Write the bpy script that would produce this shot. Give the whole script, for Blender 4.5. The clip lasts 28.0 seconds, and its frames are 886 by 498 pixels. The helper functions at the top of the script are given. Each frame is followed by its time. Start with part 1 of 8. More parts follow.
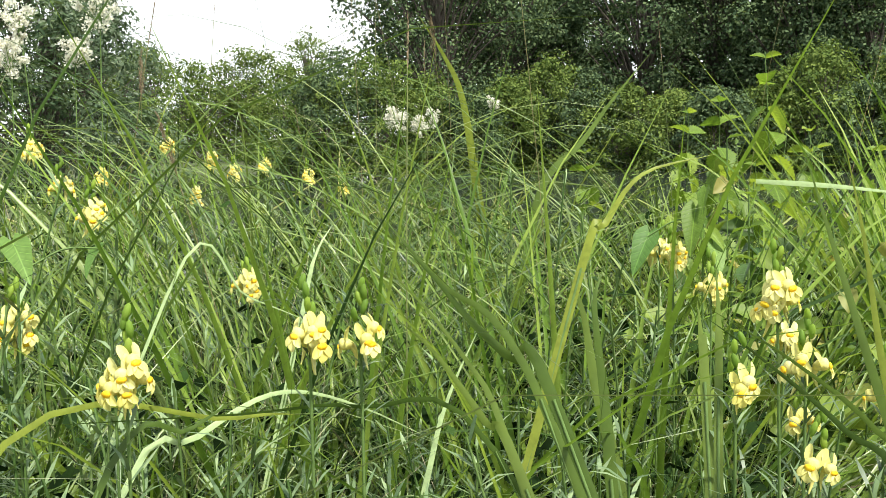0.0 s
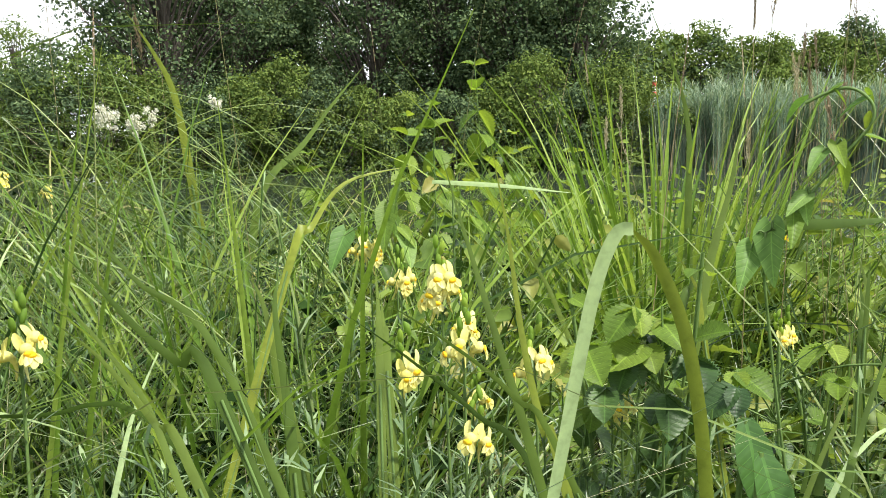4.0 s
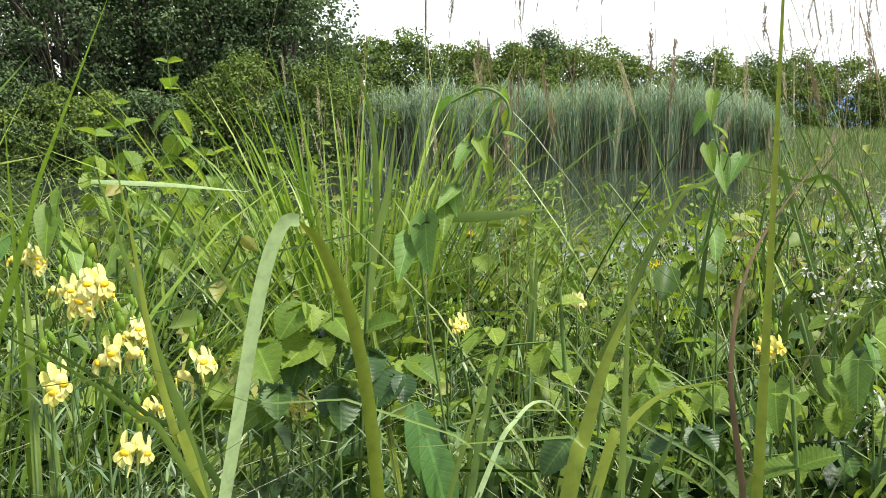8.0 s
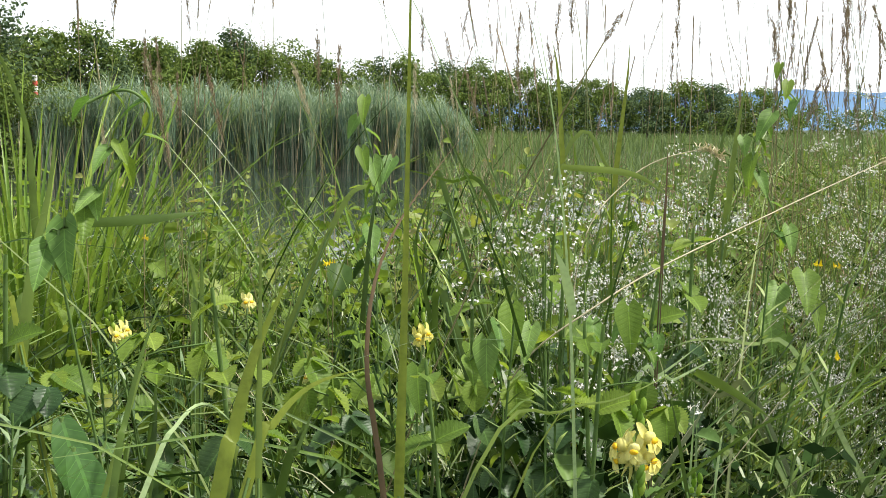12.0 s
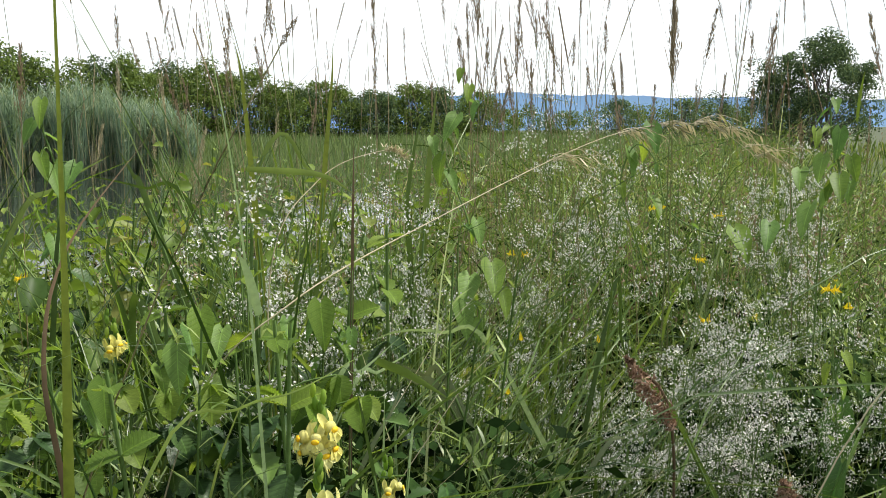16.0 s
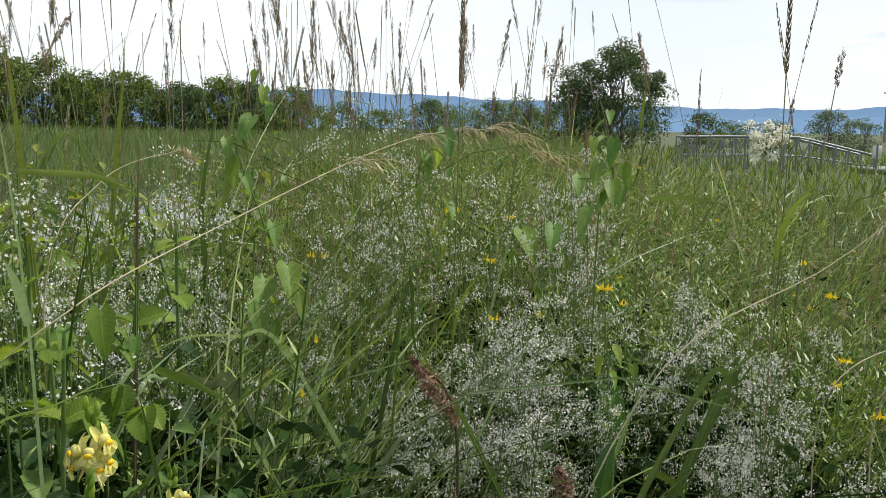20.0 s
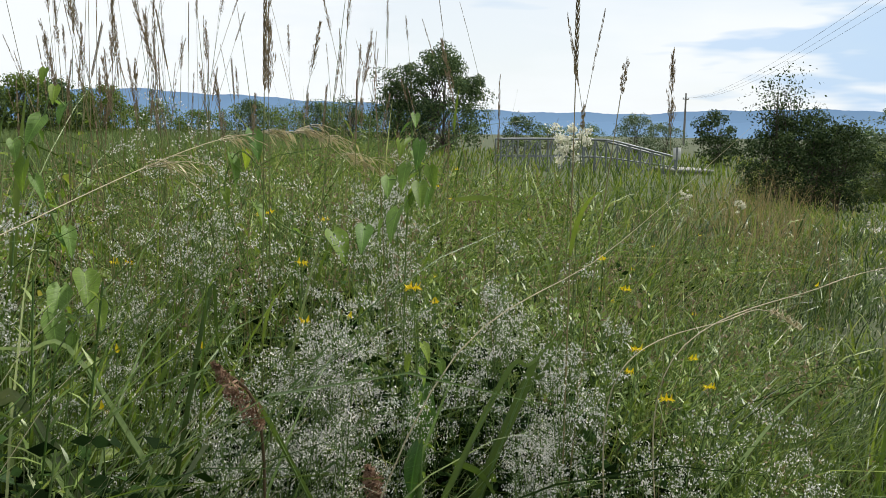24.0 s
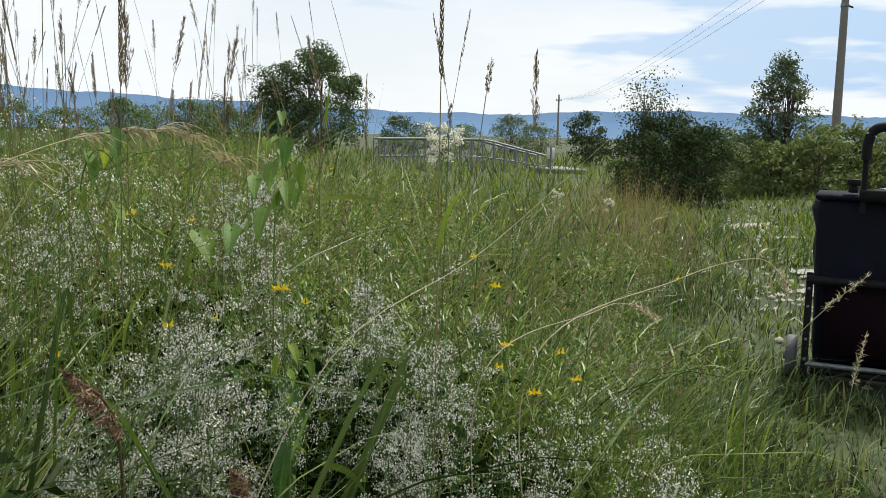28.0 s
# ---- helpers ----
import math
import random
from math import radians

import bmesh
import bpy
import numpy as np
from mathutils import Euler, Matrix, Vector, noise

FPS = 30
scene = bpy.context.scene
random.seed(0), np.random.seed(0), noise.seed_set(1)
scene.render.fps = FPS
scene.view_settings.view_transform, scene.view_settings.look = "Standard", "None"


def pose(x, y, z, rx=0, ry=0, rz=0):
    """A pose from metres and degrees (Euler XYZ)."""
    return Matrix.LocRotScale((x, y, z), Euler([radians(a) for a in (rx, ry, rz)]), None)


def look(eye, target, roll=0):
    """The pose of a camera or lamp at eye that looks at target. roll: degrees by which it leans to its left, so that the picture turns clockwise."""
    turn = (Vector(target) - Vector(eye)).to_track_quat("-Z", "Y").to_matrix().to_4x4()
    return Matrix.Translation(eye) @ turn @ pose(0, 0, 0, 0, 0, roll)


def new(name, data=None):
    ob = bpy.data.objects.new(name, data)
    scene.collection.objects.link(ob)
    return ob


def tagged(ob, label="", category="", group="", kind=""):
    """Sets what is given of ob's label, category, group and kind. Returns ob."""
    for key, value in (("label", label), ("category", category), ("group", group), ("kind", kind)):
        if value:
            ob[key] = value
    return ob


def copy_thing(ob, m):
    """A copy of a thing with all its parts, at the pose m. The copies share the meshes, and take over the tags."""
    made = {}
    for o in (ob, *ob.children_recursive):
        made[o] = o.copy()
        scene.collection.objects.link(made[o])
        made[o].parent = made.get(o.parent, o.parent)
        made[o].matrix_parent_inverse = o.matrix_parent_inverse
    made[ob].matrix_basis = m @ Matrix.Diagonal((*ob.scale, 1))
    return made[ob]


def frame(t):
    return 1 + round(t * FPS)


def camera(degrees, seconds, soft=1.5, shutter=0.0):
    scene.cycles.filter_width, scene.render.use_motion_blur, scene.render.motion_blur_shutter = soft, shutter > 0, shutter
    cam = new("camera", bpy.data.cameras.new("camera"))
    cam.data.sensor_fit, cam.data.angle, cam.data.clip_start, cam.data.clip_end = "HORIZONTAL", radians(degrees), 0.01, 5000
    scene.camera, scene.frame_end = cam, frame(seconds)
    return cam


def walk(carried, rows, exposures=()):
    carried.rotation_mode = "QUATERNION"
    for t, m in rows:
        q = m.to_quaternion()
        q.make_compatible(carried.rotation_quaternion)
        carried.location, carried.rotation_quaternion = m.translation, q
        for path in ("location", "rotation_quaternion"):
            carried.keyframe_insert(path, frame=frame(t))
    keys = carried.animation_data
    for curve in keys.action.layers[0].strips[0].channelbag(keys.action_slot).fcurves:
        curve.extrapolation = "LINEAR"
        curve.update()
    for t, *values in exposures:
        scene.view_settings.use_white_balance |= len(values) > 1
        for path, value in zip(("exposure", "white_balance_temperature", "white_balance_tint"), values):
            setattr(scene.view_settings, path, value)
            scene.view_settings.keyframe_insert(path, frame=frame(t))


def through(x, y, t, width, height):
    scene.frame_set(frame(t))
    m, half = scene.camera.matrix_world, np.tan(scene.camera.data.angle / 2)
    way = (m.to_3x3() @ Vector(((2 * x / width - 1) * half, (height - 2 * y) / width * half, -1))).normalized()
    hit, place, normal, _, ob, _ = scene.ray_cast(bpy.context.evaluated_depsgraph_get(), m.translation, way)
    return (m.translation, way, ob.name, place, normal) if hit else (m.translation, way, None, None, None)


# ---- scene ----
# Metres, z up. The eye turns on a small arc round the origin; headings in degrees clockwise from +Y.
cam = camera(52.56, 28.0, soft=0.55)

# seconds, eye x, y, z, heading, tilt, roll
PATH = [
    (0, -0.151, 0.072, 0.955, -67.15, -7.19, -1.29),
    (0.5, -0.142, 0.076, 0.955, -64.59, -7.24, -1.18),
    (1, -0.136, 0.078, 0.956, -62.58, -7.28, -1.17),
    (1.5, -0.131, 0.082, 0.957, -60.68, -7.33, -1.14),
    (2, -0.128, 0.088, 0.958, -58.69, -7.38, -1.16),
    (2.5, -0.122, 0.091, 0.957, -56.84, -7.41, -1.15),
    (4.5, -0.103, 0.106, 0.956, -48.36, -7.47, -0.87),
    (5, -0.101, 0.112, 0.955, -46.22, -7.48, -0.92),
    (5.5, -0.098, 0.119, 0.954, -43.80, -7.48, -0.78),
    (6, -0.092, 0.120, 0.954, -41.69, -7.51, -0.73),
    (6.5, -0.085, 0.123, 0.954, -38.96, -7.51, -0.68),
    (7, -0.081, 0.125, 0.953, -36.74, -7.53, -0.70),
    (7.5, -0.077, 0.127, 0.952, -34.59, -7.54, -0.66),
    (8, -0.073, 0.129, 0.951, -32.40, -7.53, -0.59),
    (8.5, -0.066, 0.130, 0.951, -29.82, -7.53, -0.56),
    (9, -0.059, 0.130, 0.952, -27.45, -7.53, -0.58),
    (9.5, -0.054, 0.129, 0.951, -25.36, -7.55, -0.61),
    (10, -0.049, 0.128, 0.951, -23.40, -7.56, -0.57),
    (10.5, -0.042, 0.127, 0.952, -20.73, -7.60, -0.42),
    (11, -0.034, 0.126, 0.952, -17.89, -7.58, -0.29),
    (11.5, -0.028, 0.124, 0.952, -15.37, -7.57, -0.19),
    (12, -0.023, 0.123, 0.952, -13.26, -7.53, -0.06),
    (12.5, -0.016, 0.121, 0.952, -10.65, -7.55, -0.06),
    (14.5, 0.014, 0.114, 0.954, -2.27, -7.70, -0.84),
    (15, 0.020, 0.112, 0.954, 0.45, -7.63, -0.81),
    (15.5, 0.022, 0.110, 0.952, 2.12, -7.51, -0.65),
    (16, 0.025, 0.109, 0.952, 3.51, -7.50, -0.59),
    (16.5, 0.027, 0.108, 0.953, 4.77, -7.52, -0.43),
    (17, 0.031, 0.107, 0.953, 6.19, -7.53, -0.31),
    (17.5, 0.035, 0.105, 0.954, 8.11, -7.54, -0.22),
    (18, 0.039, 0.101, 0.956, 9.74, -7.59, -0.01),
    (18.5, 0.042, 0.097, 0.958, 11.81, -7.63, 0.26),
    (19, 0.044, 0.094, 0.960, 12.73, -7.66, 0.44),
    (19.5, 0.046, 0.092, 0.960, 14.06, -7.67, 0.58),
    (20, 0.048, 0.090, 0.961, 15.43, -7.64, 0.73),
    (20.5, 0.049, 0.090, 0.961, 16.89, -7.65, 0.85),
    (21, 0.052, 0.089, 0.962, 18.60, -7.63, 1.03),
    (21.5, 0.054, 0.088, 0.962, 20.13, -7.61, 1.14),
    (22, 0.056, 0.087, 0.962, 21.16, -7.58, 1.22),
    (22.5, 0.060, 0.084, 0.962, 22.84, -7.53, 1.26),
    (24.5, 0.070, 0.068, 0.962, 27.82, -7.30, 0.91),
    (25, 0.074, 0.065, 0.962, 29.44, -7.25, 0.92),
    (25.5, 0.077, 0.063, 0.962, 31.23, -7.25, 0.98),
    (26, 0.079, 0.062, 0.961, 32.84, -7.20, 1.04),
    (26.5, 0.082, 0.062, 0.961, 34.05, -7.17, 1.06),
    (27, 0.082, 0.063, 0.961, 34.27, -7.17, 1.08),
    (27.5, 0.082, 0.064, 0.961, 34.26, -7.23, 1.12),
    (28, 0.081, 0.065, 0.961, 34.27, -7.24, 1.16),
]


def turned(x, y, z, heading, tilt, roll):
    a, b = radians(heading), radians(tilt)
    eye = Vector((x, y, z))
    ahead = Vector((math.sin(a) * math.cos(b), math.cos(a) * math.cos(b), math.sin(b)))
    return look(eye, eye + ahead, roll)


walk(cam, [(r[0], turned(*r[1:])) for r in PATH], [(0, 0.87), (5, 0.87), (10, 0.77), (16, 0.39), (20, 0.11), (28, 0.03)])

# ---------------------------------------------------------------- world and sun
SUN_HEADING, SUN_HEIGHT = 75.0, 60.0


def make_world():
    w = bpy.data.worlds.new("overcast_sky")
    scene.world = w
    w.use_nodes = True
    nt = w.node_tree
    nt.nodes.clear()
    out = nt.nodes.new("ShaderNodeOutputWorld")
    mix = nt.nodes.new("ShaderNodeMixShader")
    blue, cloud = nt.nodes.new("ShaderNodeBackground"), nt.nodes.new("ShaderNodeBackground")
    sky = nt.nodes.new("ShaderNodeTexSky")
    sky.sky_type, sky.sun_disc = "NISHITA", False
    sky.sun_elevation, sky.sun_rotation = radians(SUN_HEIGHT), radians(SUN_HEADING)
    nt.links.new(sky.outputs[0], blue.inputs["Color"])
    blue.inputs["Strength"].default_value = 0.12
    coord, mapping = nt.nodes.new("ShaderNodeTexCoord"), nt.nodes.new("ShaderNodeMapping")
    mapping.inputs["Scale"].default_value = (1.6, 1.6, 7.0)
    mapping.inputs["Location"].default_value = (0.35, 0.1, 0.25)
    tex = nt.nodes.new("ShaderNodeTexNoise")
    tex.inputs["Scale"].default_value, tex.inputs["Detail"].default_value = 1.3, 5.0
    ramp = nt.nodes.new("ShaderNodeValToRGB")
    ramp.color_ramp.elements[0].position, ramp.color_ramp.elements[1].position = 0.36, 0.50
    ramp.color_ramp.elements[0].color = (0.75, 0.75, 0.75, 1)
    nt.links.new(coord.outputs["Generated"], mapping.inputs["Vector"])
    nt.links.new(mapping.outputs[0], tex.inputs["Vector"])
    nt.links.new(tex.outputs["Fac"], ramp.inputs["Fac"])
    cloud.inputs["Color"].default_value, cloud.inputs["Strength"].default_value = (0.93, 0.97, 1.0, 1), 1.0
    # thicker, bluer cloud towards the north-east
    side, band = nt.nodes.new("ShaderNodeVectorMath"), nt.nodes.new("ShaderNodeMapRange")
    side.operation, side.inputs[1].default_value = "DOT_PRODUCT", (math.sin(radians(64)), math.cos(radians(64)), 0.0)
    nt.links.new(coord.outputs["Generated"], side.inputs[0])
    band.inputs["From Min"].default_value, band.inputs["From Max"].default_value = 0.72, 0.99
    nt.links.new(side.outputs["Value"], band.inputs["Value"])
    map2, tex2, thick, mul = nt.nodes.new("ShaderNodeMapping"), nt.nodes.new("ShaderNodeTexNoise"), nt.nodes.new("ShaderNodeMapRange"), nt.nodes.new("ShaderNodeMath")
    map2.inputs["Scale"].default_value, map2.inputs["Location"].default_value = (2.2, 2.2, 13.0), (0.4, 0.2, 0.55)
    tex2.inputs["Scale"].default_value, tex2.inputs["Detail"].default_value = 1.6, 4.0
    nt.links.new(coord.outputs["Generated"], map2.inputs["Vector"])
    nt.links.new(map2.outputs[0], tex2.inputs["Vector"])
    thick.inputs["From Min"].default_value, thick.inputs["From Max"].default_value = 0.53, 0.60
    nt.links.new(tex2.outputs["Fac"], thick.inputs["Value"])
    mul.operation = "MULTIPLY"
    nt.links.new(band.outputs[0], mul.inputs[0])
    nt.links.new(thick.outputs[0], mul.inputs[1])
    tone = nt.nodes.new("ShaderNodeMix")
    tone.data_type = "RGBA"
    tone.inputs[6].default_value, tone.inputs[7].default_value = (0.93, 0.97, 1.0, 1), (0.52, 0.70, 0.93, 1)
    nt.links.new(mul.outputs[0], tone.inputs[0])
    # the cloud sheet is brightest low down and greyer overhead
    sep, lift, grey = nt.nodes.new("ShaderNodeSeparateXYZ"), nt.nodes.new("ShaderNodeMapRange"), nt.nodes.new("ShaderNodeMix")
    nt.links.new(coord.outputs["Generated"], sep.inputs[0])
    nt.links.new(sep.outputs["Z"], lift.inputs["Value"])
    lift.inputs["From Min"].default_value, lift.inputs["From Max"].default_value = 0.25, 0.75
    grey.data_type = "RGBA"
    nt.links.new(lift.outputs[0], grey.inputs[0])
    nt.links.new(tone.outputs[2], grey.inputs[6])
    grey.inputs[7].default_value = (0.42, 0.47, 0.54, 1)
    nt.links.new(grey.outputs[2], cloud.inputs["Color"])
    nt.links.new(ramp.outputs["Color"], mix.inputs["Fac"])
    nt.links.new(blue.outputs[0], mix.inputs[1])
    nt.links.new(cloud.outputs[0], mix.inputs[2])
    nt.links.new(mix.outputs[0], out.inputs["Surface"])


make_world()
sun = new("sun", bpy.data.lights.new("sun", "SUN"))
sun.data.energy, sun.data.angle, sun.data.color = 5.0, radians(6), (1.0, 0.95, 0.87)
sun.matrix_world = look((30 * math.sin(radians(SUN_HEADING)), 30 * math.cos(radians(SUN_HEADING)), 30 * math.tan(radians(SUN_HEIGHT))), (0, 0, 0))


# ---------------------------------------------------------------- materials
def nodes_of(name):
    m = bpy.data.materials.new(name)
    m.use_nodes = True
    nt = m.node_tree
    return m, nt, nt.nodes["Principled BSDF"], nt.nodes["Material Output"]


def ramp_of(nt, fac, colors, spots=None):
    ramp = nt.nodes.new("ShaderNodeValToRGB")
    el = ramp.color_ramp.elements
    while len(el) < len(colors):
        el.new(0.5)
    for i, c in enumerate(colors):
        el[i].position = spots[i] if spots else i / (len(colors) - 1)
        el[i].color = (*c, 1)
    nt.links.new(fac, ramp.inputs["Fac"])
    return ramp.outputs["Color"]


def noise_of(nt, scale, detail=3.0, rough=0.6):
    coord, tex = nt.nodes.new("ShaderNodeTexCoord"), nt.nodes.new("ShaderNodeTexNoise")
    tex.inputs["Scale"].default_value, tex.inputs["Detail"].default_value, tex.inputs["Roughness"].default_value = scale, detail, rough
    nt.links.new(coord.outputs["Object"], tex.inputs["Vector"])
    return tex.outputs["Fac"]


def blend(nt, kind, fac, a, b):
    mix = nt.nodes.new("ShaderNodeMix")
    mix.data_type, mix.blend_type = "RGBA", kind
    mix.inputs[0].default_value = fac
    nt.links.new(a, mix.inputs[6])
    nt.links.new(b, mix.inputs[7])
    return mix.outputs[2]


def bump_of(nt, bsdf, height, strength, distance):
    b = nt.nodes.new("ShaderNodeBump")
    b.inputs["Strength"].default_value, b.inputs["Distance"].default_value = strength, distance
    nt.links.new(height, b.inputs["Height"])
    nt.links.new(b.outputs[0], bsdf.inputs["Normal"])


def veins_of(nt, col, count, slope, light):
    """Midrib and side veins on a leaf whose own y runs along it."""
    def calc(kind, a, b=0.0):
        m = nt.nodes.new("ShaderNodeMath")
        m.operation = kind
        for k, v in enumerate((a, b)):
            if isinstance(v, float):
                m.inputs[k].default_value = v
            else:
                nt.links.new(v, m.inputs[k])
        return m.outputs[0]
    coord, sep = nt.nodes.new("ShaderNodeTexCoord"), nt.nodes.new("ShaderNodeSeparateXYZ")
    nt.links.new(coord.outputs["Object"], sep.inputs[0])
    across = calc("ABSOLUTE", sep.outputs["X"])
    wave = calc("PINGPONG", calc("MULTIPLY", calc("SUBTRACT", sep.outputs["Y"], calc("MULTIPLY", across, slope)), count), 0.5)
    line = calc("MAXIMUM", calc("LESS_THAN", wave, 0.035), calc("LESS_THAN", across, 0.014))
    tone = ramp_of(nt, calc("ADD", calc("MULTIPLY", wave, 0.9), line), [(0.82, 0.84, 0.82), (1.0, 1.0, 1.0), light], [0.0, 0.4, 1.0])
    return blend(nt, "MULTIPLY", 1.0, col, tone), wave


def leafy(name, colors, through=0.4, rough=0.45, grain=60.0, glow=(1.15, 1.12, 0.68), spots=None, per_object=False, spec=0.25, veins=None):
    """Leaf matter: colour varies from piece to piece and along it; part of the light goes through."""
    m, nt, bsdf, out = nodes_of(name)
    if per_object:
        pick = nt.nodes.new("ShaderNodeObjectInfo").outputs["Random"]
    else:
        pick = nt.nodes.new("ShaderNodeNewGeometry").outputs["Random Per Island"]
    base = ramp_of(nt, pick, colors, spots)
    patch = ramp_of(nt, noise_of(nt, grain), [(0.8, 0.8, 0.78), (1.0, 1.0, 1.0), (1.12, 1.1, 1.05)], [0.3, 0.5, 0.72])
    col = blend(nt, "MULTIPLY", 1.0, base, patch)
    nt.links.new(col, bsdf.inputs["Base Color"])
    bsdf.inputs["Roughness"].default_value = rough
    bsdf.inputs["Specular IOR Level"].default_value = spec
    if veins:
        col, wave = veins_of(nt, col, *veins)
        nt.links.new(col, bsdf.inputs["Base Color"])
        bump_of(nt, bsdf, wave, 0.25, 0.0015)
    else:
        bump_of(nt, bsdf, noise_of(nt, grain * 8), 0.12, 0.001)
    if through > 0:
        tr, mix, tint = nt.nodes.new("ShaderNodeBsdfTranslucent"), nt.nodes.new("ShaderNodeMixShader"), nt.nodes.new("ShaderNodeRGB")
        tint.outputs[0].default_value = (*glow, 1)
        nt.links.new(blend(nt, "MULTIPLY", 1.0, col, tint.outputs[0]), tr.inputs["Color"])
        mix.inputs[0].default_value = through
        nt.links.new(bsdf.outputs[0], mix.inputs[1])
        nt.links.new(tr.outputs[0], mix.inputs[2])
        nt.links.new(mix.outputs[0], out.inputs["Surface"])
    return m


def solid(name, colors, rough=0.6, metal=0.0, grain=8.0, bump=0.3, depth=0.01, spec=0.5):
    m, nt, bsdf, out = nodes_of(name)
    a = ramp_of(nt, noise_of(nt, grain, 6.0), colors)
    fine = ramp_of(nt, noise_of(nt, grain * 9), [(0.75, 0.75, 0.75), (1.15, 1.15, 1.15)], [0.35, 0.65])
    nt.links.new(blend(nt, "MULTIPLY", 0.7, a, fine), bsdf.inputs["Base Color"])
    bsdf.inputs["Roughness"].default_value, bsdf.inputs["Metallic"].default_value = rough, metal
    bsdf.inputs["Specular IOR Level"].default_value = spec
    bump_of(nt, bsdf, noise_of(nt, grain * 5, 5.0), bump, depth)
    return m


GRASS = leafy("meadow_grass_blade", [(0.014, 0.034, 0.008), (0.05, 0.095, 0.018), (0.11, 0.17, 0.036), (0.21, 0.27, 0.10), (0.36, 0.32, 0.18)], 0.22, 0.38, spots=[0.0, 0.35, 0.68, 0.95, 1.0], spec=0.35)
# brown dead litter, its colour lowered further to imitate shade near the ground
LITTER = leafy("shade_darkened_litter", [(0.018, 0.016, 0.009), (0.035, 0.035, 0.016), (0.05, 0.06, 0.022), (0.10, 0.085, 0.05)], 0.05, 0.9, spots=[0, 0.6, 0.94, 1.0], spec=0.03)
GREYBLADE = leafy("bleached_old_blade", [(0.07, 0.10, 0.04), (0.17, 0.21, 0.10), (0.33, 0.36, 0.22)], 0.15, 0.35, 60)
# understory leaf: near-black colour stands in for shade between the blades
HERB = leafy("shade_dark_herb_leaf", [(0.008, 0.017, 0.005), (0.015, 0.034, 0.009), (0.03, 0.062, 0.015)], 0.05, 0.8, 60, spec=0.03)
GRASS_FAR = leafy("rank_grass_blade", [(0.04, 0.08, 0.014), (0.12, 0.19, 0.03), (0.25, 0.32, 0.065), (0.40, 0.36, 0.17)], 0.32, 0.42, spots=[0.0, 0.42, 0.92, 1.0], grain=20)
BROAD = leafy("broad_grass_blade", [(0.022, 0.052, 0.010), (0.06, 0.115, 0.020), (0.13, 0.20, 0.038), (0.25, 0.32, 0.12)], 0.25, 0.34, 90, spec=0.35)
TUFT = leafy("sedge_tuft_blade", [(0.08, 0.155, 0.024), (0.17, 0.28, 0.042), (0.29, 0.39, 0.08)], 0.45, 0.36, 90, per_object=True)
BROAD_ONE = leafy("single_grass_blade", [(0.055, 0.10, 0.018), (0.105, 0.17, 0.03), (0.18, 0.25, 0.05)], 0.42, 0.38, 25, per_object=True, spec=0.35)
YELLOWED = leafy("yellowing_blade", [(0.17, 0.22, 0.03), (0.25, 0.30, 0.045)], 0.4, 0.36, 120, per_object=True)
PALE = leafy("pale_blade_underside", [(0.36, 0.48, 0.22), (0.40, 0.52, 0.26)], 0.3, 0.45, 150)
DRY = leafy("dry_straw", [(0.40, 0.35, 0.22), (0.54, 0.49, 0.34), (0.34, 0.29, 0.18)], 0.25, 0.55, 80, (1.1, 1.05, 0.8))
BROWN = leafy("withered_leaf", [(0.08, 0.055, 0.03), (0.16, 0.11, 0.06)], 0.15, 0.7, 60, (1.1, 0.9, 0.6), per_object=True)
RUST = leafy("rusty_seed_bristle", [(0.12, 0.07, 0.045), (0.22, 0.135, 0.09), (0.34, 0.23, 0.16)], 0.2, 0.7, 120, (1.1, 0.9, 0.7))
SEED = leafy("grass_seed_head", [(0.17, 0.13, 0.08), (0.25, 0.19, 0.12), (0.33, 0.27, 0.17)], 0.2, 0.7, 120, (1.1, 1.0, 0.7))
CULM = leafy("grass_culm", [(0.12, 0.17, 0.05), (0.2, 0.2, 0.08), (0.3, 0.24, 0.13)], 0.15, 0.5, 30, per_object=True)
STEM = leafy("fine_culm", [(0.10, 0.14, 0.04), (0.20, 0.21, 0.08), (0.32, 0.28, 0.15)], 0.2, 0.5, 30)
FINE = leafy("toadflax_foliage", [(0.05, 0.09, 0.035), (0.13, 0.20, 0.09), (0.27, 0.36, 0.18)], 0.2, 0.4, 60, spec=0.35)
SHOOT = leafy("green_shoot_foliage", [(0.045, 0.09, 0.017), (0.15, 0.235, 0.045), (0.32, 0.41, 0.13)], 0.34, 0.4, 60, spec=0.35)
LEAFLET = leafy("yellow_green_leaflet", [(0.04, 0.08, 0.015), (0.10, 0.165, 0.03), (0.20, 0.27, 0.06)], 0.33, 0.5, 60, spec=0.2)
NETTLE = leafy("serrated_leaf", [(0.022, 0.055, 0.016), (0.045, 0.095, 0.026), (0.08, 0.145, 0.04)], 0.22, 0.45, 6, per_object=True, spec=0.35, veins=(9.0, 0.55, (1.5, 1.5, 1.4)))
YOUNG = leafy("young_bright_leaf", [(0.11, 0.19, 0.03), (0.165, 0.26, 0.042), (0.24, 0.32, 0.055)], 0.48, 0.5, 6, (1.35, 1.3, 0.7), per_object=True, veins=(9.0, 0.55, (1.4, 1.4, 1.3)))
HEART = leafy("bindweed_leaf", [(0.10, 0.20, 0.05), (0.15, 0.26, 0.065), (0.20, 0.31, 0.085)], 0.45, 0.5, 5, (1.3, 1.28, 0.75), per_object=True, spec=0.2, veins=(5.0, 0.9, (1.4, 1.4, 1.3)))
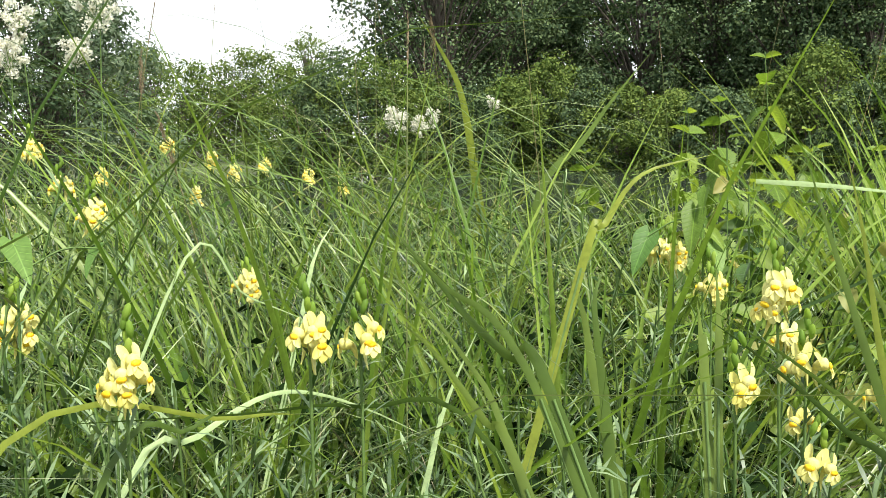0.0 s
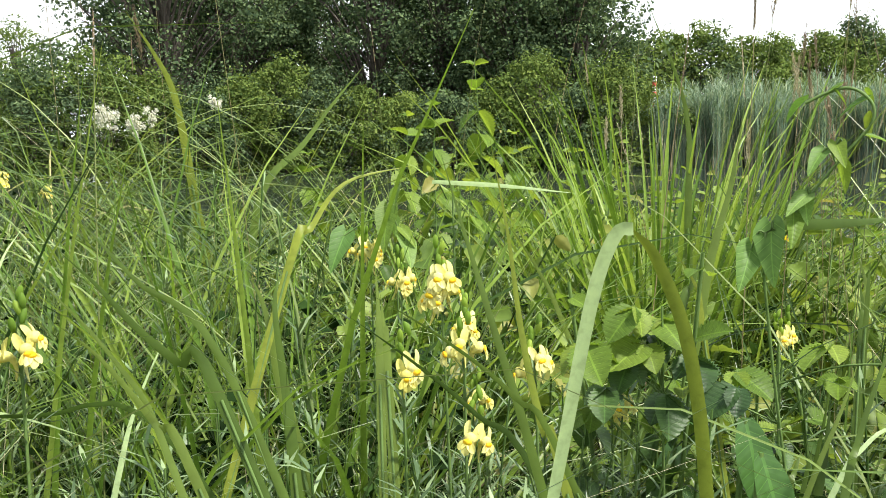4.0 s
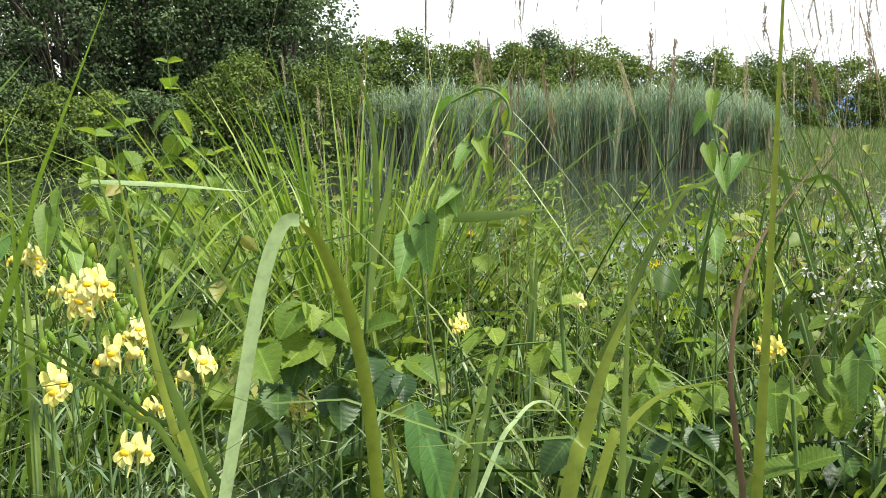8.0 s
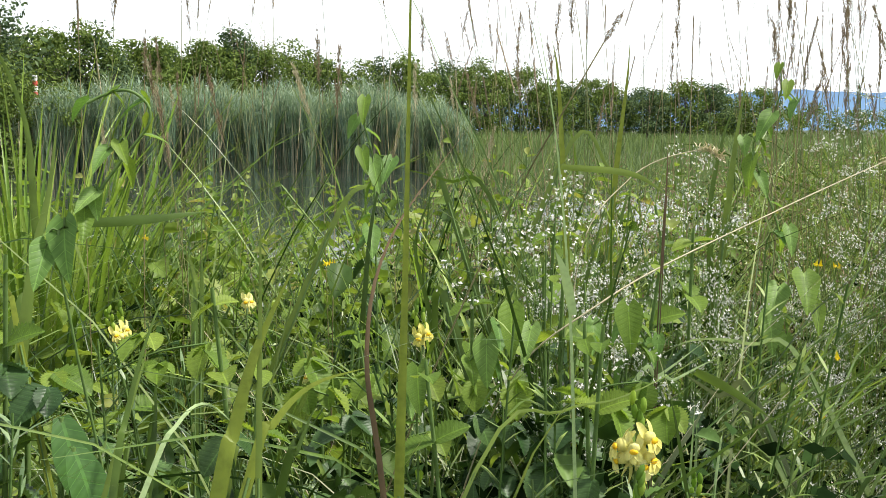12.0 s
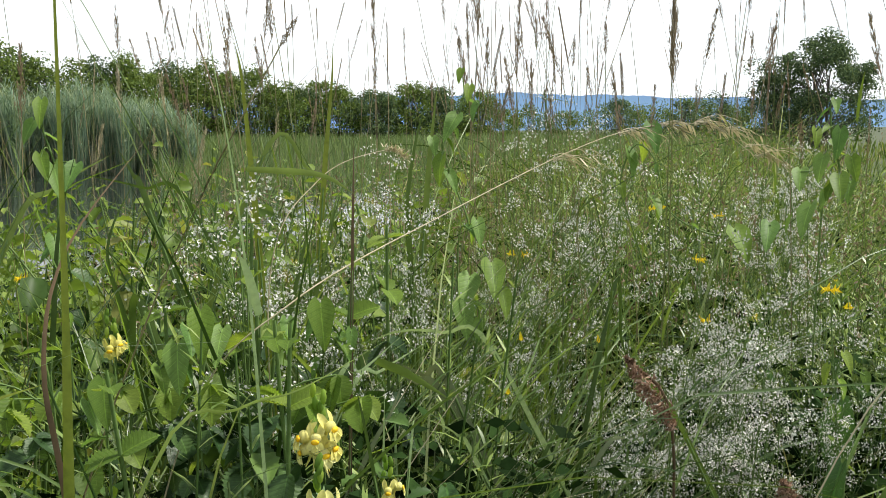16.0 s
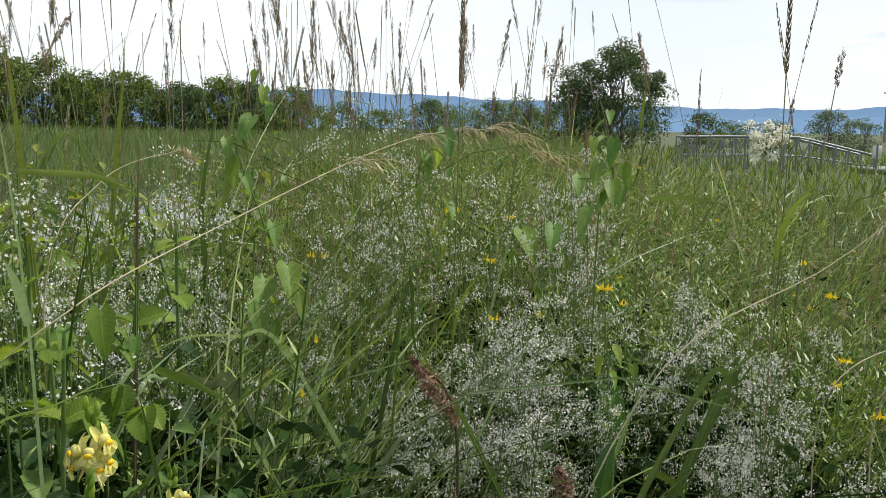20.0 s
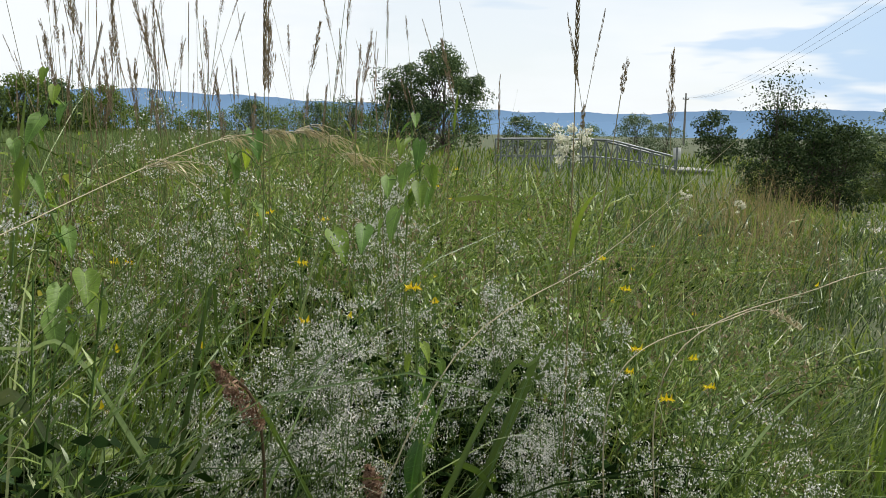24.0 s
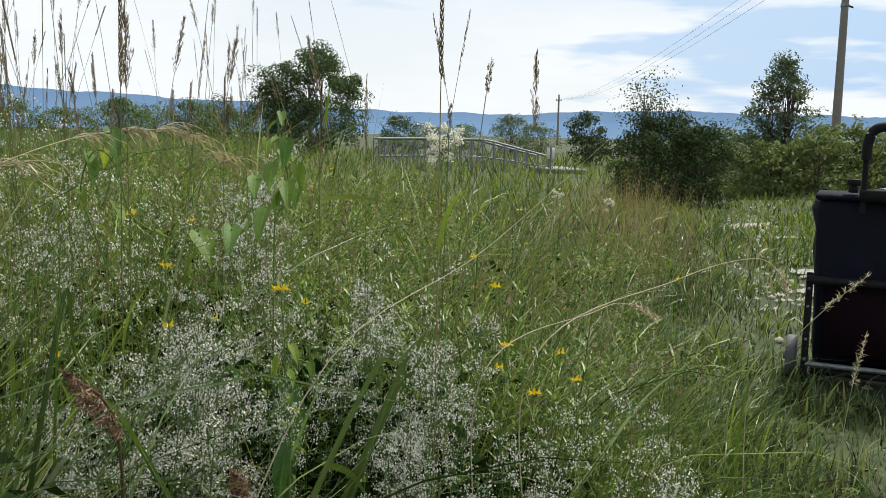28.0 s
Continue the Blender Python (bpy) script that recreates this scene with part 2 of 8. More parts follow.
DOCK = leafy("dock_leaf", [(0.06, 0.14, 0.03), (0.09, 0.19, 0.04)], 0.3, 0.35, 5, per_object=True, spec=0.45, veins=(8.0, 0.8, (1.4, 1.4, 1.3)))
PETAL = leafy("pale_yellow_petal", [(0.74, 0.68, 0.18), (0.78, 0.75, 0.32)], 0.3, 0.5, 200, (1.0, 1.0, 0.7), per_object=True)
PALATE = leafy("orange_palate", [(0.92, 0.56, 0.02), (0.94, 0.64, 0.03)], 0.2, 0.5, 300, (1.0, 0.92, 0.6), per_object=True)
VETCH = leafy("golden_petal", [(0.84, 0.64, 0.02), (0.88, 0.74, 0.04)], 0.3, 0.5, 200, (1.0, 0.97, 0.6), per_object=True)
CREAM = leafy("cream_blossom", [(0.70, 0.69, 0.57), (0.79, 0.78, 0.67), (0.85, 0.84, 0.75)], 0.45, 0.6, 200, (1.0, 1.0, 0.96))
WHITE = leafy("white_floret", [(0.58, 0.58, 0.50), (0.76, 0.76, 0.71), (0.84, 0.84, 0.81)], 0.3, 0.6, 200, (1.0, 1.0, 0.96))
BEDSTEM = leafy("bedstraw_stem", [(0.09, 0.17, 0.045), (0.14, 0.23, 0.065), (0.18, 0.26, 0.09)], 0.3, 0.45, 80)
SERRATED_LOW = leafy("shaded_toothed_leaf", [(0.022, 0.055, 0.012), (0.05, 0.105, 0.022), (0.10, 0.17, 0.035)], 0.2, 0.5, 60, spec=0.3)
THICKET = leafy("bramble_leaf", [(0.05, 0.10, 0.02), (0.14, 0.22, 0.04), (0.22, 0.30, 0.055), (0.28, 0.27, 0.08)], 0.42, 0.5, 40, (1.3, 1.25, 0.7), spots=[0, 0.4, 0.9, 1], spec=0.3)
REED = leafy("reed_leaf", [(0.09, 0.15, 0.10), (0.18, 0.27, 0.19), (0.28, 0.37, 0.26), (0.42, 0.46, 0.32)], 0.35, 0.5, 3, spots=[0, 0.4, 0.85, 1])
SEDGE = leafy("sedge_blade", [(0.10, 0.15, 0.06), (0.15, 0.22, 0.085), (0.22, 0.29, 0.12)], 0.38, 0.5, 3)
DARKLEAF = leafy("alder_leaf", [(0.034, 0.060, 0.032), (0.075, 0.118, 0.056), (0.15, 0.205, 0.095)], 0.25, 0.85, 1.2, spec=0.05)
BUSHLEAF = leafy("hawthorn_leaf", [(0.055, 0.095, 0.026), (0.115, 0.17, 0.042), (0.19, 0.25, 0.065)], 0.3, 0.8, 1.2, spec=0.06)
WILLOW = leafy("willow_leaf", [(0.055, 0.095, 0.05), (0.10, 0.15, 0.08), (0.17, 0.22, 0.13)], 0.3, 0.5, 1.2)
THORN = leafy("dark_thorn_leaf", [(0.022, 0.04, 0.02), (0.05, 0.08, 0.035), (0.10, 0.14, 0.06)], 0.2, 0.8, 1.2, spec=0.06)
VERGE = leafy("verge_bush_leaf", [(0.09, 0.13, 0.05), (0.15, 0.20, 0.075), (0.23, 0.27, 0.12)], 0.3, 0.7, 1.2, spec=0.1)
REDSEED = leafy("reddish_seed_haze", [(0.19, 0.15, 0.08), (0.28, 0.23, 0.12), (0.38, 0.33, 0.18)], 0.3, 0.7, 5, (1.1, 1.0, 0.7))
BARK = solid("rough_bark", [(0.05, 0.04, 0.03), (0.12, 0.10, 0.08)], 0.9, 0, 6, 0.6, 0.02)
SOIL = solid("meadow_soil_and_turf", [(0.02, 0.024, 0.011), (0.05, 0.065, 0.022), (0.10, 0.125, 0.045)], 0.95, 0, 0.8, 0.6, 0.03)
GRAVEL = solid("pale_gravel", [(0.22, 0.21, 0.17), (0.44, 0.42, 0.37)], 0.9, 0, 6, 0.7, 0.02)
STEEL = solid("galvanised_steel", [(0.16, 0.18, 0.19), (0.26, 0.28, 0.29)], 0.5, 0.6, 3, 0.1, 0.003)
DECK = solid("dark_deck_timber", [(0.05, 0.045, 0.04), (0.10, 0.09, 0.08)], 0.8, 0, 4)
CONCRETE = solid("concrete_abutment", [(0.2, 0.2, 0.19), (0.3, 0.3, 0.28)], 0.85, 0, 3)
POLEWOOD = solid("weathered_pole_wood", [(0.16, 0.15, 0.135), (0.26, 0.24, 0.22)], 0.8, 0, 2)
CLOTH = solid("navy_black_nylon", [(0.005, 0.006, 0.014), (0.010, 0.011, 0.024)], 0.75, 0, 14, 0.5, 0.01, 0.15)
BLACK = solid("black_coated_tube", [(0.008, 0.008, 0.009), (0.016, 0.016, 0.018)], 0.6, 0, 20, 0.1, 0.001, 0.15)
RUBBER = solid("grey_rubber_tyre", [(0.10, 0.105, 0.11), (0.16, 0.165, 0.17)], 0.7, 0, 30, 0.2, 0.001)
PLUM = solid("plum_lining_cloth", [(0.008, 0.004, 0.007), (0.014, 0.007, 0.011)], 0.9, 0, 14, 0.3, 0.005, 0.05)
RED = solid("red_marker_paint", [(0.5, 0.06, 0.04), (0.6, 0.1, 0.07)], 0.6)
WHITEPAINT = solid("white_marker_paint", [(0.7, 0.7, 0.68), (0.8, 0.8, 0.78)], 0.6)


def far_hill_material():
    m, nt, bsdf, out = nodes_of("haze_blue_hill")
    # distance haze is painted in: bluish base colour plus a blue glow
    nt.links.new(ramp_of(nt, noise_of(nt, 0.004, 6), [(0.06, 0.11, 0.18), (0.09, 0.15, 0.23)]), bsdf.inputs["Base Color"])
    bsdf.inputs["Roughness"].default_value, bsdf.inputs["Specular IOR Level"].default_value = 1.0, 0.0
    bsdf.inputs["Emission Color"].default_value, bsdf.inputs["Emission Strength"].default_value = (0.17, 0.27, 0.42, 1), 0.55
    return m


def water_material():
    m, nt, bsdf, out = nodes_of("dark_pond_water")
    nt.links.new(ramp_of(nt, noise_of(nt, 0.3, 4), [(0.02, 0.028, 0.022), (0.035, 0.045, 0.035)]), bsdf.inputs["Base Color"])
    bsdf.inputs["Roughness"].default_value, bsdf.inputs["IOR"].default_value = 0.06, 1.33
    bump_of(nt, bsdf, noise_of(nt, 2.5, 3), 0.12, 0.02)
    return m


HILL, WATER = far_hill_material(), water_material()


# ---------------------------------------------------------------- mesh helpers
def mesh_of(name, pieces, mats, smooth=True):
    """One mesh from pieces (verts n x 3, faces m x k, material slot)."""
    me = bpy.data.meshes.new(name)
    vs, loops, starts, totals, slots, nv, nl = [], [], [], [], [], 0, 0
    for v, f, s in pieces:
        v, f = np.asarray(v, np.float32).reshape(-1, 3), np.asarray(f, np.int32)
        if not len(f):
            continue
        vs.append(v)
        loops.append((f + nv).ravel())
        starts.append(nl + np.arange(len(f)) * f.shape[1])
        totals.append(np.full(len(f), f.shape[1]))
        slots.append(np.full(len(f), s))
        nv, nl = nv + len(v), nl + f.size
    vs, loops = np.concatenate(vs), np.concatenate(loops)
    starts, totals, slots = np.concatenate(starts), np.concatenate(totals), np.concatenate(slots)
    me.vertices.add(len(vs))
    me.vertices.foreach_set("co", vs.ravel())
    me.loops.add(len(loops))
    me.loops.foreach_set("vertex_index", loops.astype(np.int32))
    me.polygons.add(len(starts))
    me.polygons.foreach_set("loop_start", starts.astype(np.int32))
    me.polygons.foreach_set("loop_total", totals.astype(np.int32))
    me.polygons.foreach_set("material_index", slots.astype(np.int32))
    me.polygons.foreach_set("use_smooth", np.full(len(starts), smooth))
    for m in mats:
        me.materials.append(m)
    me.update(calc_edges=True)
    return me


def thing(name, label, category, group="", at=(0, 0, 0), turn=0.0):
    ob = new(name)
    ob.empty_display_size = 0.05
    ob.matrix_basis = pose(*at, 0, 0, turn)
    return tagged(ob, label, category, group)


def part(name, pieces, mats, parent, label="", smooth=True):
    data = pieces if isinstance(pieces, bpy.types.Mesh) else mesh_of(name, pieces, mats if isinstance(mats, (list, tuple)) else [mats], smooth)
    ob = new(name, data)
    ob.parent = parent
    return tagged(ob, label)


def stuff(name, pieces, mats, label, category, kind="stuff"):
    return tagged(new(name, mesh_of(name, pieces, mats if isinstance(mats, (list, tuple)) else [mats])), label, category, "", kind)


def spot(heading, d, z=0.0):
    a = np.radians(heading)
    return np.stack([d * np.sin(a), d * np.cos(a), np.zeros_like(a * d) + z], -1)


def lines(base, az, length, lean, curl, seg=4, power=1.3):
    """Bending centre lines: places and directions, (n, seg + 1, 3) each. az, lean, curl in radians."""
    base = np.asarray(base, float).reshape(-1, 3)
    n = len(base)
    az, length, lean, curl = (np.broadcast_to(np.asarray(v, float), (n,))[:, None] for v in (az, length, lean, curl))
    s = np.linspace(0, 1, seg + 1)[None]
    th = lean + curl * s**power
    way = np.stack([np.sin(az) * np.sin(th), np.cos(az) * np.sin(th), np.cos(th)], -1)
    step = (way[:, :-1] + way[:, 1:]) / 2 * (length / seg)[..., None]
    pts = base[:, None] + np.concatenate([np.zeros((n, 1, 3)), np.cumsum(step, 1)], 1)
    return pts, way


def ribbon(pts, way, width, side=None, fold=0.0, shape=2.2, twist=0.0, root=0.55):
    """Tapered blades along centre lines; fold gives a keel and makes two faces a step."""
    n, k, _ = pts.shape
    if side is None:
        side = np.cross(way, np.array([0, 0, 1.0]))
        side = side / np.maximum(np.linalg.norm(side, axis=-1, keepdims=True), 1e-5)
    nor = np.cross(side, way)
    s = np.linspace(0, 1, k)
    prof = np.maximum((1 - s**shape) * (root + (1 - root) * np.minimum(s * 3, 1)), 0.03)
    tw = np.broadcast_to(np.asarray(twist, float), (n,))[:, None, None] * s[None, :, None]
    side, nor = side * np.cos(tw) + nor * np.sin(tw), nor * np.cos(tw) - side * np.sin(tw)
    w = np.broadcast_to(np.asarray(width, float), (n,))[:, None, None] * prof[None, :, None] / 2
    i, r = np.arange(n)[:, None], np.arange(k - 1)[None]
    if fold:
        v = np.stack([pts - side * w + nor * w * fold, pts, pts + side * w + nor * w * fold], 2)
        b = (i * k + r) * 3
        f = np.stack([np.stack([b, b + 1, b + 4, b + 3], -1), np.stack([b + 1, b + 2, b + 5, b + 4], -1)], 2)
    else:
        v = np.stack([pts - side * w, pts + side * w], 2)
        b = (i * k + r) * 2
        f = np.stack([b, b + 1, b + 3, b + 2], -1)
    return v.reshape(-1, 3), f.reshape(-1, 4)


def tube(pts, way, radius, sides=4):
    """Round stems along centre lines (n, k, 3); radius (n or 1, k or 1)."""
    n, k, _ = pts.shape
    ref = np.where(np.abs(way[..., 2:3]) > 0.9, np.array([1.0, 0, 0]), np.array([0, 0, 1.0]))
    a = np.cross(way, ref)
    a = a / np.maximum(np.linalg.norm(a, axis=-1, keepdims=True), 1e-6)
    b = np.cross(way, a)
    r = np.broadcast_to(np.asarray(radius, float), (n, k))[..., None, None]
    t = np.arange(sides) * 2 * np.pi / sides
    v = pts[:, :, None] + r * (a[:, :, None] * np.cos(t)[:, None] + b[:, :, None] * np.sin(t)[:, None])
    i, q, j = np.arange(n)[:, None, None], np.arange(k - 1)[None, :, None], np.arange(sides)[None, None]
    c, nx = (i * k + q) * sides, (j + 1) % sides
    f = np.stack([c + j, c + nx, c + sides + nx, c + sides + j], -1)
    return v.reshape(-1, 3), f.reshape(-1, 4)


def spline(points, n=14):
    """A smooth curve through points: (1, n, 3) and its directions."""
    p = np.asarray(points, float)
    q = np.concatenate([[2 * p[0] - p[1]], p, [2 * p[-1] - p[-2]]])
    u = np.linspace(0, len(p) - 1 - 1e-6, n)
    i, t = u.astype(int), (u % 1)[:, None]
    a, b, c, d = q[i], q[i + 1], q[i + 2], q[i + 3]
    out = 0.5 * (2 * b + (c - a) * t + (2 * a - 5 * b + 4 * c - d) * t**2 + (3 * b - a - 3 * c + d) * t**3)
    way = np.gradient(out, axis=0)
    return out[None], (way / np.linalg.norm(way, axis=1, keepdims=True))[None]


def unit(v):
    return v / np.maximum(np.linalg.norm(v, axis=-1, keepdims=True), 1e-9)


def leaflets(centres, size, rng, slim=0.5, droop=0.0, fold=0.25, flat=0.6):
    """Small folded leaves, each of four corners, strewn at centres."""
    n = len(centres)
    u = rng.normal(size=(n, 3)) * [1, 1, flat] - [0, 0, droop]
    u = unit(u)
    v = unit(np.cross(u, rng.normal(size=(n, 3))))
    w = np.cross(u, v)
    l = np.broadcast_to(size, (n,))[:, None] * rng.uniform(0.7, 1.3, (n, 1)) / 2
    q = np.stack([centres - u * l, centres + (v * slim + w * fold * slim) * l, centres + u * l, centres + (-v * slim + w * fold * slim) * l], 1)
    return q.reshape(-1, 3), np.arange(4 * n).reshape(-1, 4)


def leaf_shells(centres, radii, each, size, rng, slim=0.5):
    """Leaves lying on the outside of rounded clumps, each facing more or less outwards."""
    n = len(centres)
    out = unit(rng.normal(size=(n, each, 3)) + [0, 0, 0.25])
    far = radii[:, None, None] * rng.uniform(0.35, 1.1, (n, each, 1)) ** 0.6
    at = (centres[:, None] + out * far * [1, 1, 0.72]).reshape(-1, 3)
    m = len(at)
    face = unit(out.reshape(-1, 3) + rng.normal(0, 0.5, (m, 3)) + [0, 0, 0.3])
    u = unit(np.cross(face, rng.normal(size=(m, 3))))
    v = np.cross(face, u)
    l = size * rng.uniform(0.6, 1.35, (m, 1)) / 2
    q = np.stack([at - u * l, at + v * slim * l, at + u * l, at - v * slim * l], 1)
    return q, at


def leaf_swarm(template, at, az, dip, size, roll=0.0):
    """Many copies of one leaf template in one mesh piece; angles in radians."""
    tv, tf = template
    n, k = len(at), len(tv)
    az, dip, size, roll = (np.broadcast_to(np.asarray(q, float), (n,))[:, None] for q in (az, dip, size, roll))
    y = np.concatenate([np.sin(az) * np.cos(dip), np.cos(az) * np.cos(dip), -np.sin(dip)], 1)
    x = unit(np.cross(y, np.array([0.0, 0, 1]) + 0 * y))
    z = np.cross(x, y)
    x, z = x * np.cos(roll) + z * np.sin(roll), z * np.cos(roll) - x * np.sin(roll)
    v = at[:, None] + size[..., None] * (tv[None, :, :1] * x[:, None] + tv[None, :, 1:2] * y[:, None] + tv[None, :, 2:] * z[:, None])
    f = tf[None] + (np.arange(n) * k)[:, None, None]
    return v.reshape(-1, 3), f.reshape(-1, tf.shape[1])


def leaf_shape(kind, rows=9):
    """A leaf one unit long, in x (across) and y (along): heart, serrated or lance."""
    s = np.linspace(0, 1, rows)
    if kind == "heart":
        half, y = 0.40 * np.minimum(1.0, 0.62 + s * 2.6) * np.maximum(0.0, 1 - s) ** 0.72, s - 0.14 * (1 - s) ** 4
        half[-1] = 0.0
    elif kind == "serrated":
        half, y = 0.30 * np.sin(np.pi * (s * 0.84 + 0.16)) ** 0.7, s
        half = half * np.where(np.arange(rows) % 2, 1.08, 0.93)
        half[0], half[-1] = 0.10, 0.0
    elif kind == "petal":
        half, y = 0.42 * np.sqrt(np.maximum(0, 1 - (2 * (s * 0.8 + 0.2) - 1.15) ** 2 / 0.95)), s
        half[-1] = 0.12
    else:
        half, y = 0.16 * np.sin(np.pi * (s * 0.9 + 0.1)) ** 0.8, s
        half[-1] = 0.0
    cols = np.array([-1, -0.5, 0, 0.5, 1])
    x = half[:, None] * cols
    lobe = np.array([0.03, 0.17, 0.0, 0.17, 0.03]) * (1 - s[:, None]) ** 2.5 * (kind == "heart")
    z = 0.10 * np.abs(cols) * half[:, None] / 0.3 - 0.22 * s[:, None] ** 2 + 0 * x
    if kind == "serrated":
        z = z + 0.016 * np.where(np.arange(rows) % 2, 1, -1)[:, None] * (0.25 + np.abs(cols)) + 0.12 * np.abs(cols) * half[:, None]
    slant = (0.34 * np.abs(x) * (1 - s[:, None])) if kind == "serrated" else 0.0
    v = np.stack([x, y[:, None] - lobe + slant + 0 * x, z], -1).reshape(-1, 3)
    b = (np.arange(rows - 1)[:, None] * 5 + np.arange(4)[None]).ravel()
    return v, np.stack([b, b + 1, b + 6, b + 5], -1)


def aimed(v, ahead, up, at, size):
    """Template verts turned so that y runs ahead and z up, put at a place."""
    y = unit(np.asarray(ahead, float))
    x = unit(np.cross(y, np.asarray(up, float)))
    z = np.cross(x, y)
    return np.asarray(at) + size * (v[:, :1] * x + v[:, 1:2] * y + v[:, 2:] * z)


def box(x0, y0, z0, x1, y1, z1, inset=0.0):
    """A block whose upper and lower rims are drawn in by inset."""
    e = min(inset, (x1 - x0) / 3, (y1 - y0) / 3, (z1 - z0) / 3)
    v = []
    for z, d in ((z0, e), (z0 + e, 0), (z1 - e, 0), (z1, e)):
        v += [(x0 + d, y0 + d, z), (x1 - d, y0 + d, z), (x1 - d, y1 - d, z), (x0 + d, y1 - d, z)]
    f = [(3, 2, 1, 0), (12, 13, 14, 15)]
    for k in range(3):
        for j in range(4):
            f.append((4 * k + j, 4 * k + (j + 1) % 4, 4 * k + 4 + (j + 1) % 4, 4 * k + 4 + j))
    return np.array(v, float), np.array(f)


def rod(a, b, r, sides=8):
    p = np.linspace(a, b, 3)[None]
    return tube(p, np.repeat(unit(np.subtract(b, a))[None, None], 3, 1), r, sides)


def disc(centre, axis, r, thick, n=24):
    """A short closed drum round an axis."""
    c, ax = np.asarray(centre, float), unit(np.asarray(axis, float))
    a = unit(np.cross(ax, [0.1, 0.2, 1.0]))
    b = np.cross(ax, a)
    t = np.arange(n) * 2 * np.pi / n
    ring = a * np.cos(t)[:, None] + b * np.sin(t)[:, None]
    v, f = [], []
    for off, rr in ((-0.5, 0.0), (-0.5, 0.9), (-0.38, 1.0), (0.38, 1.0), (0.5, 0.9), (0.5, 0.0)):
        v.append(c + ax * thick * off + ring * r * rr)
    for k in range(5):
        for j in range(n):
            f.append((k * n + j, k * n + (j + 1) % n, (k + 1) * n + (j + 1) % n, (k + 1) * n + j))
    return np.concatenate(v), np.array(f)


# ---------------------------------------------------------------- ground, water, track, hills
def smooth(x, a, b):
    t = np.clip((np.asarray(x, float) - a) / (b - a), 0, 1)
    return t * t * (3 - 2 * t)


def ground_z(x, y):
    d, h = np.hypot(x, y), np.degrees(np.arctan2(x, y))
    pond = smooth(d, 4.2, 10.5) * (1 - smooth(d, 33, 38)) * smooth(h, -90, -80) * (1 - smooth(h, 3, 9))
    rough = 0.03 * np.sin(1.7 * x + 0.4 * y) * np.sin(1.1 * y - 0.6 * x) * (d > 0.3)
    return rough - 0.75 * pond - 0.25 * smooth(d, 9, 14) * smooth(h, 22, 32) * (1 - smooth(h, 52, 60))


def make_ground():
    d = np.concatenate([[0.0], np.geomspace(0.25, 70, 90), np.geomspace(80, 3500, 24)])
    h = np.radians(np.arange(0, 360, 2.0))
    x, y = d[:, None] * np.sin(h), d[:, None] * np.cos(h)
    v = np.stack([x, y, ground_z(x, y)], -1).reshape(-1, 3)
    i, j, n = np.arange(len(d) - 1)[:, None], np.arange(len(h))[None], len(h)
    f = np.stack([i * n + j, i * n + (j + 1) % n, (i + 1) * n + (j + 1) % n, (i + 1) * n + j], -1).reshape(-1, 4)
    stuff("ground", [(v, f, 0)], SOIL, "rough meadow soil under turf, dipping to a pond", "ground", "structure")
    d, h = np.linspace(7, 40, 12), np.radians(np.linspace(-92, 11, 40))
    v = np.stack([d[:, None] * np.sin(h), d[:, None] * np.cos(h), 0 * d[:, None] * h - 0.3], -1).reshape(-1, 3)
    i, j, n = np.arange(11)[:, None], np.arange(39)[None], 40
    f = np.stack([i * n + j, i * n + j + 1, (i + 1) * n + j + 1, (i + 1) * n + j], -1).reshape(-1, 4)
    stuff("water", [(v, f, 0)], WATER, "still dark pond water in front of the reeds", "water", "structure")


PATCHES = ((10.4, 7.9, 0.42), (9.9, 7.6, 0.34), (10.9, 8.0, 0.3), (8.0, 5.7, 0.22), (8.3, 5.65, 0.15), (6.06, 4.0, 0.13), (5.9, 3.85, 0.1), (5.33, 3.45, 0.14), (5.2, 3.3, 0.1))


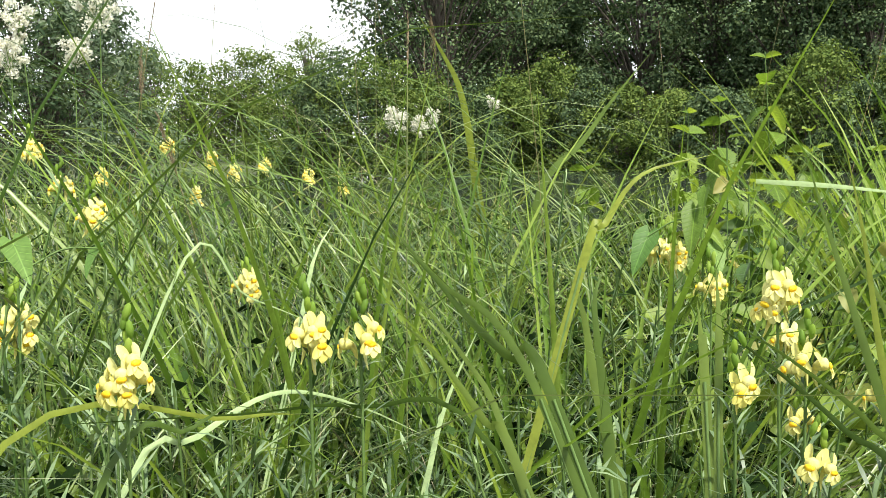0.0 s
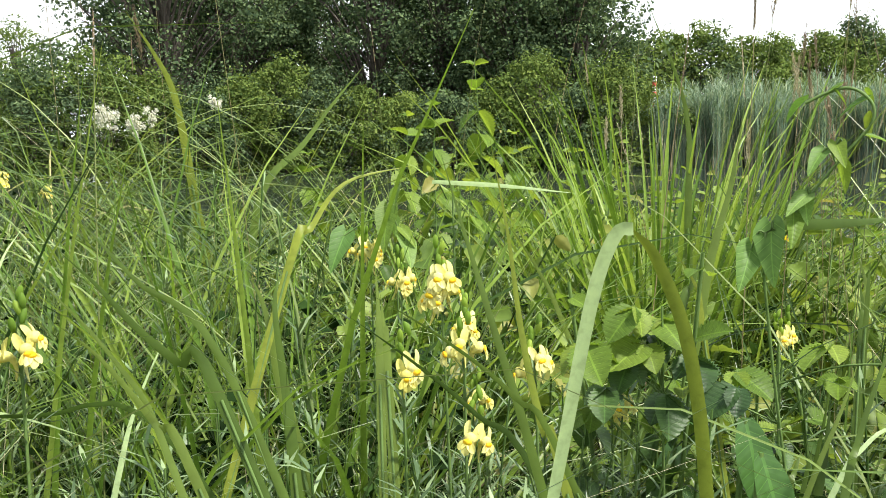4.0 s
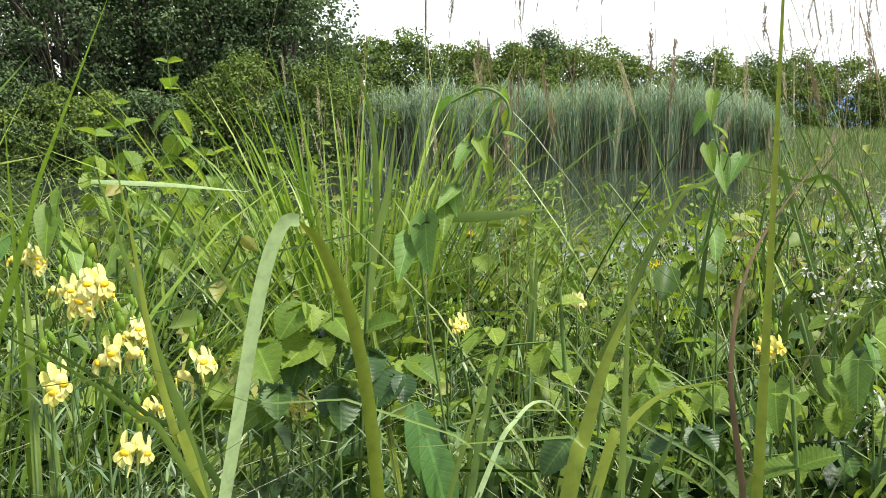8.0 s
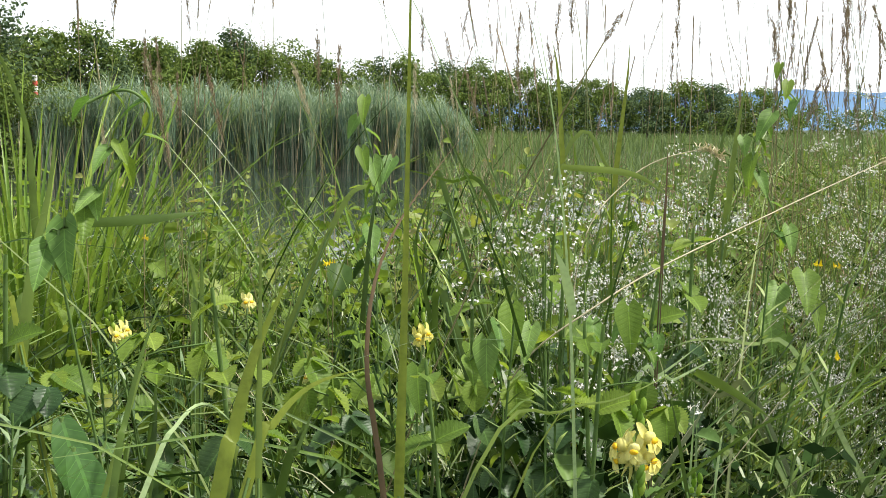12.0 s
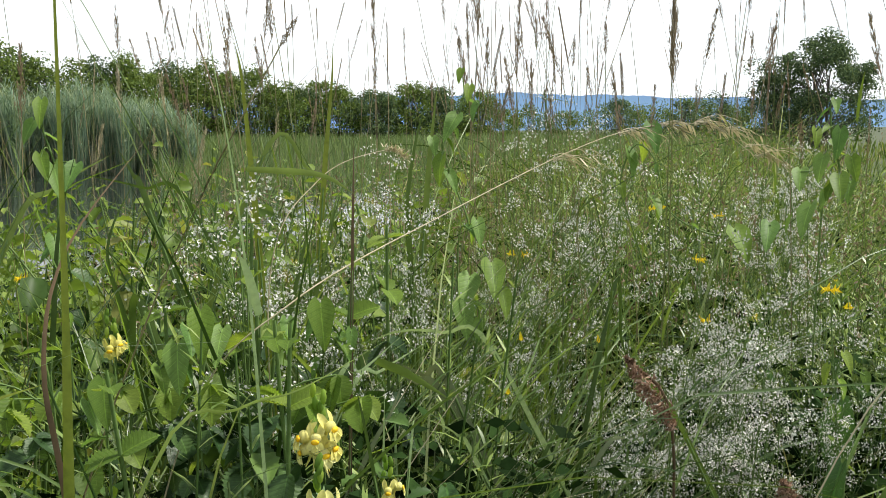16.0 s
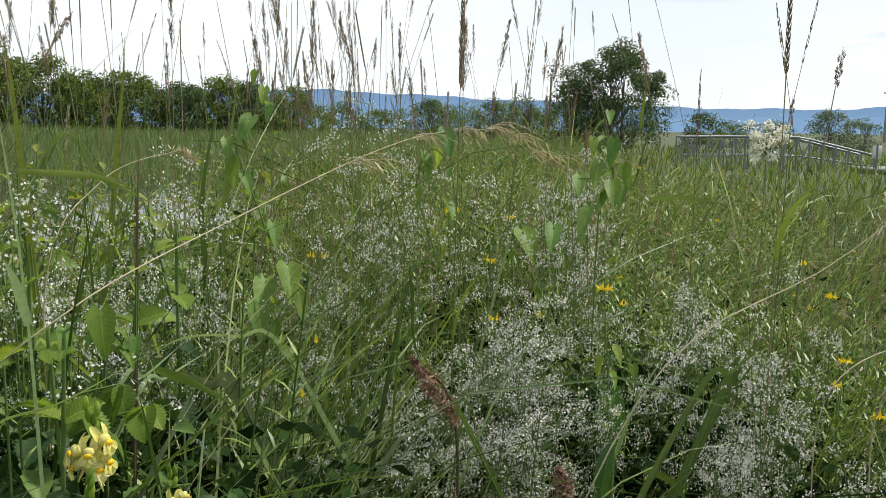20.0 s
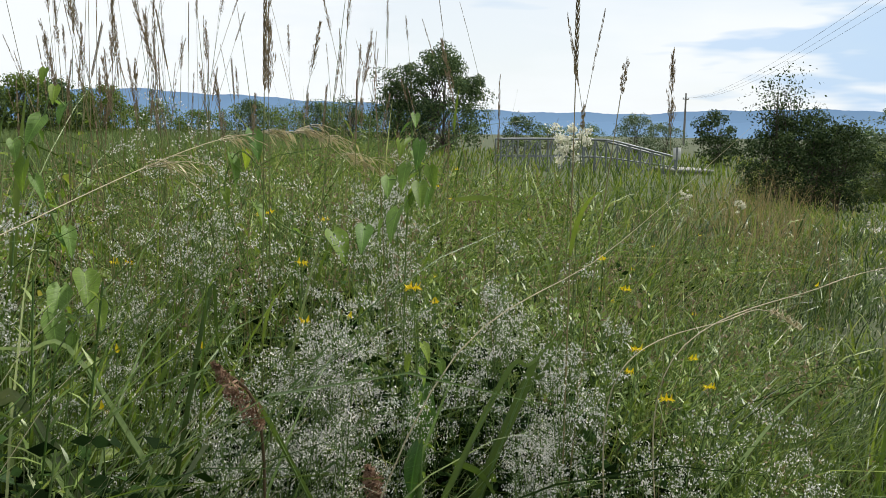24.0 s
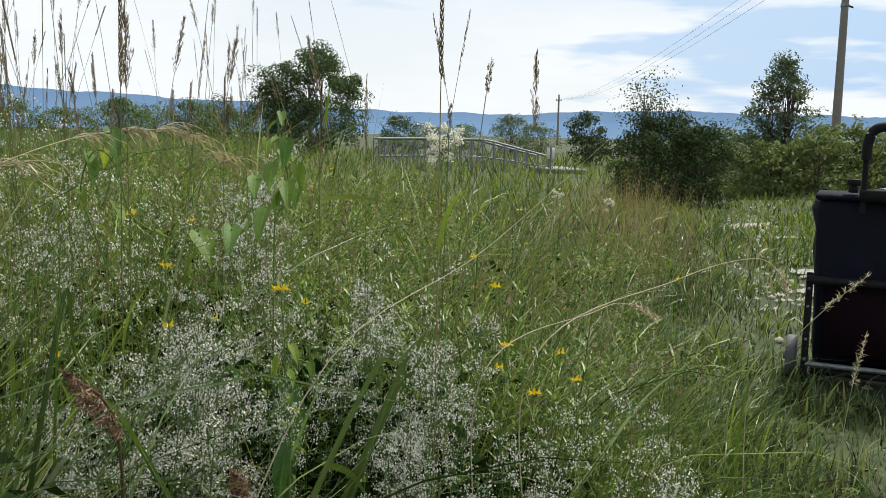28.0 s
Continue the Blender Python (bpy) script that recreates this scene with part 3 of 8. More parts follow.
def make_track():
    """Worn gravel spots of the track past the cart, with loose stones."""
    rng = np.random.default_rng(3)
    mid, _ = spline([(2.9, 0.6, 0), (4.2, 2.0, 0), (5.6, 3.7, 0), (9.2, 6.8, 0), (14, 10, 0), (24, 15, 0)], 60)
    mid = mid[0]
    way = unit(np.gradient(mid, axis=0))
    side = np.stack([way[:, 1], -way[:, 0], 0 * way[:, 0]], -1)
    pieces = []
    for x, y, r in PATCHES:
        t = np.arange(16) * 2 * np.pi / 16
        q = r * (0.95 + 0.14 * np.sin(3 * t + x) + 0.09 * np.sin(5 * t + y))
        v = np.stack([x + q * np.cos(t), y + q * np.sin(t), 0 * t], -1)
        v[:, 2] = ground_z(v[:, 0], v[:, 1]) + 0.017
        pieces.append((np.concatenate([v, [[x, y, float(ground_z(x, y)) + 0.022]]]), np.stack([np.arange(16), (np.arange(16) + 1) % 16, np.full(16, 16)], -1), 0))
    stuff("track", pieces, GRAVEL, "worn pale gravel spots of a grassy farm track", "track", "structure")
    k = rng.integers(0, 60, 2600)
    p = mid[k] + side[k] * (rng.choice([-0.15, 1.25], 2600) + rng.normal(0, 0.18, 2600))[:, None] + rng.normal(0, 0.12, (2600, 3))
    p[:, 2] = ground_z(p[:, 0], p[:, 1]) + 0.014
    r = rng.uniform(0.006, 0.028, 2600)[:, None]
    t = np.arange(5) * 2 * np.pi / 5
    ring = np.stack([np.cos(t), np.sin(t), 0 * t], -1)
    low = p[:, None] + ring * r[:, None] * rng.uniform(0.7, 1.2, (2600, 5, 1))
    v = np.concatenate([low, (p + [0, 0, 0.6] * r)[:, None]], 1).reshape(-1, 3)
    b = np.arange(2600)[:, None] * 6
    f = np.stack([b + np.arange(5), b + (np.arange(5) + 1) % 5, b + 5 + 0 * np.arange(5)], -1).reshape(-1, 3)
    stuff("gravel", [(v, f, 0)], GRAVEL, "loose pale stones strewn over the track", "gravel")


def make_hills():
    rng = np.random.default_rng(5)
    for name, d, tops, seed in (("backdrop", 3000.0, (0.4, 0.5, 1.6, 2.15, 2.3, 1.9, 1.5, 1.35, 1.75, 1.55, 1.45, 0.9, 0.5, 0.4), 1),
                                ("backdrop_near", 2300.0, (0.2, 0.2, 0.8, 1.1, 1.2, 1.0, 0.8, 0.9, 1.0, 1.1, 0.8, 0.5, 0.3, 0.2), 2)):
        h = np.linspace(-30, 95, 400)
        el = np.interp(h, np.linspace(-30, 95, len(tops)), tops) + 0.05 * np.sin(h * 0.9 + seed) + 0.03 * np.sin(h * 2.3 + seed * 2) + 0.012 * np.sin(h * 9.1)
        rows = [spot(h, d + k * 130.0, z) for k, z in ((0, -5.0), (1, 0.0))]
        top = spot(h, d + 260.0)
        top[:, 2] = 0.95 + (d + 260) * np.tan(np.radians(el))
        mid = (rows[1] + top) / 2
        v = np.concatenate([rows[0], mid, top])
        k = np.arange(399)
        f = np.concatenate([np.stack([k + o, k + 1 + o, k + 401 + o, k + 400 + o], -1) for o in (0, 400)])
        stuff(name, [(v, f, 0)], HILL, "wooded hill ridge on the horizon, haze painted as glowing blue", "hills", "structure")


make_ground()
make_track()
make_hills()


# ---------------------------------------------------------------- trees and shrubs
def woody(name, label, category, heading, d, height, spread, mat, seed, leaves=4000, size=0.16, bare=0.12, slim=0.5, trunks=1, group="", clumps=110, pointed=0.0, z0=None):
    """A tree or shrub: tapered trunk, limbs, and a crown of many small leaves in uneven clumps."""
    rng = np.random.default_rng(seed)
    x, y, _ = spot(heading, d)
    z = float(ground_z(x, y)) if z0 is None else z0
    top = thing(name, label, category, group, (x, y, z - 0.05))
    base = np.concatenate([rng.normal(0, 0.04 * spread * (trunks > 1), (trunks, 2)), np.zeros((trunks, 1))], 1)
    tp, tw = lines(base, rng.uniform(0, 6.3, trunks), height * 0.86, rng.uniform(0, 0.12 + 0.2 * (trunks > 1), trunks), rng.uniform(-0.15, 0.25, trunks), 8)
    tr = 0.018 * height / math.sqrt(trunks)
    part("trunk", [(*tube(tp, tw, tr * np.linspace(1.2, 0.18, 9)[None], 7), 0)], BARK, top)
    n = clumps
    u = rng.uniform(bare, 1.0, n) ** 0.9
    a = rng.uniform(0, 2 * np.pi, n)
    belly = np.sin(np.pi * np.clip(u * 0.86 + 0.14, 0, 1)) ** (0.55 + pointed) * (1 - pointed * u * 0.5)
    r = spread / 2 * belly * rng.uniform(0.25, 1.0, n) ** 0.5 * (1 + 0.22 * np.sin(a * 3 + seed) + 0.15 * rng.normal(size=n))
    c = np.stack([r * np.cos(a), r * np.sin(a), u * height * rng.uniform(0.92, 1.05, n)], -1)
    k = rng.integers(0, trunks, n)
    lo = np.clip((u - 0.28) * 8, 0, 7.9).astype(int)
    root = tp[k, lo]
    t = np.linspace(0, 1, 5)[None, :, None]
    lp = root[:, None] * (1 - t) + c[:, None] * t + np.array([0, 0, 1.0]) * (0.06 * height * np.sin(t * np.pi))
    lw = unit(np.gradient(lp, axis=1))
    part("branching", [(*tube(lp, lw, tr * 0.34 * np.linspace(1, 0.15, 5)[None], 4), 0)], BARK, top)
    rad = 0.128 * (spread + height) / 2 * rng.uniform(0.5, 1.35, n) * math.sqrt(110 / n)
    q, at = leaf_shells(c, rad, leaves // n, size, rng, slim)
    q = q[at[:, 2] > 0.02 * height].reshape(-1, 3)
    tagged(part("crown", [(q, np.arange(len(q)).reshape(-1, 4), 0)], mat, top), "", "", "", "stuff")
    return top


def plant_background():
    # wood beyond the pond: tall trees behind, hawthorn in front
    rng = np.random.default_rng(11)
    for i, (h, d, ht, sp) in enumerate(((-67.2, 34, 10.5, 6.5), (-63.5, 36, 11.5, 6.5), (-58.7, 38, 8.2, 5.0), (-55, 35, 11, 6.5), (-50, 36, 11.5, 6.8), (-45.2, 34, 10.5, 6.2), (-42.4, 33, 8.6, 4.2))):
        woody("alder_tree", "tall dark green alder at the wood's edge", "tree", h, d, ht, sp, DARKLEAF, 100 + i, 32000, 0.13, 0.0, 0.65, group="trees of the wood", clumps=150)
    for i, h in enumerate((-65.5, -61, -52.5, -47.5, -43.5)):
        woody("alder_tree", "tall dark green alder deep in the wood", "tree", h, 45, 9.5 + (i % 3), 8.0, DARKLEAF, 120 + i, 6000, 0.34, 0.0, 0.65, group="trees of the wood", clumps=160)
    for i, h in enumerate(np.arange(-76, -38.5, 2.6)):
        woody("hawthorn_bush", "dense green hawthorn bush beyond the pond", "bush", h + rng.uniform(-0.5, 0.5), 29.5 + rng.uniform(-1, 1.5), 3.3 + rng.uniform(-0.6, 0.7), 3.4, (BUSHLEAF, DARKLEAF, BUSHLEAF)[i % 3], 130 + i, 11000, 0.11, 0.0, 0.6, 3, "bushes of the wood", 90)
    # willow scrub and far trees in the gap
    for i, (h, d, ht, sp, mat) in enumerate(((-96, 17, 5.6, 4.5, DARKLEAF), (-90.5, 18, 4.6, 3.4, WILLOW), (-87.3, 20, 4.0, 2.6, WILLOW), (-100, 16, 6.0, 5, DARKLEAF))):
        woody("willow_tree", "grey-green willow at the meadow's edge", "tree", h, d, ht, sp, mat, 170 + i, 14000, 0.11, 0.0, 0.4, 2, clumps=110)
    for i, (h, d, ht, sp, mat) in enumerate(((-85.2, 60, 7.0, 4.2, WILLOW), (-80.5, 75, 5.2, 3.0, DARKLEAF), (-78.6, 75, 5.8, 3.0, DARKLEAF), (-75.2, 60, 7.6, 6.0, BUSHLEAF), (-82.6, 70, 4.2, 3.0, DARKLEAF))):
        woody("field_tree", "far green tree above the meadow", "tree", h, d, ht, sp, mat, 180 + i, 4500, 0.2, 0.05, 0.5)
    for i, h in enumerate((-88, -85, -82, -79, -76.5)):
        woody("scrub_bush", "low green scrub behind the meadow", "bush", h, 42, 4.3 + 0.6 * (i % 2), 5.2, BUSHLEAF, 190 + i, 6000, 0.16, 0.0, 0.5, 3, "scrub bushes")
    # hedge behind the reeds
    k = 0
    for h in np.arange(-39.0, 6.0, 1.35):
        el = np.interp(h, [-39, -35, -30, -26.5, -22, -17, -8, -1.7, 5], [4.4, 5.0, 4.7, 4.9, 4.3, 3.8, 3.2, 2.3, 1.9]) + rng.uniform(-0.5, 0.35)
        d = float(np.interp(h, [-39, 6], [52, 82]))
        ht = 0.95 + d * math.tan(radians(el)) + 0.5
        woody("hedge_bush", "green hedge bush behind the reed bed", "bush", h + rng.uniform(-0.4, 0.4), d + rng.uniform(-2, 2), ht, 4.6 + d * 0.012, (BUSHLEAF, DARKLEAF, BUSHLEAF)[k % 3], 200 + k, 6500, 0.19, 0.0, 0.65, 3, "hedge bushes", 80)
        k += 1
    woody("hedge_tree", "slender tree standing over the hedge", "tree", -26.2, 60, 7.3, 2.6, DARKLEAF, 260, 2200, 0.26, 0.3, 0.5, clumps=60)
    woody("hedge_tree", "dark tree standing over the hedge", "tree", -36.5, 56, 6.4, 3.2, DARKLEAF, 261, 2500, 0.26, 0.2, 0.5, clumps=60)
    for i, h in enumerate(np.arange(4.5, 24, 2.4)):
        woody("distant_bush", "distant green bush before blue hills", "bush", h + rng.uniform(-0.6, 0.6), 95 + rng.uniform(-8, 8), 2.6 + rng.uniform(-0.5, 1.2), 6.5, BUSHLEAF, 270 + i, 3600, 0.2, 0.0, 0.5, 3, "distant bushes", 60)
    for i, (h, d, ht, sp) in enumerate(((14.5, 55, 2.6, 2.6), (18.3, 50, 2.6, 2.2), (20.5, 52, 2.9, 2.4), (31.2, 48, 2.2, 2.6))):
        woody("young_tree", "small dark tree in the open", "tree", h, d, ht, sp, DARKLEAF, 290 + i, 3000, 0.11, 0.05, 0.5, 2, clumps=60)
    # the lone broad tree and what stands round the bridge
    woody("field_maple", "round dark green tree standing alone", "tree", 26.2, 45, 5.0, 5.6, DARKLEAF, 301, 24000, 0.12, 0.06, 0.6, 2, clumps=120)
    woody("field_maple", "low dark side crown beside the lone tree", "tree", 23.6, 45.5, 3.6, 2.4, DARKLEAF, 302, 5200, 0.11, 0.1, 0.55, 1, clumps=60)
    for i, (h, d, ht, sp, mat) in enumerate(((43.2, 40, 2.2, 2.0, THORN), (38.5, 60, 2.6, 3.0, WILLOW), (40.2, 70, 2.2, 3.4, WILLOW), (35.5, 75, 2.0, 4.0, BUSHLEAF), (33, 75, 2.0, 4.0, BUSHLEAF))):
        woody("riverside_bush", "rounded bush beyond the footbridge", "bush", h, d, ht, sp, mat, 310 + i, 3600, 0.12, 0.0, 0.5, 2, "bushes by the bridge", 70)
    for i, (h, d, ht, sp) in enumerate(((46.9, 17.5, 1.65, 1.6), (48.6, 17, 1.7, 1.6), (50.2, 17.2, 1.5, 1.4))):
        woody("hawthorn_shrub", "dark thorny shrub beside the track", "bush", h, d, ht, sp, THORN, 330 + i, 8000, 0.055, 0.0, 0.5, 4, "shrubs beside the track", 110)
    woody("hawthorn_shrub", "open crooked branches over a dark shrub", "bush", 46.9, 17.4, 2.4, 1.4, THORN, 335, 900, 0.055, 0.66, 0.5, 2, "shrubs beside the track", 40)
    woody("poplar_sapling", "grey-green young poplar beside the track", "tree", 54.6, 22, 3.1, 1.8, WILLOW, 340, 10000, 0.065, 0.03, 0.6, 4, clumps=240, pointed=0.3)
    for i, (h, d, ht, sp, mat) in enumerate(((50.8, 25, 1.5, 2.8, DARKLEAF), (53.0, 23, 1.45, 2.6, WILLOW), (54.6, 20.5, 1.15, 2.2, VERGE), (56.6, 20, 1.2, 2.4, VERGE), (58.2, 21, 1.4, 2.4, VERGE), (60.2, 21, 1.25, 2.4, VERGE), (63, 20, 1.4, 2.4, VERGE), (51.5, 30, 1.5, 2.6, WILLOW), (66, 19, 1.6, 2.6, VERGE))):
        woody("verge_bush", "low green bush along the far verge", "bush", h, d, ht, sp, mat, 350 + i, 3000, 0.1, 0.0, 0.5, 3, "verge bushes", 90)
    # behind the eye, so that the place is closed
    for i, h in enumerate((85, 110, 135, 160, 185, 210, 235, 255)):
        woody("rear_tree", "green tree on the far side of the meadow", "tree", h, 45, 7.5, 8.0, BUSHLEAF, 370 + i, 1800, 0.45, 0.0, 0.5, clumps=70)


def reeds():
    rng = np.random.default_rng(21)
    n = 9000
    h = rng.uniform(-38.5, -11.5, n)
    d = 29.5 + 5.5 * rng.uniform(0, 1, n) ** 1.6 + 0.35 * np.sin(h * 2.1) + 0.25 * np.sin(h * 5.3)
    cut = np.interp(h, [-38.5, -36, -16, -11.5], [0.6, 1.0, 0.98, 0.62])
    ht = 2.75 * cut * rng.uniform(0.72, 1.08, n) * (1 + 0.05 * np.sin(h * 1.3) + 0.04 * np.sin(h * 3.7))
    base = spot(h, d, -0.4)
    pts, way = lines(base, rng.uniform(0, 6.3, n), ht, rng.uniform(0, 0.07, n), rng.uniform(0.0, 0.35, n), 3)
    pieces = [(*ribbon(pts, way, rng.uniform(0.018, 0.035, n), rng.normal(size=(n, 1, 3)) * [1, 1, 0] + 0 * way), 0)]
    m = 36000
    k = rng.integers(0, n, m)
    f = rng.uniform(0.3, 0.98, m)
    at = base[k] + np.array([0, 0, 1.0]) * (ht[k] * f)[:, None]
    pts, way = lines(at, rng.uniform(0, 6.3, m), rng.uniform(0.25, 0.6, m), rng.uniform(0.25, 0.9, m), rng.uniform(0.2, 1.6, m), 2)
    pieces.append((*ribbon(pts, way, rng.uniform(0.02, 0.04, m)), 0))
    stuff("reed_bed", pieces, REED, "dense blue-green reed bed standing in the pond", "reeds")
    n = 420
    h, d = rng.uniform(-38, -12, n), rng.uniform(29.0, 30.2, n)
    pts, way = lines(spot(h, d, -0.35), rng.uniform(0, 6.3, n), rng.uniform(0.5, 2.3, n), rng.uniform(0, 0.2, n), rng.uniform(0, 0.6, n), 3)
    stuff("dead_reed_stems", [(*ribbon(pts, way, 0.022), 0)], DRY, "dead pale reed stems at the water's edge", "reeds")
    n = 17000
    h = rng.uniform(-14, 24, n)
    d = 20 * (65 / 20) ** rng.uniform(0, 1, n)
    ht = np.interp(d, [20, 30, 65], [1.0, 1.25, 1.15]) * rng.uniform(0.6, 1.05, n) * np.interp(h, [-14, -5, 10, 24], [1.15, 1.0, 0.95, 0.8])
    b = spot(h, d)
    b[:, 2] = np.minimum(ground_z(b[:, 0], b[:, 1]), -0.25)
    pts, way = lines(b, rng.uniform(0, 6.3, n), ht, rng.uniform(0, 0.2, n), rng.uniform(0, 0.7, n), 3)
    stuff("sedge_bed", [(*ribbon(pts, way, 0.0012 * d * rng.uniform(0.6, 1.2, n), rng.normal(size=(n, 1, 3)) * [1, 1, 0] + 0 * way), 0)], SEDGE, "pale green sedge bed beyond the pond", "sedge")


# ---------------------------------------------------------------- built things in the distance
def footbridge():
    x, y, _ = spot(33.2, 30.0)
    right = spot(40.9, 31.0)
    u = unit(np.array([right[0] - x, right[1] - y, 0.0]))
    L = float(np.hypot(right[0] - x, right[1] - y))
    turn = math.degrees(math.atan2(u[1], u[0]))
    top = thing("footbridge", "grey steel truss footbridge with a dark deck", "bridge", "", (x, y, -0.45), turn)
    lo, hi = -1.6, L
    part("deck", [(*box(lo, -0.1, -0.16, hi, 1.7, 0.06, 0.02), 0)], DECK, top, "dark timber deck")
    for yy in (0.0, 1.6):
        side = part("truss", [(*rod((lo, yy, 0.12), (hi, yy, 0.12), 0.035), 0)], STEEL, top)
        chord = lambda s: 1.28 - 0.62 * max(0.0, (s - 0.62)) / 0.38 * 0.85 - 0.12 * max(0.0, 0.25 - s)
        n = 15
        for k in range(n):
            a, b = k / n, (k + 1) / n
            xa, xb = lo + (hi - lo) * a, lo + (hi - lo) * b
            part("chord", [(*rod((xa, yy, chord(a)), (xb, yy, chord(b)), 0.035), 0)], STEEL, side)
            part("post", [(*rod((xa, yy, 0.1), (xa, yy, chord(a)), 0.028), 0)], STEEL, side)
            part("brace", [(*rod((xa, yy, chord(a)) if k % 2 else (xa, yy, 0.12), (xb, yy, 0.12) if k % 2 else (xb, yy, chord(b)), 0.02), 0)], STEEL, side)
            part("rail", [(*rod((xa, yy, 0.55 * chord(a)), (xb, yy, 0.55 * chord(b)), 0.018), 0)], STEEL, side)
        part("post", [(*rod((hi, yy, 0.1), (hi, yy, chord(1.0)), 0.03), 0)], STEEL, side)
    ab = thing("abutment", "pale concrete bridge abutment", "abutment", "", (x + u[0] * (L + 0.5), y + u[1] * (L + 0.5), -0.75), turn)
    part("wall", [(*box(-0.6, -0.3, 0, 0.6, 2.0, 0.55, 0.04), 0)], CONCRETE, ab)
    part("cap", [(*box(-0.7, -0.4, 0.55, 0.7, 2.1, 0.66, 0.02), 0)], CONCRETE, ab)
    sign = thing("bridge_sign", "small white sign on a post by the bridge", "sign", "", tuple(spot(41.0, 29.0)[:2]) + (-0.35,), 140)
    part("post", [(*rod((0, 0, 0), (0, 0, 1.0), 0.03), 0)], STEEL, sign)
    part("plate", [(*box(-0.12, -0.012, 0.62, 0.12, -0.03 + 0.03, 0.98, 0.003), 0)], WHITEPAINT, sign, "blank white plate")


def poles():
    for h, d, ht, r, label, turn in ((41.35, 150, 7.9, 0.16, "distant wooden power pole with crossarm", 20), (57.55, 33, 8.6, 0.125, "grey wooden power pole beside the track", 35)):
        x, y, _ = spot(h, d)
        top = thing("power_pole", label, "pole", "power poles", (x, y, -0.4), turn)
        p, w = lines([(0, 0, 0)], 0.3, ht + 0.4, 0.0, 0.0, 8)
        part("shaft", [(*tube(p, w, r * np.linspace(1.25, 0.75, 9)[None], 12), 0)], POLEWOOD, top)
        arm = part("crossarm", [(*box(-0.9, -0.06, ht - 0.6, 0.9, 0.06, ht - 0.46, 0.01), 0)], POLEWOOD, top)
        for xx in (-0.8, 0.8):
            part("insulator", [(*disc((xx, 0, ht - 0.38), (0, 0, 1), 0.05, 0.16, 10), 0)], BLACK, arm)
    x, y, _ = spot(57.55, 33)
    br = thing("pole_bracket", "short dark bracket bolted to the pole", "bracket", "", (x, y, 0.95 + 33 * math.tan(radians(7.75))), 35)
    part("band", [(*disc((0, 0, 0), (0, 0, 1), 0.135, 0.12, 14), 0)], STEEL, br)
    part("arm", [(*rod((0.1, -0.1, 0), (0.5, -0.26, 0), 0.035), 0)], BLACK, br)
    wires = thing("power_lines", "thin power lines strung between the poles", "cable")
    a, b = np.array([*spot(57.55, 33)[:2], 7.8]), np.array([*spot(41.35, 150)[:2], 7.2])
    for o in (-0.7, 0.0, 0.7):
        t = np.linspace(0, 1, 24)[:, None]
        p = a * (1 - t) + b * t + np.array([o * 0.6, -o * 0.6, 0]) - np.array([0, 0, 1.6]) * (4 * t * (1 - t))
        part("wire", [(*tube(p[None], unit(np.gradient(p, axis=0))[None], 0.008, 4), 0)], BLACK, wires)
    x, y, _ = spot(-37.3, 46)
    post = thing("marker_post", "red and white striped marker post", "post", "", (x, y, 0.0))
    for i in range(6):
        part("band", [(*disc((0, 0, 2.1 + 0.25 * i), (0, 0, 1), 0.11, 0.25, 12), 0)], (RED, WHITEPAINT)[i % 2], post)
    part("stake", [(*rod((0, 0, -0.3), (0, 0, 2.1), 0.06), 0)], POLEWOOD, post)
    x, y, _ = spot(-37.7, 70)
    mast = thing("mast", "plain grey mast above the hedge", "mast", "", (x, y, 0.0))
    part("shaft", [(*rod((0, 0, 0), (0, 0, 7.6), 0.16, 10), 0)], POLEWOOD, mast)


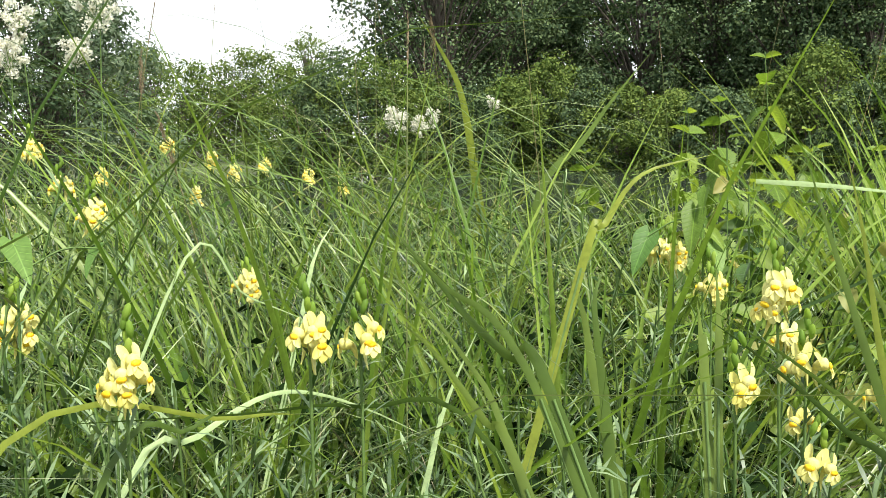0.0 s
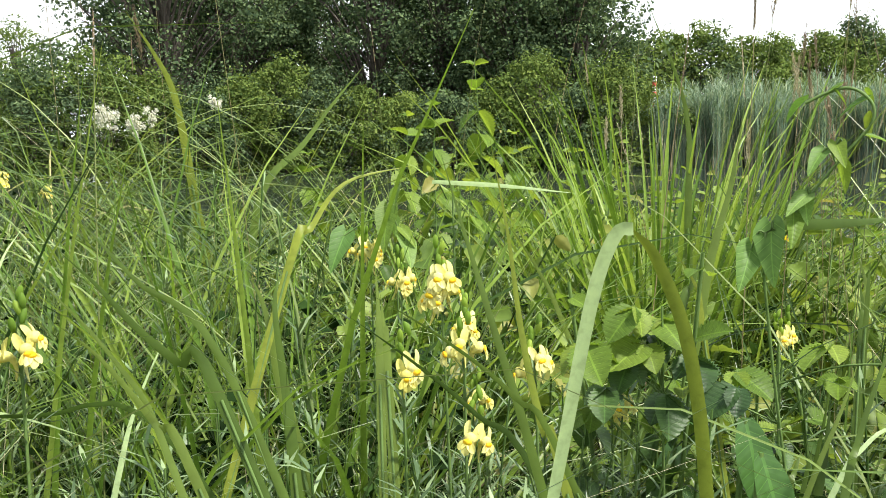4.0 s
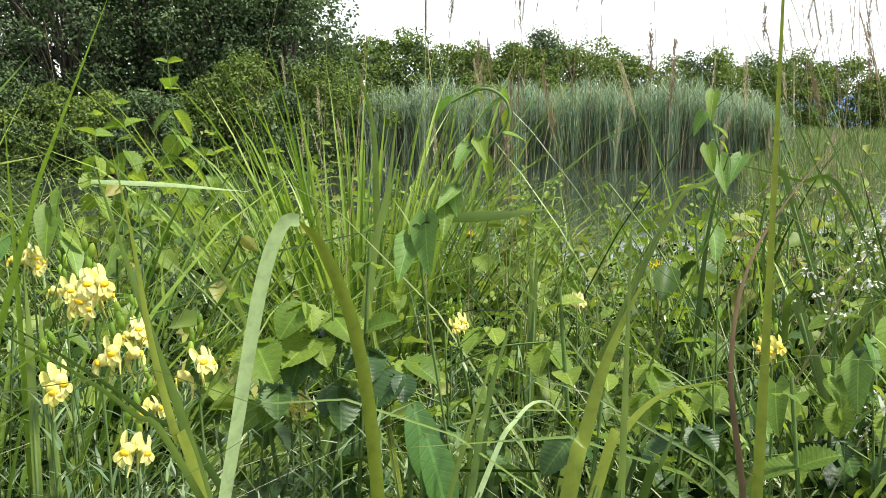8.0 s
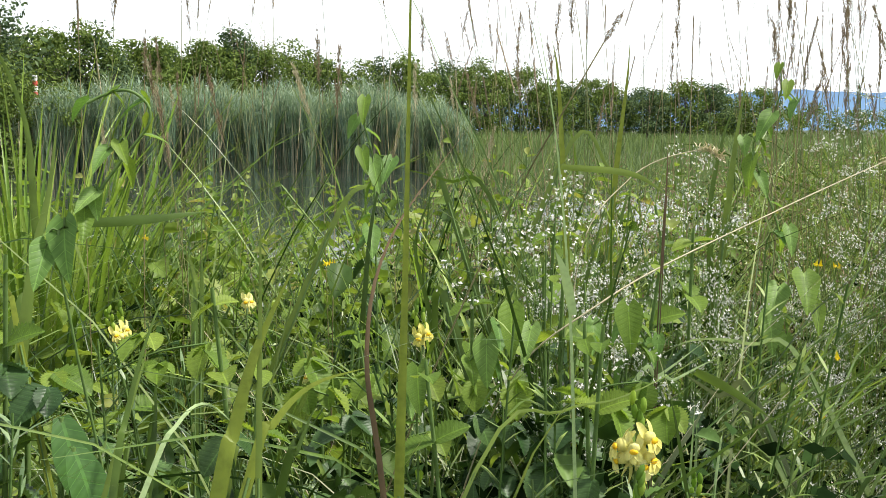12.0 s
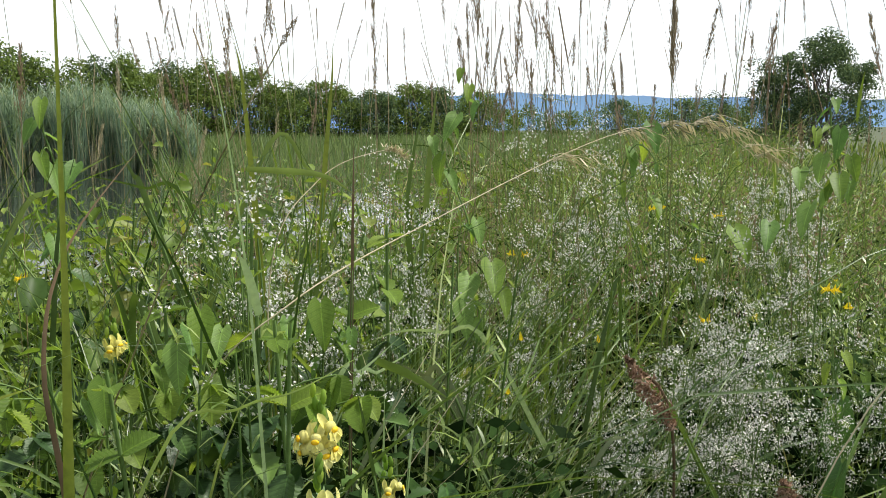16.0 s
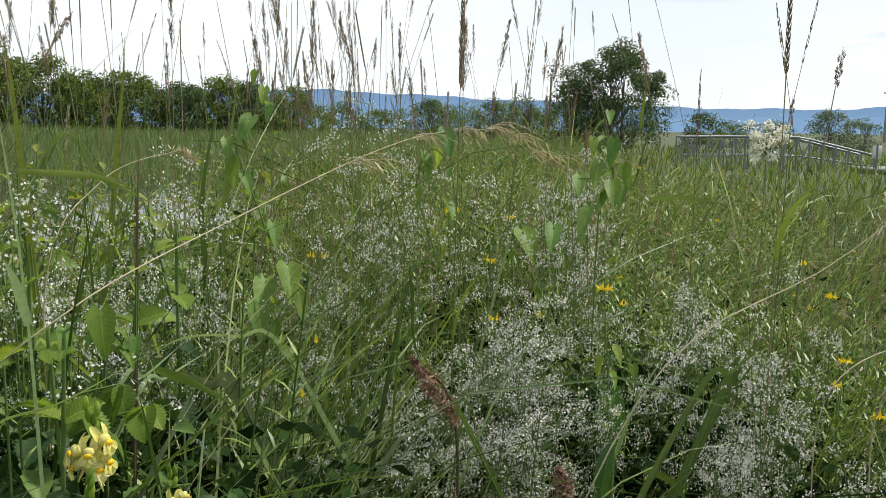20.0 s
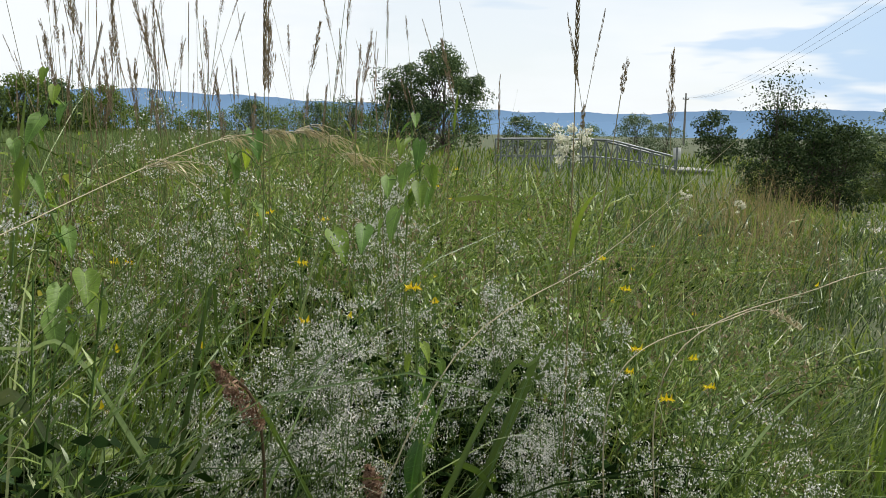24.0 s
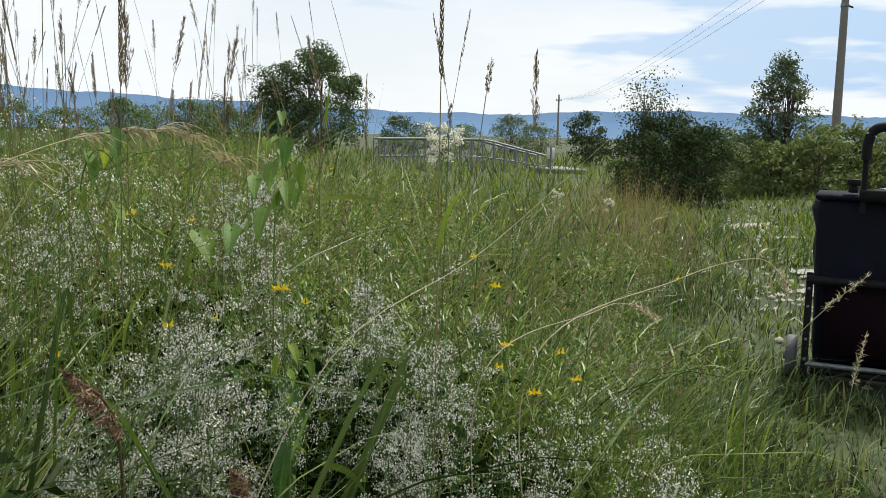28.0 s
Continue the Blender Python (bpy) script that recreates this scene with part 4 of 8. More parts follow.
def shopping_cart():
    """Two-wheeled folding trolley with a dark bag, seen from its handle side."""
    x, y, _ = spot(60.62, 4.0)
    z = float(ground_z(x, y))
    top = thing("shopping_trolley", "dark navy two-wheeled shopping trolley on the track", "trolley", "", (x, y, z), -58)
    W = 0.275
    rows, n = [], 24
    for zz, w, dd in ((0.10, 0.245, 0.13), (0.13, 0.255, 0.15), (0.36, 0.262, 0.17), (0.52, 0.272, 0.175), (0.62, 0.268, 0.17), (0.70, 0.285, 0.165), (0.735, 0.28, 0.16), (0.745, 0.25, 0.14)):
        t = np.arange(n) * 2 * np.pi / n
        c, s = np.cos(t), np.sin(t)
        px, py = np.sign(c) * np.abs(c) ** 0.28 * w, np.sign(s) * np.abs(s) ** 0.28 * dd
        wob = 0.006 * np.sin(5 * t + zz * 30) + 0.004 * np.sin(9 * t - zz * 17)
        rows.append(np.stack([px + wob, py + 0.02 + wob, zz + 0.006 * np.sin(3 * t)], -1))
    rows = [np.array([[0, 0.02, 0.10]] * n)] + rows + [np.array([[0, 0.02, 0.735]] * n)]
    v = np.concatenate(rows)
    k, j = np.arange(len(rows) - 1)[:, None], np.arange(n)[None]
    f = np.stack([k * n + j, k * n + (j + 1) % n, (k + 1) * n + (j + 1) % n, (k + 1) * n + j], -1).reshape(-1, 4)
    bag = part("bag", [(v, f, 0)], CLOTH, top, "creased navy-black nylon bag")
    part("flap", [(*box(-0.275, -0.155, 0.742, 0.275, 0.17, 0.765, 0.008), 0)], CLOTH, bag)
    part("pocket", [(*box(-0.22, -0.168, 0.14, 0.22, -0.148, 0.42, 0.01), 0)], PLUM, bag, "dark plum front panel")
    cord, w = spline([(-0.1, -0.13, 0.775), (-0.04, -0.15, 0.79), (0.03, -0.14, 0.775), (0.1, -0.15, 0.79), (0.2, -0.13, 0.775)], 20)
    part("drawcord", [(*tube(cord, w, 0.006, 6), 0)], STEEL, bag)
    for nm, h in (("toggle", 0.785), ("toggle", 0.812)):
        part(nm, [(*disc((-0.145, -0.11, h), (0, 0, 1), 0.018 + 0.008 * (h > 0.8), 0.025, 12), 0)], BLACK, bag)
    frame_parts = part("frame", [(*rod((-W, -0.17, 0.0), (-W, -0.165, 0.46), 0.013), 0)], BLACK, top)
    part("frame", [(*rod((W, -0.17, 0.0), (W, -0.165, 0.46), 0.013), 0)], BLACK, top)
    part("crossbar", [(*rod((-W - 0.01, -0.19, 0.435), (W + 0.01, -0.19, 0.435), 0.017), 0)], BLACK, frame_parts)
    part("foot_bar", [(*rod((-W, -0.17, 0.10), (W, -0.17, 0.10), 0.011), 0)], STEEL, frame_parts)
    part("shelf", [(*box(-0.25, -0.17, 0.06, 0.25, 0.16, 0.085, 0.005), 0)], BLACK, frame_parts)
    for sx in (-1, 1):
        for hh in (0.12, 0.2, 0.33, 0.40):
            part("rivet", [(*disc((sx * W, -0.186, hh), (0, 1, 0), 0.006, 0.006, 8), 0)], STEEL, frame_parts)
    hp, hw = spline([(-0.11, -0.19, 0.70), (-0.11, -0.19, 0.8), (-0.11, -0.195, 0.955), (-0.097, -0.2, 1.0), (-0.055, -0.2, 1.02), (0.05, -0.2, 1.02), (0.097, -0.2, 1.0), (0.11, -0.195, 0.955), (0.11, -0.19, 0.8), (0.11, -0.19, 0.70)], 60)
    handle = part("handle", [(*tube(hp, hw, 0.011, 8), 0)], BLACK, top)
    gp, gw = spline([(-0.11, -0.195, 0.90), (-0.109, -0.195, 0.96), (-0.094, -0.2, 1.005), (-0.055, -0.2, 1.022), (0.05, -0.2, 1.022), (0.094, -0.2, 1.005), (0.109, -0.195, 0.96), (0.11, -0.195, 0.90)], 40)
    part("grip", [(*tube(gp, gw, 0.019, 10), 0)], BLACK, handle, "black foam grip")
    part("bridge_bar", [(*box(-0.125, -0.215, 0.745, 0.125, -0.175, 0.79, 0.006), 0)], BLACK, handle)
    for sx in (-1, 1):
        wheel = part("wheel", [(*disc((sx * (W + 0.055), 0.02, 0.085), (1, 0, 0), 0.062, 0.03), 0)], BLACK, top)
        part("tyre", [(*disc((sx * (W + 0.055), 0.02, 0.085), (1, 0, 0), 0.085, 0.042), 0)], RUBBER, wheel)
        part("axle_cap", [(*disc((sx * (W + 0.08), 0.02, 0.085), (1, 0, 0), 0.018, 0.012, 10), 0)], STEEL, wheel)


plant_background()
reeds()
footbridge()
poles()
shopping_cart()


# ---------------------------------------------------------------- the sward
HEADS = [-112, -75, -58, -46, -35, -20, -8, 10, 20, 31, 37, 45, 55, 66]
NEAR_H = [0.82, 0.80, 0.72, 0.64, 0.60, 0.62, 0.66, 0.64, 0.66, 0.62, 0.56, 0.46, 0.30, 0.22]
FAR_H = [0.93, 0.91, 0.82, 0.72, 0.64, 0.62, 0.68, 0.76, 0.84, 0.72, 0.58, 0.40, 0.13, 0.10]


def lumps(h, d):
    """Hummocks and hollows of the sward, about half a metre apart: 0 to 1."""
    x, y = d * np.sin(np.radians(h)), d * np.cos(np.radians(h))
    v = np.sin(5.3 * x + 1.5 * y + 0.6) + np.sin(2.1 * x - 6.1 * y + 1.9) + 0.8 * np.sin(8.9 * x + 6.4 * y) + 0.7 * np.sin(3.6 * x + 10.6 * y + 4.0)
    return smooth(v, -1.9, 1.9)


def sward_height(h, d):
    return (0.72 + 0.42 * lumps(h, d)) * plain_height(h, d)


def plain_height(h, d):
    return np.interp(h, HEADS, NEAR_H) * (1 - smooth(d, 1.6, 3.8)) + np.interp(h, HEADS, FAR_H) * smooth(d, 1.6, 3.8)


def bare(b):
    """Worn spots of the track where no grass stands."""
    out = np.zeros(len(b), bool)
    for x, y, r in PATCHES:
        out |= np.hypot(b[:, 0] - x, b[:, 1] - y) < r
    return out


def on_land(h, d):
    """Where meadow plants grow: not in the pond, nor under the ruts and the cart."""
    return ~((d > 7.4) & (h > -84) & (h < 4)) & ~((h > 57.4) & (d > 3.75) & (d < 4.3) & (h < 66)) & ~bare(spot(h, d))


def grass_field(name, n, d0, d1, width, seed, mat, label, tall=(0.55, 1.2), curl=(0.2, 1.7), seg=4, lo=-112, hi=67, clump=0.0, fold=0.0, lean=0.25):
    rng = np.random.default_rng(seed)
    h, d, rise = rng.uniform(lo, hi, n), d0 * (d1 / d0) ** rng.uniform(0, 1, n), np.ones(n)
    if clump:
        k = rng.integers(0, max(1, n // 14), n)
        ch, cd = rng.uniform(lo, hi, n // 14 + 1), d0 * (d1 / d0) ** rng.uniform(0, 1, n // 14 + 1)
        d = np.clip(cd[k] + rng.normal(0, clump, n) * np.sqrt(cd[k]), d0, d1)
        h = ch[k] + np.degrees(rng.normal(0, clump, n) / np.sqrt(cd[k]))
        rise = rng.uniform(0.55, 1.2, n // 14 + 1)[k]
    keep = on_land(h, d)
    keep &= (h < 6) | (h > 45) | (d > 1.5) | (rng.uniform(0, 1, len(h)) < 0.3)
    keep &= rng.uniform(0, 1, len(h)) < 0.3 + 0.85 * lumps(h, d)
    h, d, rise = h[keep], d[keep], rise[keep]
    n = len(h)
    b = spot(h, d)
    b[:, 2] = ground_z(b[:, 0], b[:, 1]) - 0.01
    H = sward_height(h, d)
    c = rng.uniform(*curl, n)
    length = H * rise * rng.uniform(*tall, n) * (1 + 0.22 * c)
    wind = np.where(rng.uniform(0, 1, n) < 0.4, radians(70) + rng.normal(0, 0.6, n), rng.uniform(0, 6.3, n))
    pts, way = lines(b, wind, length, rng.uniform(0, lean, n), c, seg, rng.uniform(1.1, 2.2))
    v, f = ribbon(pts, way, rng.uniform(*width, n) * (0.8 + 0.25 * np.maximum(d - 2, 0)), fold=fold, twist=rng.normal(0, 0.8, n))
    stuff(name, [(v, f, 0)], mat, label, "grass")


def swept_grass():
    """Long fine blades swept over to one side by the wind."""
    rng = np.random.default_rng(416)
    n = 380
    h, d = rng.uniform(-98, -50, n), rng.uniform(1.25, 2.6, n)
    b = spot(h, d)
    b[:, 2] = ground_z(b[:, 0], b[:, 1]) - 0.01
    pts, way = lines(b, radians(-150) + rng.normal(0, 0.35, n), rng.uniform(1.05, 1.6, n), rng.uniform(0.0, 0.12, n), rng.uniform(1.6, 2.8, n), 14, 2.4)
    stuff("swept_grass", [(*ribbon(pts, way, rng.uniform(0.0035, 0.009, n), fold=0.3, twist=rng.normal(0, 0.5, n)), 0)], BROAD, "long grass swept over by the wind", "grass")


def seeding_stems():
    """Thin culms with small open heads standing a hand above the sward."""
    rng = np.random.default_rng(419)
    n = 1000
    h, d = rng.uniform(-14, 50, n), 1.6 * (5.5 / 1.6) ** rng.uniform(0, 1, n)
    b = spot(h, d)
    b[:, 2] = ground_z(b[:, 0], b[:, 1]) - 0.01
    tall = plain_height(h, d) * rng.uniform(1.0, 1.32, n)
    pts, way = lines(b, rng.uniform(0, 6.3, n), tall, rng.uniform(0, 0.15, n), rng.uniform(0.0, 0.55, n), 7, 2.0)
    side = rng.normal(size=(n, 1, 3)) * [1, 1, 0] + 0 * way
    stems = ribbon(pts, way, 0.0011 + 0.0003 * d, unit(side))
    m = 16
    t = rng.uniform(0, 1, (n, m, 1))
    at = pts[:, -1][:, None] * (1 - t) + pts[:, -2][:, None] * t + rng.normal(size=(n, m, 3)) * rng.choice([0.003, 0.012], (n, 1, 1)) * [1, 1, 0.6]
    heads = leaflets(at.reshape(-1, 3), np.repeat(0.008 + 0.0012 * d, m), rng, 0.32, -0.8, flat=1.2)
    stuff("seeding_stems", [(*stems, 0), (*heads, 1)], [STEM, SEED], "fine seeding grass stems over the sward", "grass")


def all_grass():
    seeding_stems()
    swept_grass()
    grass_field("fine_grass", 5000, 0.72, 3.4, (0.0025, 0.0065), 401, GRASS, "dense fine green meadow grass", (0.4, 1.15), (0.3, 2.3), 7, clump=0.03, lean=0.7)
    grass_field("low_thatch", 22000, 0.6, 3.6, (0.006, 0.016), 402, LITTER, "matted brown litter and thatch, colour darkened to stand in for shade", (0.25, 0.78), (0.6, 2.8), 5, lean=0.8)
    grass_field("arching_grass", 1000, 1.1, 2.8, (0.0035, 0.008), 410, BROAD, "long grass arching over before the wind", (0.75, 1.08), (1.6, 2.6), 12, -110, -50, 0.05, 0.3)
    grass_field("bowed_grass", 800, 1.0, 3.2, (0.0035, 0.008), 411, BROAD, "long green grass bowing over", (0.85, 1.25), (0.9, 2.3), 10, -52, 46, 0.05, 0.3)
    grass_field("broad_grass", 4000, 0.85, 4.0, (0.005, 0.0105), 403, BROAD, "broad-bladed green meadow grass in tufts", (0.55, 1.12), (0.3, 2.0), 8, -112, 66, 0.04, 0.3, lean=0.55)
    grass_field("tall_grass", 520, 1.25, 2.6, (0.005, 0.011), 412, BROAD, "tall upright green grass over the sward", (1.15, 1.6), (0.1, 1.0), 9, -30, 14, 0.04, 0.3)
    grass_field("rank_grass", 11000, 2.6, 9.5, (0.006, 0.013), 404, GRASS_FAR, "rank green grass on the pond bank", (0.5, 1.2), (0.2, 1.9), 5, clump=0.06, lean=0.4)
    grass_field("crossing_grass", 1300, 0.95, 2.4, (0.005, 0.012), 413, BROAD, "broad grass blades crossing at all angles", (0.6, 1.2), (0.2, 1.9), 8, -55, 12, 0.05, 0.35, lean=1.0)
    grass_field("bleached_grass", 2200, 0.8, 2.6, (0.0025, 0.006), 414, GREYBLADE, "pale bleached old blades in the sward", (0.45, 0.95), (0.8, 2.6), 8, -112, 38, lean=0.9)
    grass_field("trodden_turf", 14000, 0.3, 6.0, (0.0025, 0.005), 415, GRASS, "short trodden turf on the near side", (0.2, 0.6), (0.3, 1.9), 3, 68, 247, 0.05, lean=0.6)
    grass_field("meadow_grass", 6500, 1.5, 6.5, (0.0022, 0.0045), 417, GRASS_FAR, "bright fine grass on the hummocks", (0.7, 1.2), (0.1, 1.6), 5, 6, 50, 0.03, lean=0.45)
    grass_field("shaded_grass", 700, 0.8, 1.5, (0.004, 0.009), 418, GRASS, "deep green blades arching low in the hollow", (0.7, 1.05), (1.0, 2.6), 9, -6, 30, 0.05, 0.25, lean=0.7)
    grass_field("straw_grass", 1300, 0.8, 4.0, (0.0014, 0.0026), 405, DRY, "pale dry grass stalks among green", (0.7, 1.2), (0.0, 1.2), 6, -112, 50, lean=0.7)
    grass_field("leaning_stems", 2200, 0.8, 3.5, (0.0018, 0.003), 408, BROAD, "thin green stems leaning through the sward", (0.7, 1.15), (0.0, 0.5), 4, -112, 48, lean=0.7)
    grass_field("track_grass", 9000, 1.4, 9.0, (0.0022, 0.0055), 406, GRASS, "short grass along the track verge", (0.5, 1.3), (0.3, 1.9), 5, 36, 67, clump=0.03, lean=0.4)
    grass_field("turf_grass", 20000, 2.2, 16.0, (0.003, 0.006), 409, GRASS, "low turf on the grassy track", (0.25, 0.7), (0.3, 1.9), 3, 44, 67, clump=0.08, lean=0.5)
    rng = np.random.default_rng(407)
    n = 16000
    h, d = rng.uniform(2, 66, n), 9.0 * (60 / 9.0) ** rng.uniform(0, 1, n)
    ok = (h > 4) & ~((h > 50) & (d < 20))
    h, d = h[ok], d[ok]
    b = spot(h, d)
    b[:, 2] = ground_z(b[:, 0], b[:, 1])
    n = len(h)
    pts, way = lines(b, rng.uniform(0, 6.3, n), np.interp(h, [4, 40, 50, 66], [0.55, 0.45, 0.3, 0.2]) * rng.uniform(0.5, 1.3, n), rng.uniform(0, 0.3, n), rng.uniform(0.1, 1.3, n), 3)
    stuff("far_grass", [(*ribbon(pts, way, 0.0009 * d * rng.uniform(0.6, 1.4, n), rng.normal(size=(n, 1, 3)) * [1, 1, 0] + 0 * way), 0)], GRASS_FAR, "long grass of the far meadow", "grass")
    n = 12000
    h, d = rng.uniform(45, 67, n), 7.5 * (48 / 7.5) ** rng.uniform(0, 1, n)
    keep = on_land(h, d)
    h, d = h[keep], d[keep]
    n = len(h)
    b = spot(h, d)
    b[:, 2] = ground_z(b[:, 0], b[:, 1]) - 0.01
    pts, way = lines(b, rng.uniform(0, 6.3, n), rng.uniform(0.05, 0.16, n) * (1 + 0.02 * d), rng.uniform(0, 0.5, n), rng.uniform(0.1, 1.4, n), 3)
    stuff("track_turf", [(*ribbon(pts, way, 0.0011 * d * rng.uniform(0.6, 1.4, n), rng.normal(size=(n, 1, 3)) * [1, 1, 0] + 0 * way), 0)], GRASS_FAR, "short green turf down the farm track", "grass")
    n = 850
    h, d = rng.normal(45.5, 2.6, n), rng.uniform(5.0, 12.0, n)
    b = spot(h, d)
    b[:, 2] = ground_z(b[:, 0], b[:, 1])
    lift = np.interp(h, [42.5, 46, 51], [0.55, 0.68, 0.5]) * rng.uniform(0.5, 1.1, n)
    pts, way = lines(b, rng.uniform(0, 6.3, n), lift, rng.uniform(0, 0.25, n), rng.uniform(0.0, 0.8, n), 4)
    tips = pts[:, -1]
    hz, hf = leaflets(np.repeat(tips, 5, 0) + rng.normal(0, 0.022, (5 * n, 3)), 0.012, rng, 0.4)
    stuff("reddish_grass", [(*ribbon(pts, way, 0.0035, rng.normal(size=(n, 1, 3)) * [1, 1, 0] + 0 * way), 0), (hz, hf, 0)], REDSEED, "reddish-brown seeding grass beside the track", "grass")

    # leafy herbs in mounds, from the near sward to the bank
    for name, mat, m, label in (("vetch_mounds", LEAFLET, 190, "yellow-green leafy mounds of vetch"), ("herb_mounds", SHOOT, 210, "mounds of small green leaves in the sward")):
        mh, md = np.where(rng.uniform(0, 1, m) < 0.5, rng.uniform(-58, 50, m), rng.uniform(3, 48, m)), 1.5 * (6.0 / 1.5) ** rng.uniform(0, 1, m)
        high = lumps(mh, md) > 0.5
        mh, md = mh[high], md[high]
        m = len(mh)
        top = sward_height(mh, md) * rng.uniform(0.75, 1.05, m)
        each = 260
        c = spot(np.repeat(mh, each), np.repeat(md, each)) + rng.normal(0, 1, (m * each, 3)) * (0.045 + 0.022 * np.repeat(md, each)[:, None]) * [1, 1, 0]
        c[:, 2] = np.repeat(top, each) * (1 - 0.45 * rng.uniform(0, 1, m * each) ** 2)
        stuff(name, [(*leaflets(c, 0.008 + 0.0022 * np.repeat(md, each), rng, 0.36, 0.0, 0.3, 1.0), 0)], mat, label, "foliage")
    # low leaves packed in pockets; their dark colour paints shade into the gaps
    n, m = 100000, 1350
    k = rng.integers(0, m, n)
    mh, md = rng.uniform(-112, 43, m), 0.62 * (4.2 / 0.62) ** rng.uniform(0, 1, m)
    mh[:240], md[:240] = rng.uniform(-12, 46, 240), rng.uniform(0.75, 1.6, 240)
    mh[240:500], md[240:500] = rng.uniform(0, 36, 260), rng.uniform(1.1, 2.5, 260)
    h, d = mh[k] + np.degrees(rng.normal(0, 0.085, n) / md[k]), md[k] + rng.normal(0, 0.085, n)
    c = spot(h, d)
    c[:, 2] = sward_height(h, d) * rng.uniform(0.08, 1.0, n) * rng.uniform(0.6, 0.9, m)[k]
    stuff("herb_layer", [(*leaflets(c, 0.030 + 0 * d, rng, 0.5, 0.1, 0.3, 0.45), 0)], HERB, "leafy herb layer under the grass, shade put into its colour", "foliage")


all_grass()


# ---------------------------------------------------------------- single plants
SWAY = []


def rooted(points):
    """Carries a blade's lower end on to the ground under it."""
    p = [np.array(q, float) for q in points]
    away = (p[0] - p[1]) * [1, 1, 0]
    run, rise = float(np.linalg.norm(away)), float(p[1][2] - p[0][2])
    reach = min(0.22, 0.6 * run * p[0][2] / max(rise, 0.05))
    away = away * reach / max(1e-6, run)
    foot, mid = p[0] + away, p[0] + away * 0.72
    foot[2], mid[2] = 0.0, p[0][2] * 0.5
    return [foot, mid] + p


def broad_blade(points, width, mat, root=True):
    """One long grass blade through the given places, with a keel."""
    pts = rooted(points) if root else [np.array(q, float) for q in points]
    at = pts[0].copy()
    p, w = spline([q - at for q in pts], 26)
    side = np.cross(w, unit(np.append((at + p[0, -1])[:2], 0.0)))
    v, f = ribbon(p, w, width * 0.62, unit(side), 0.16, 2.0, 0.35, 0.7)
    label = {"dry_straw": "thin dry straw-coloured grass stem", "withered_leaf": "withered brown grass leaf", "yellowing_blade": "yellowing broad grass blade",
             "pale_blade_underside": "pale grass blade showing its underside"}.get(mat.name, "long green grass blade rising from the sward")
    ob = thing("grass_shoot", label, "grass", "single grass shoots", at)
    part("blade", [(v, f, 0)], mat, ob)
    if root:
        q, qw = spline([(0, 0, 0), *(s - at for s in pts[1:3])], 8)
        part("sheath", [(*tube(q, qw, width * 0.16 * np.linspace(1.1, 0.5, 8)[None], 6), 0)], BEDSTEM, ob)
        SWAY.append((ob, at, 1.0))
    return ob


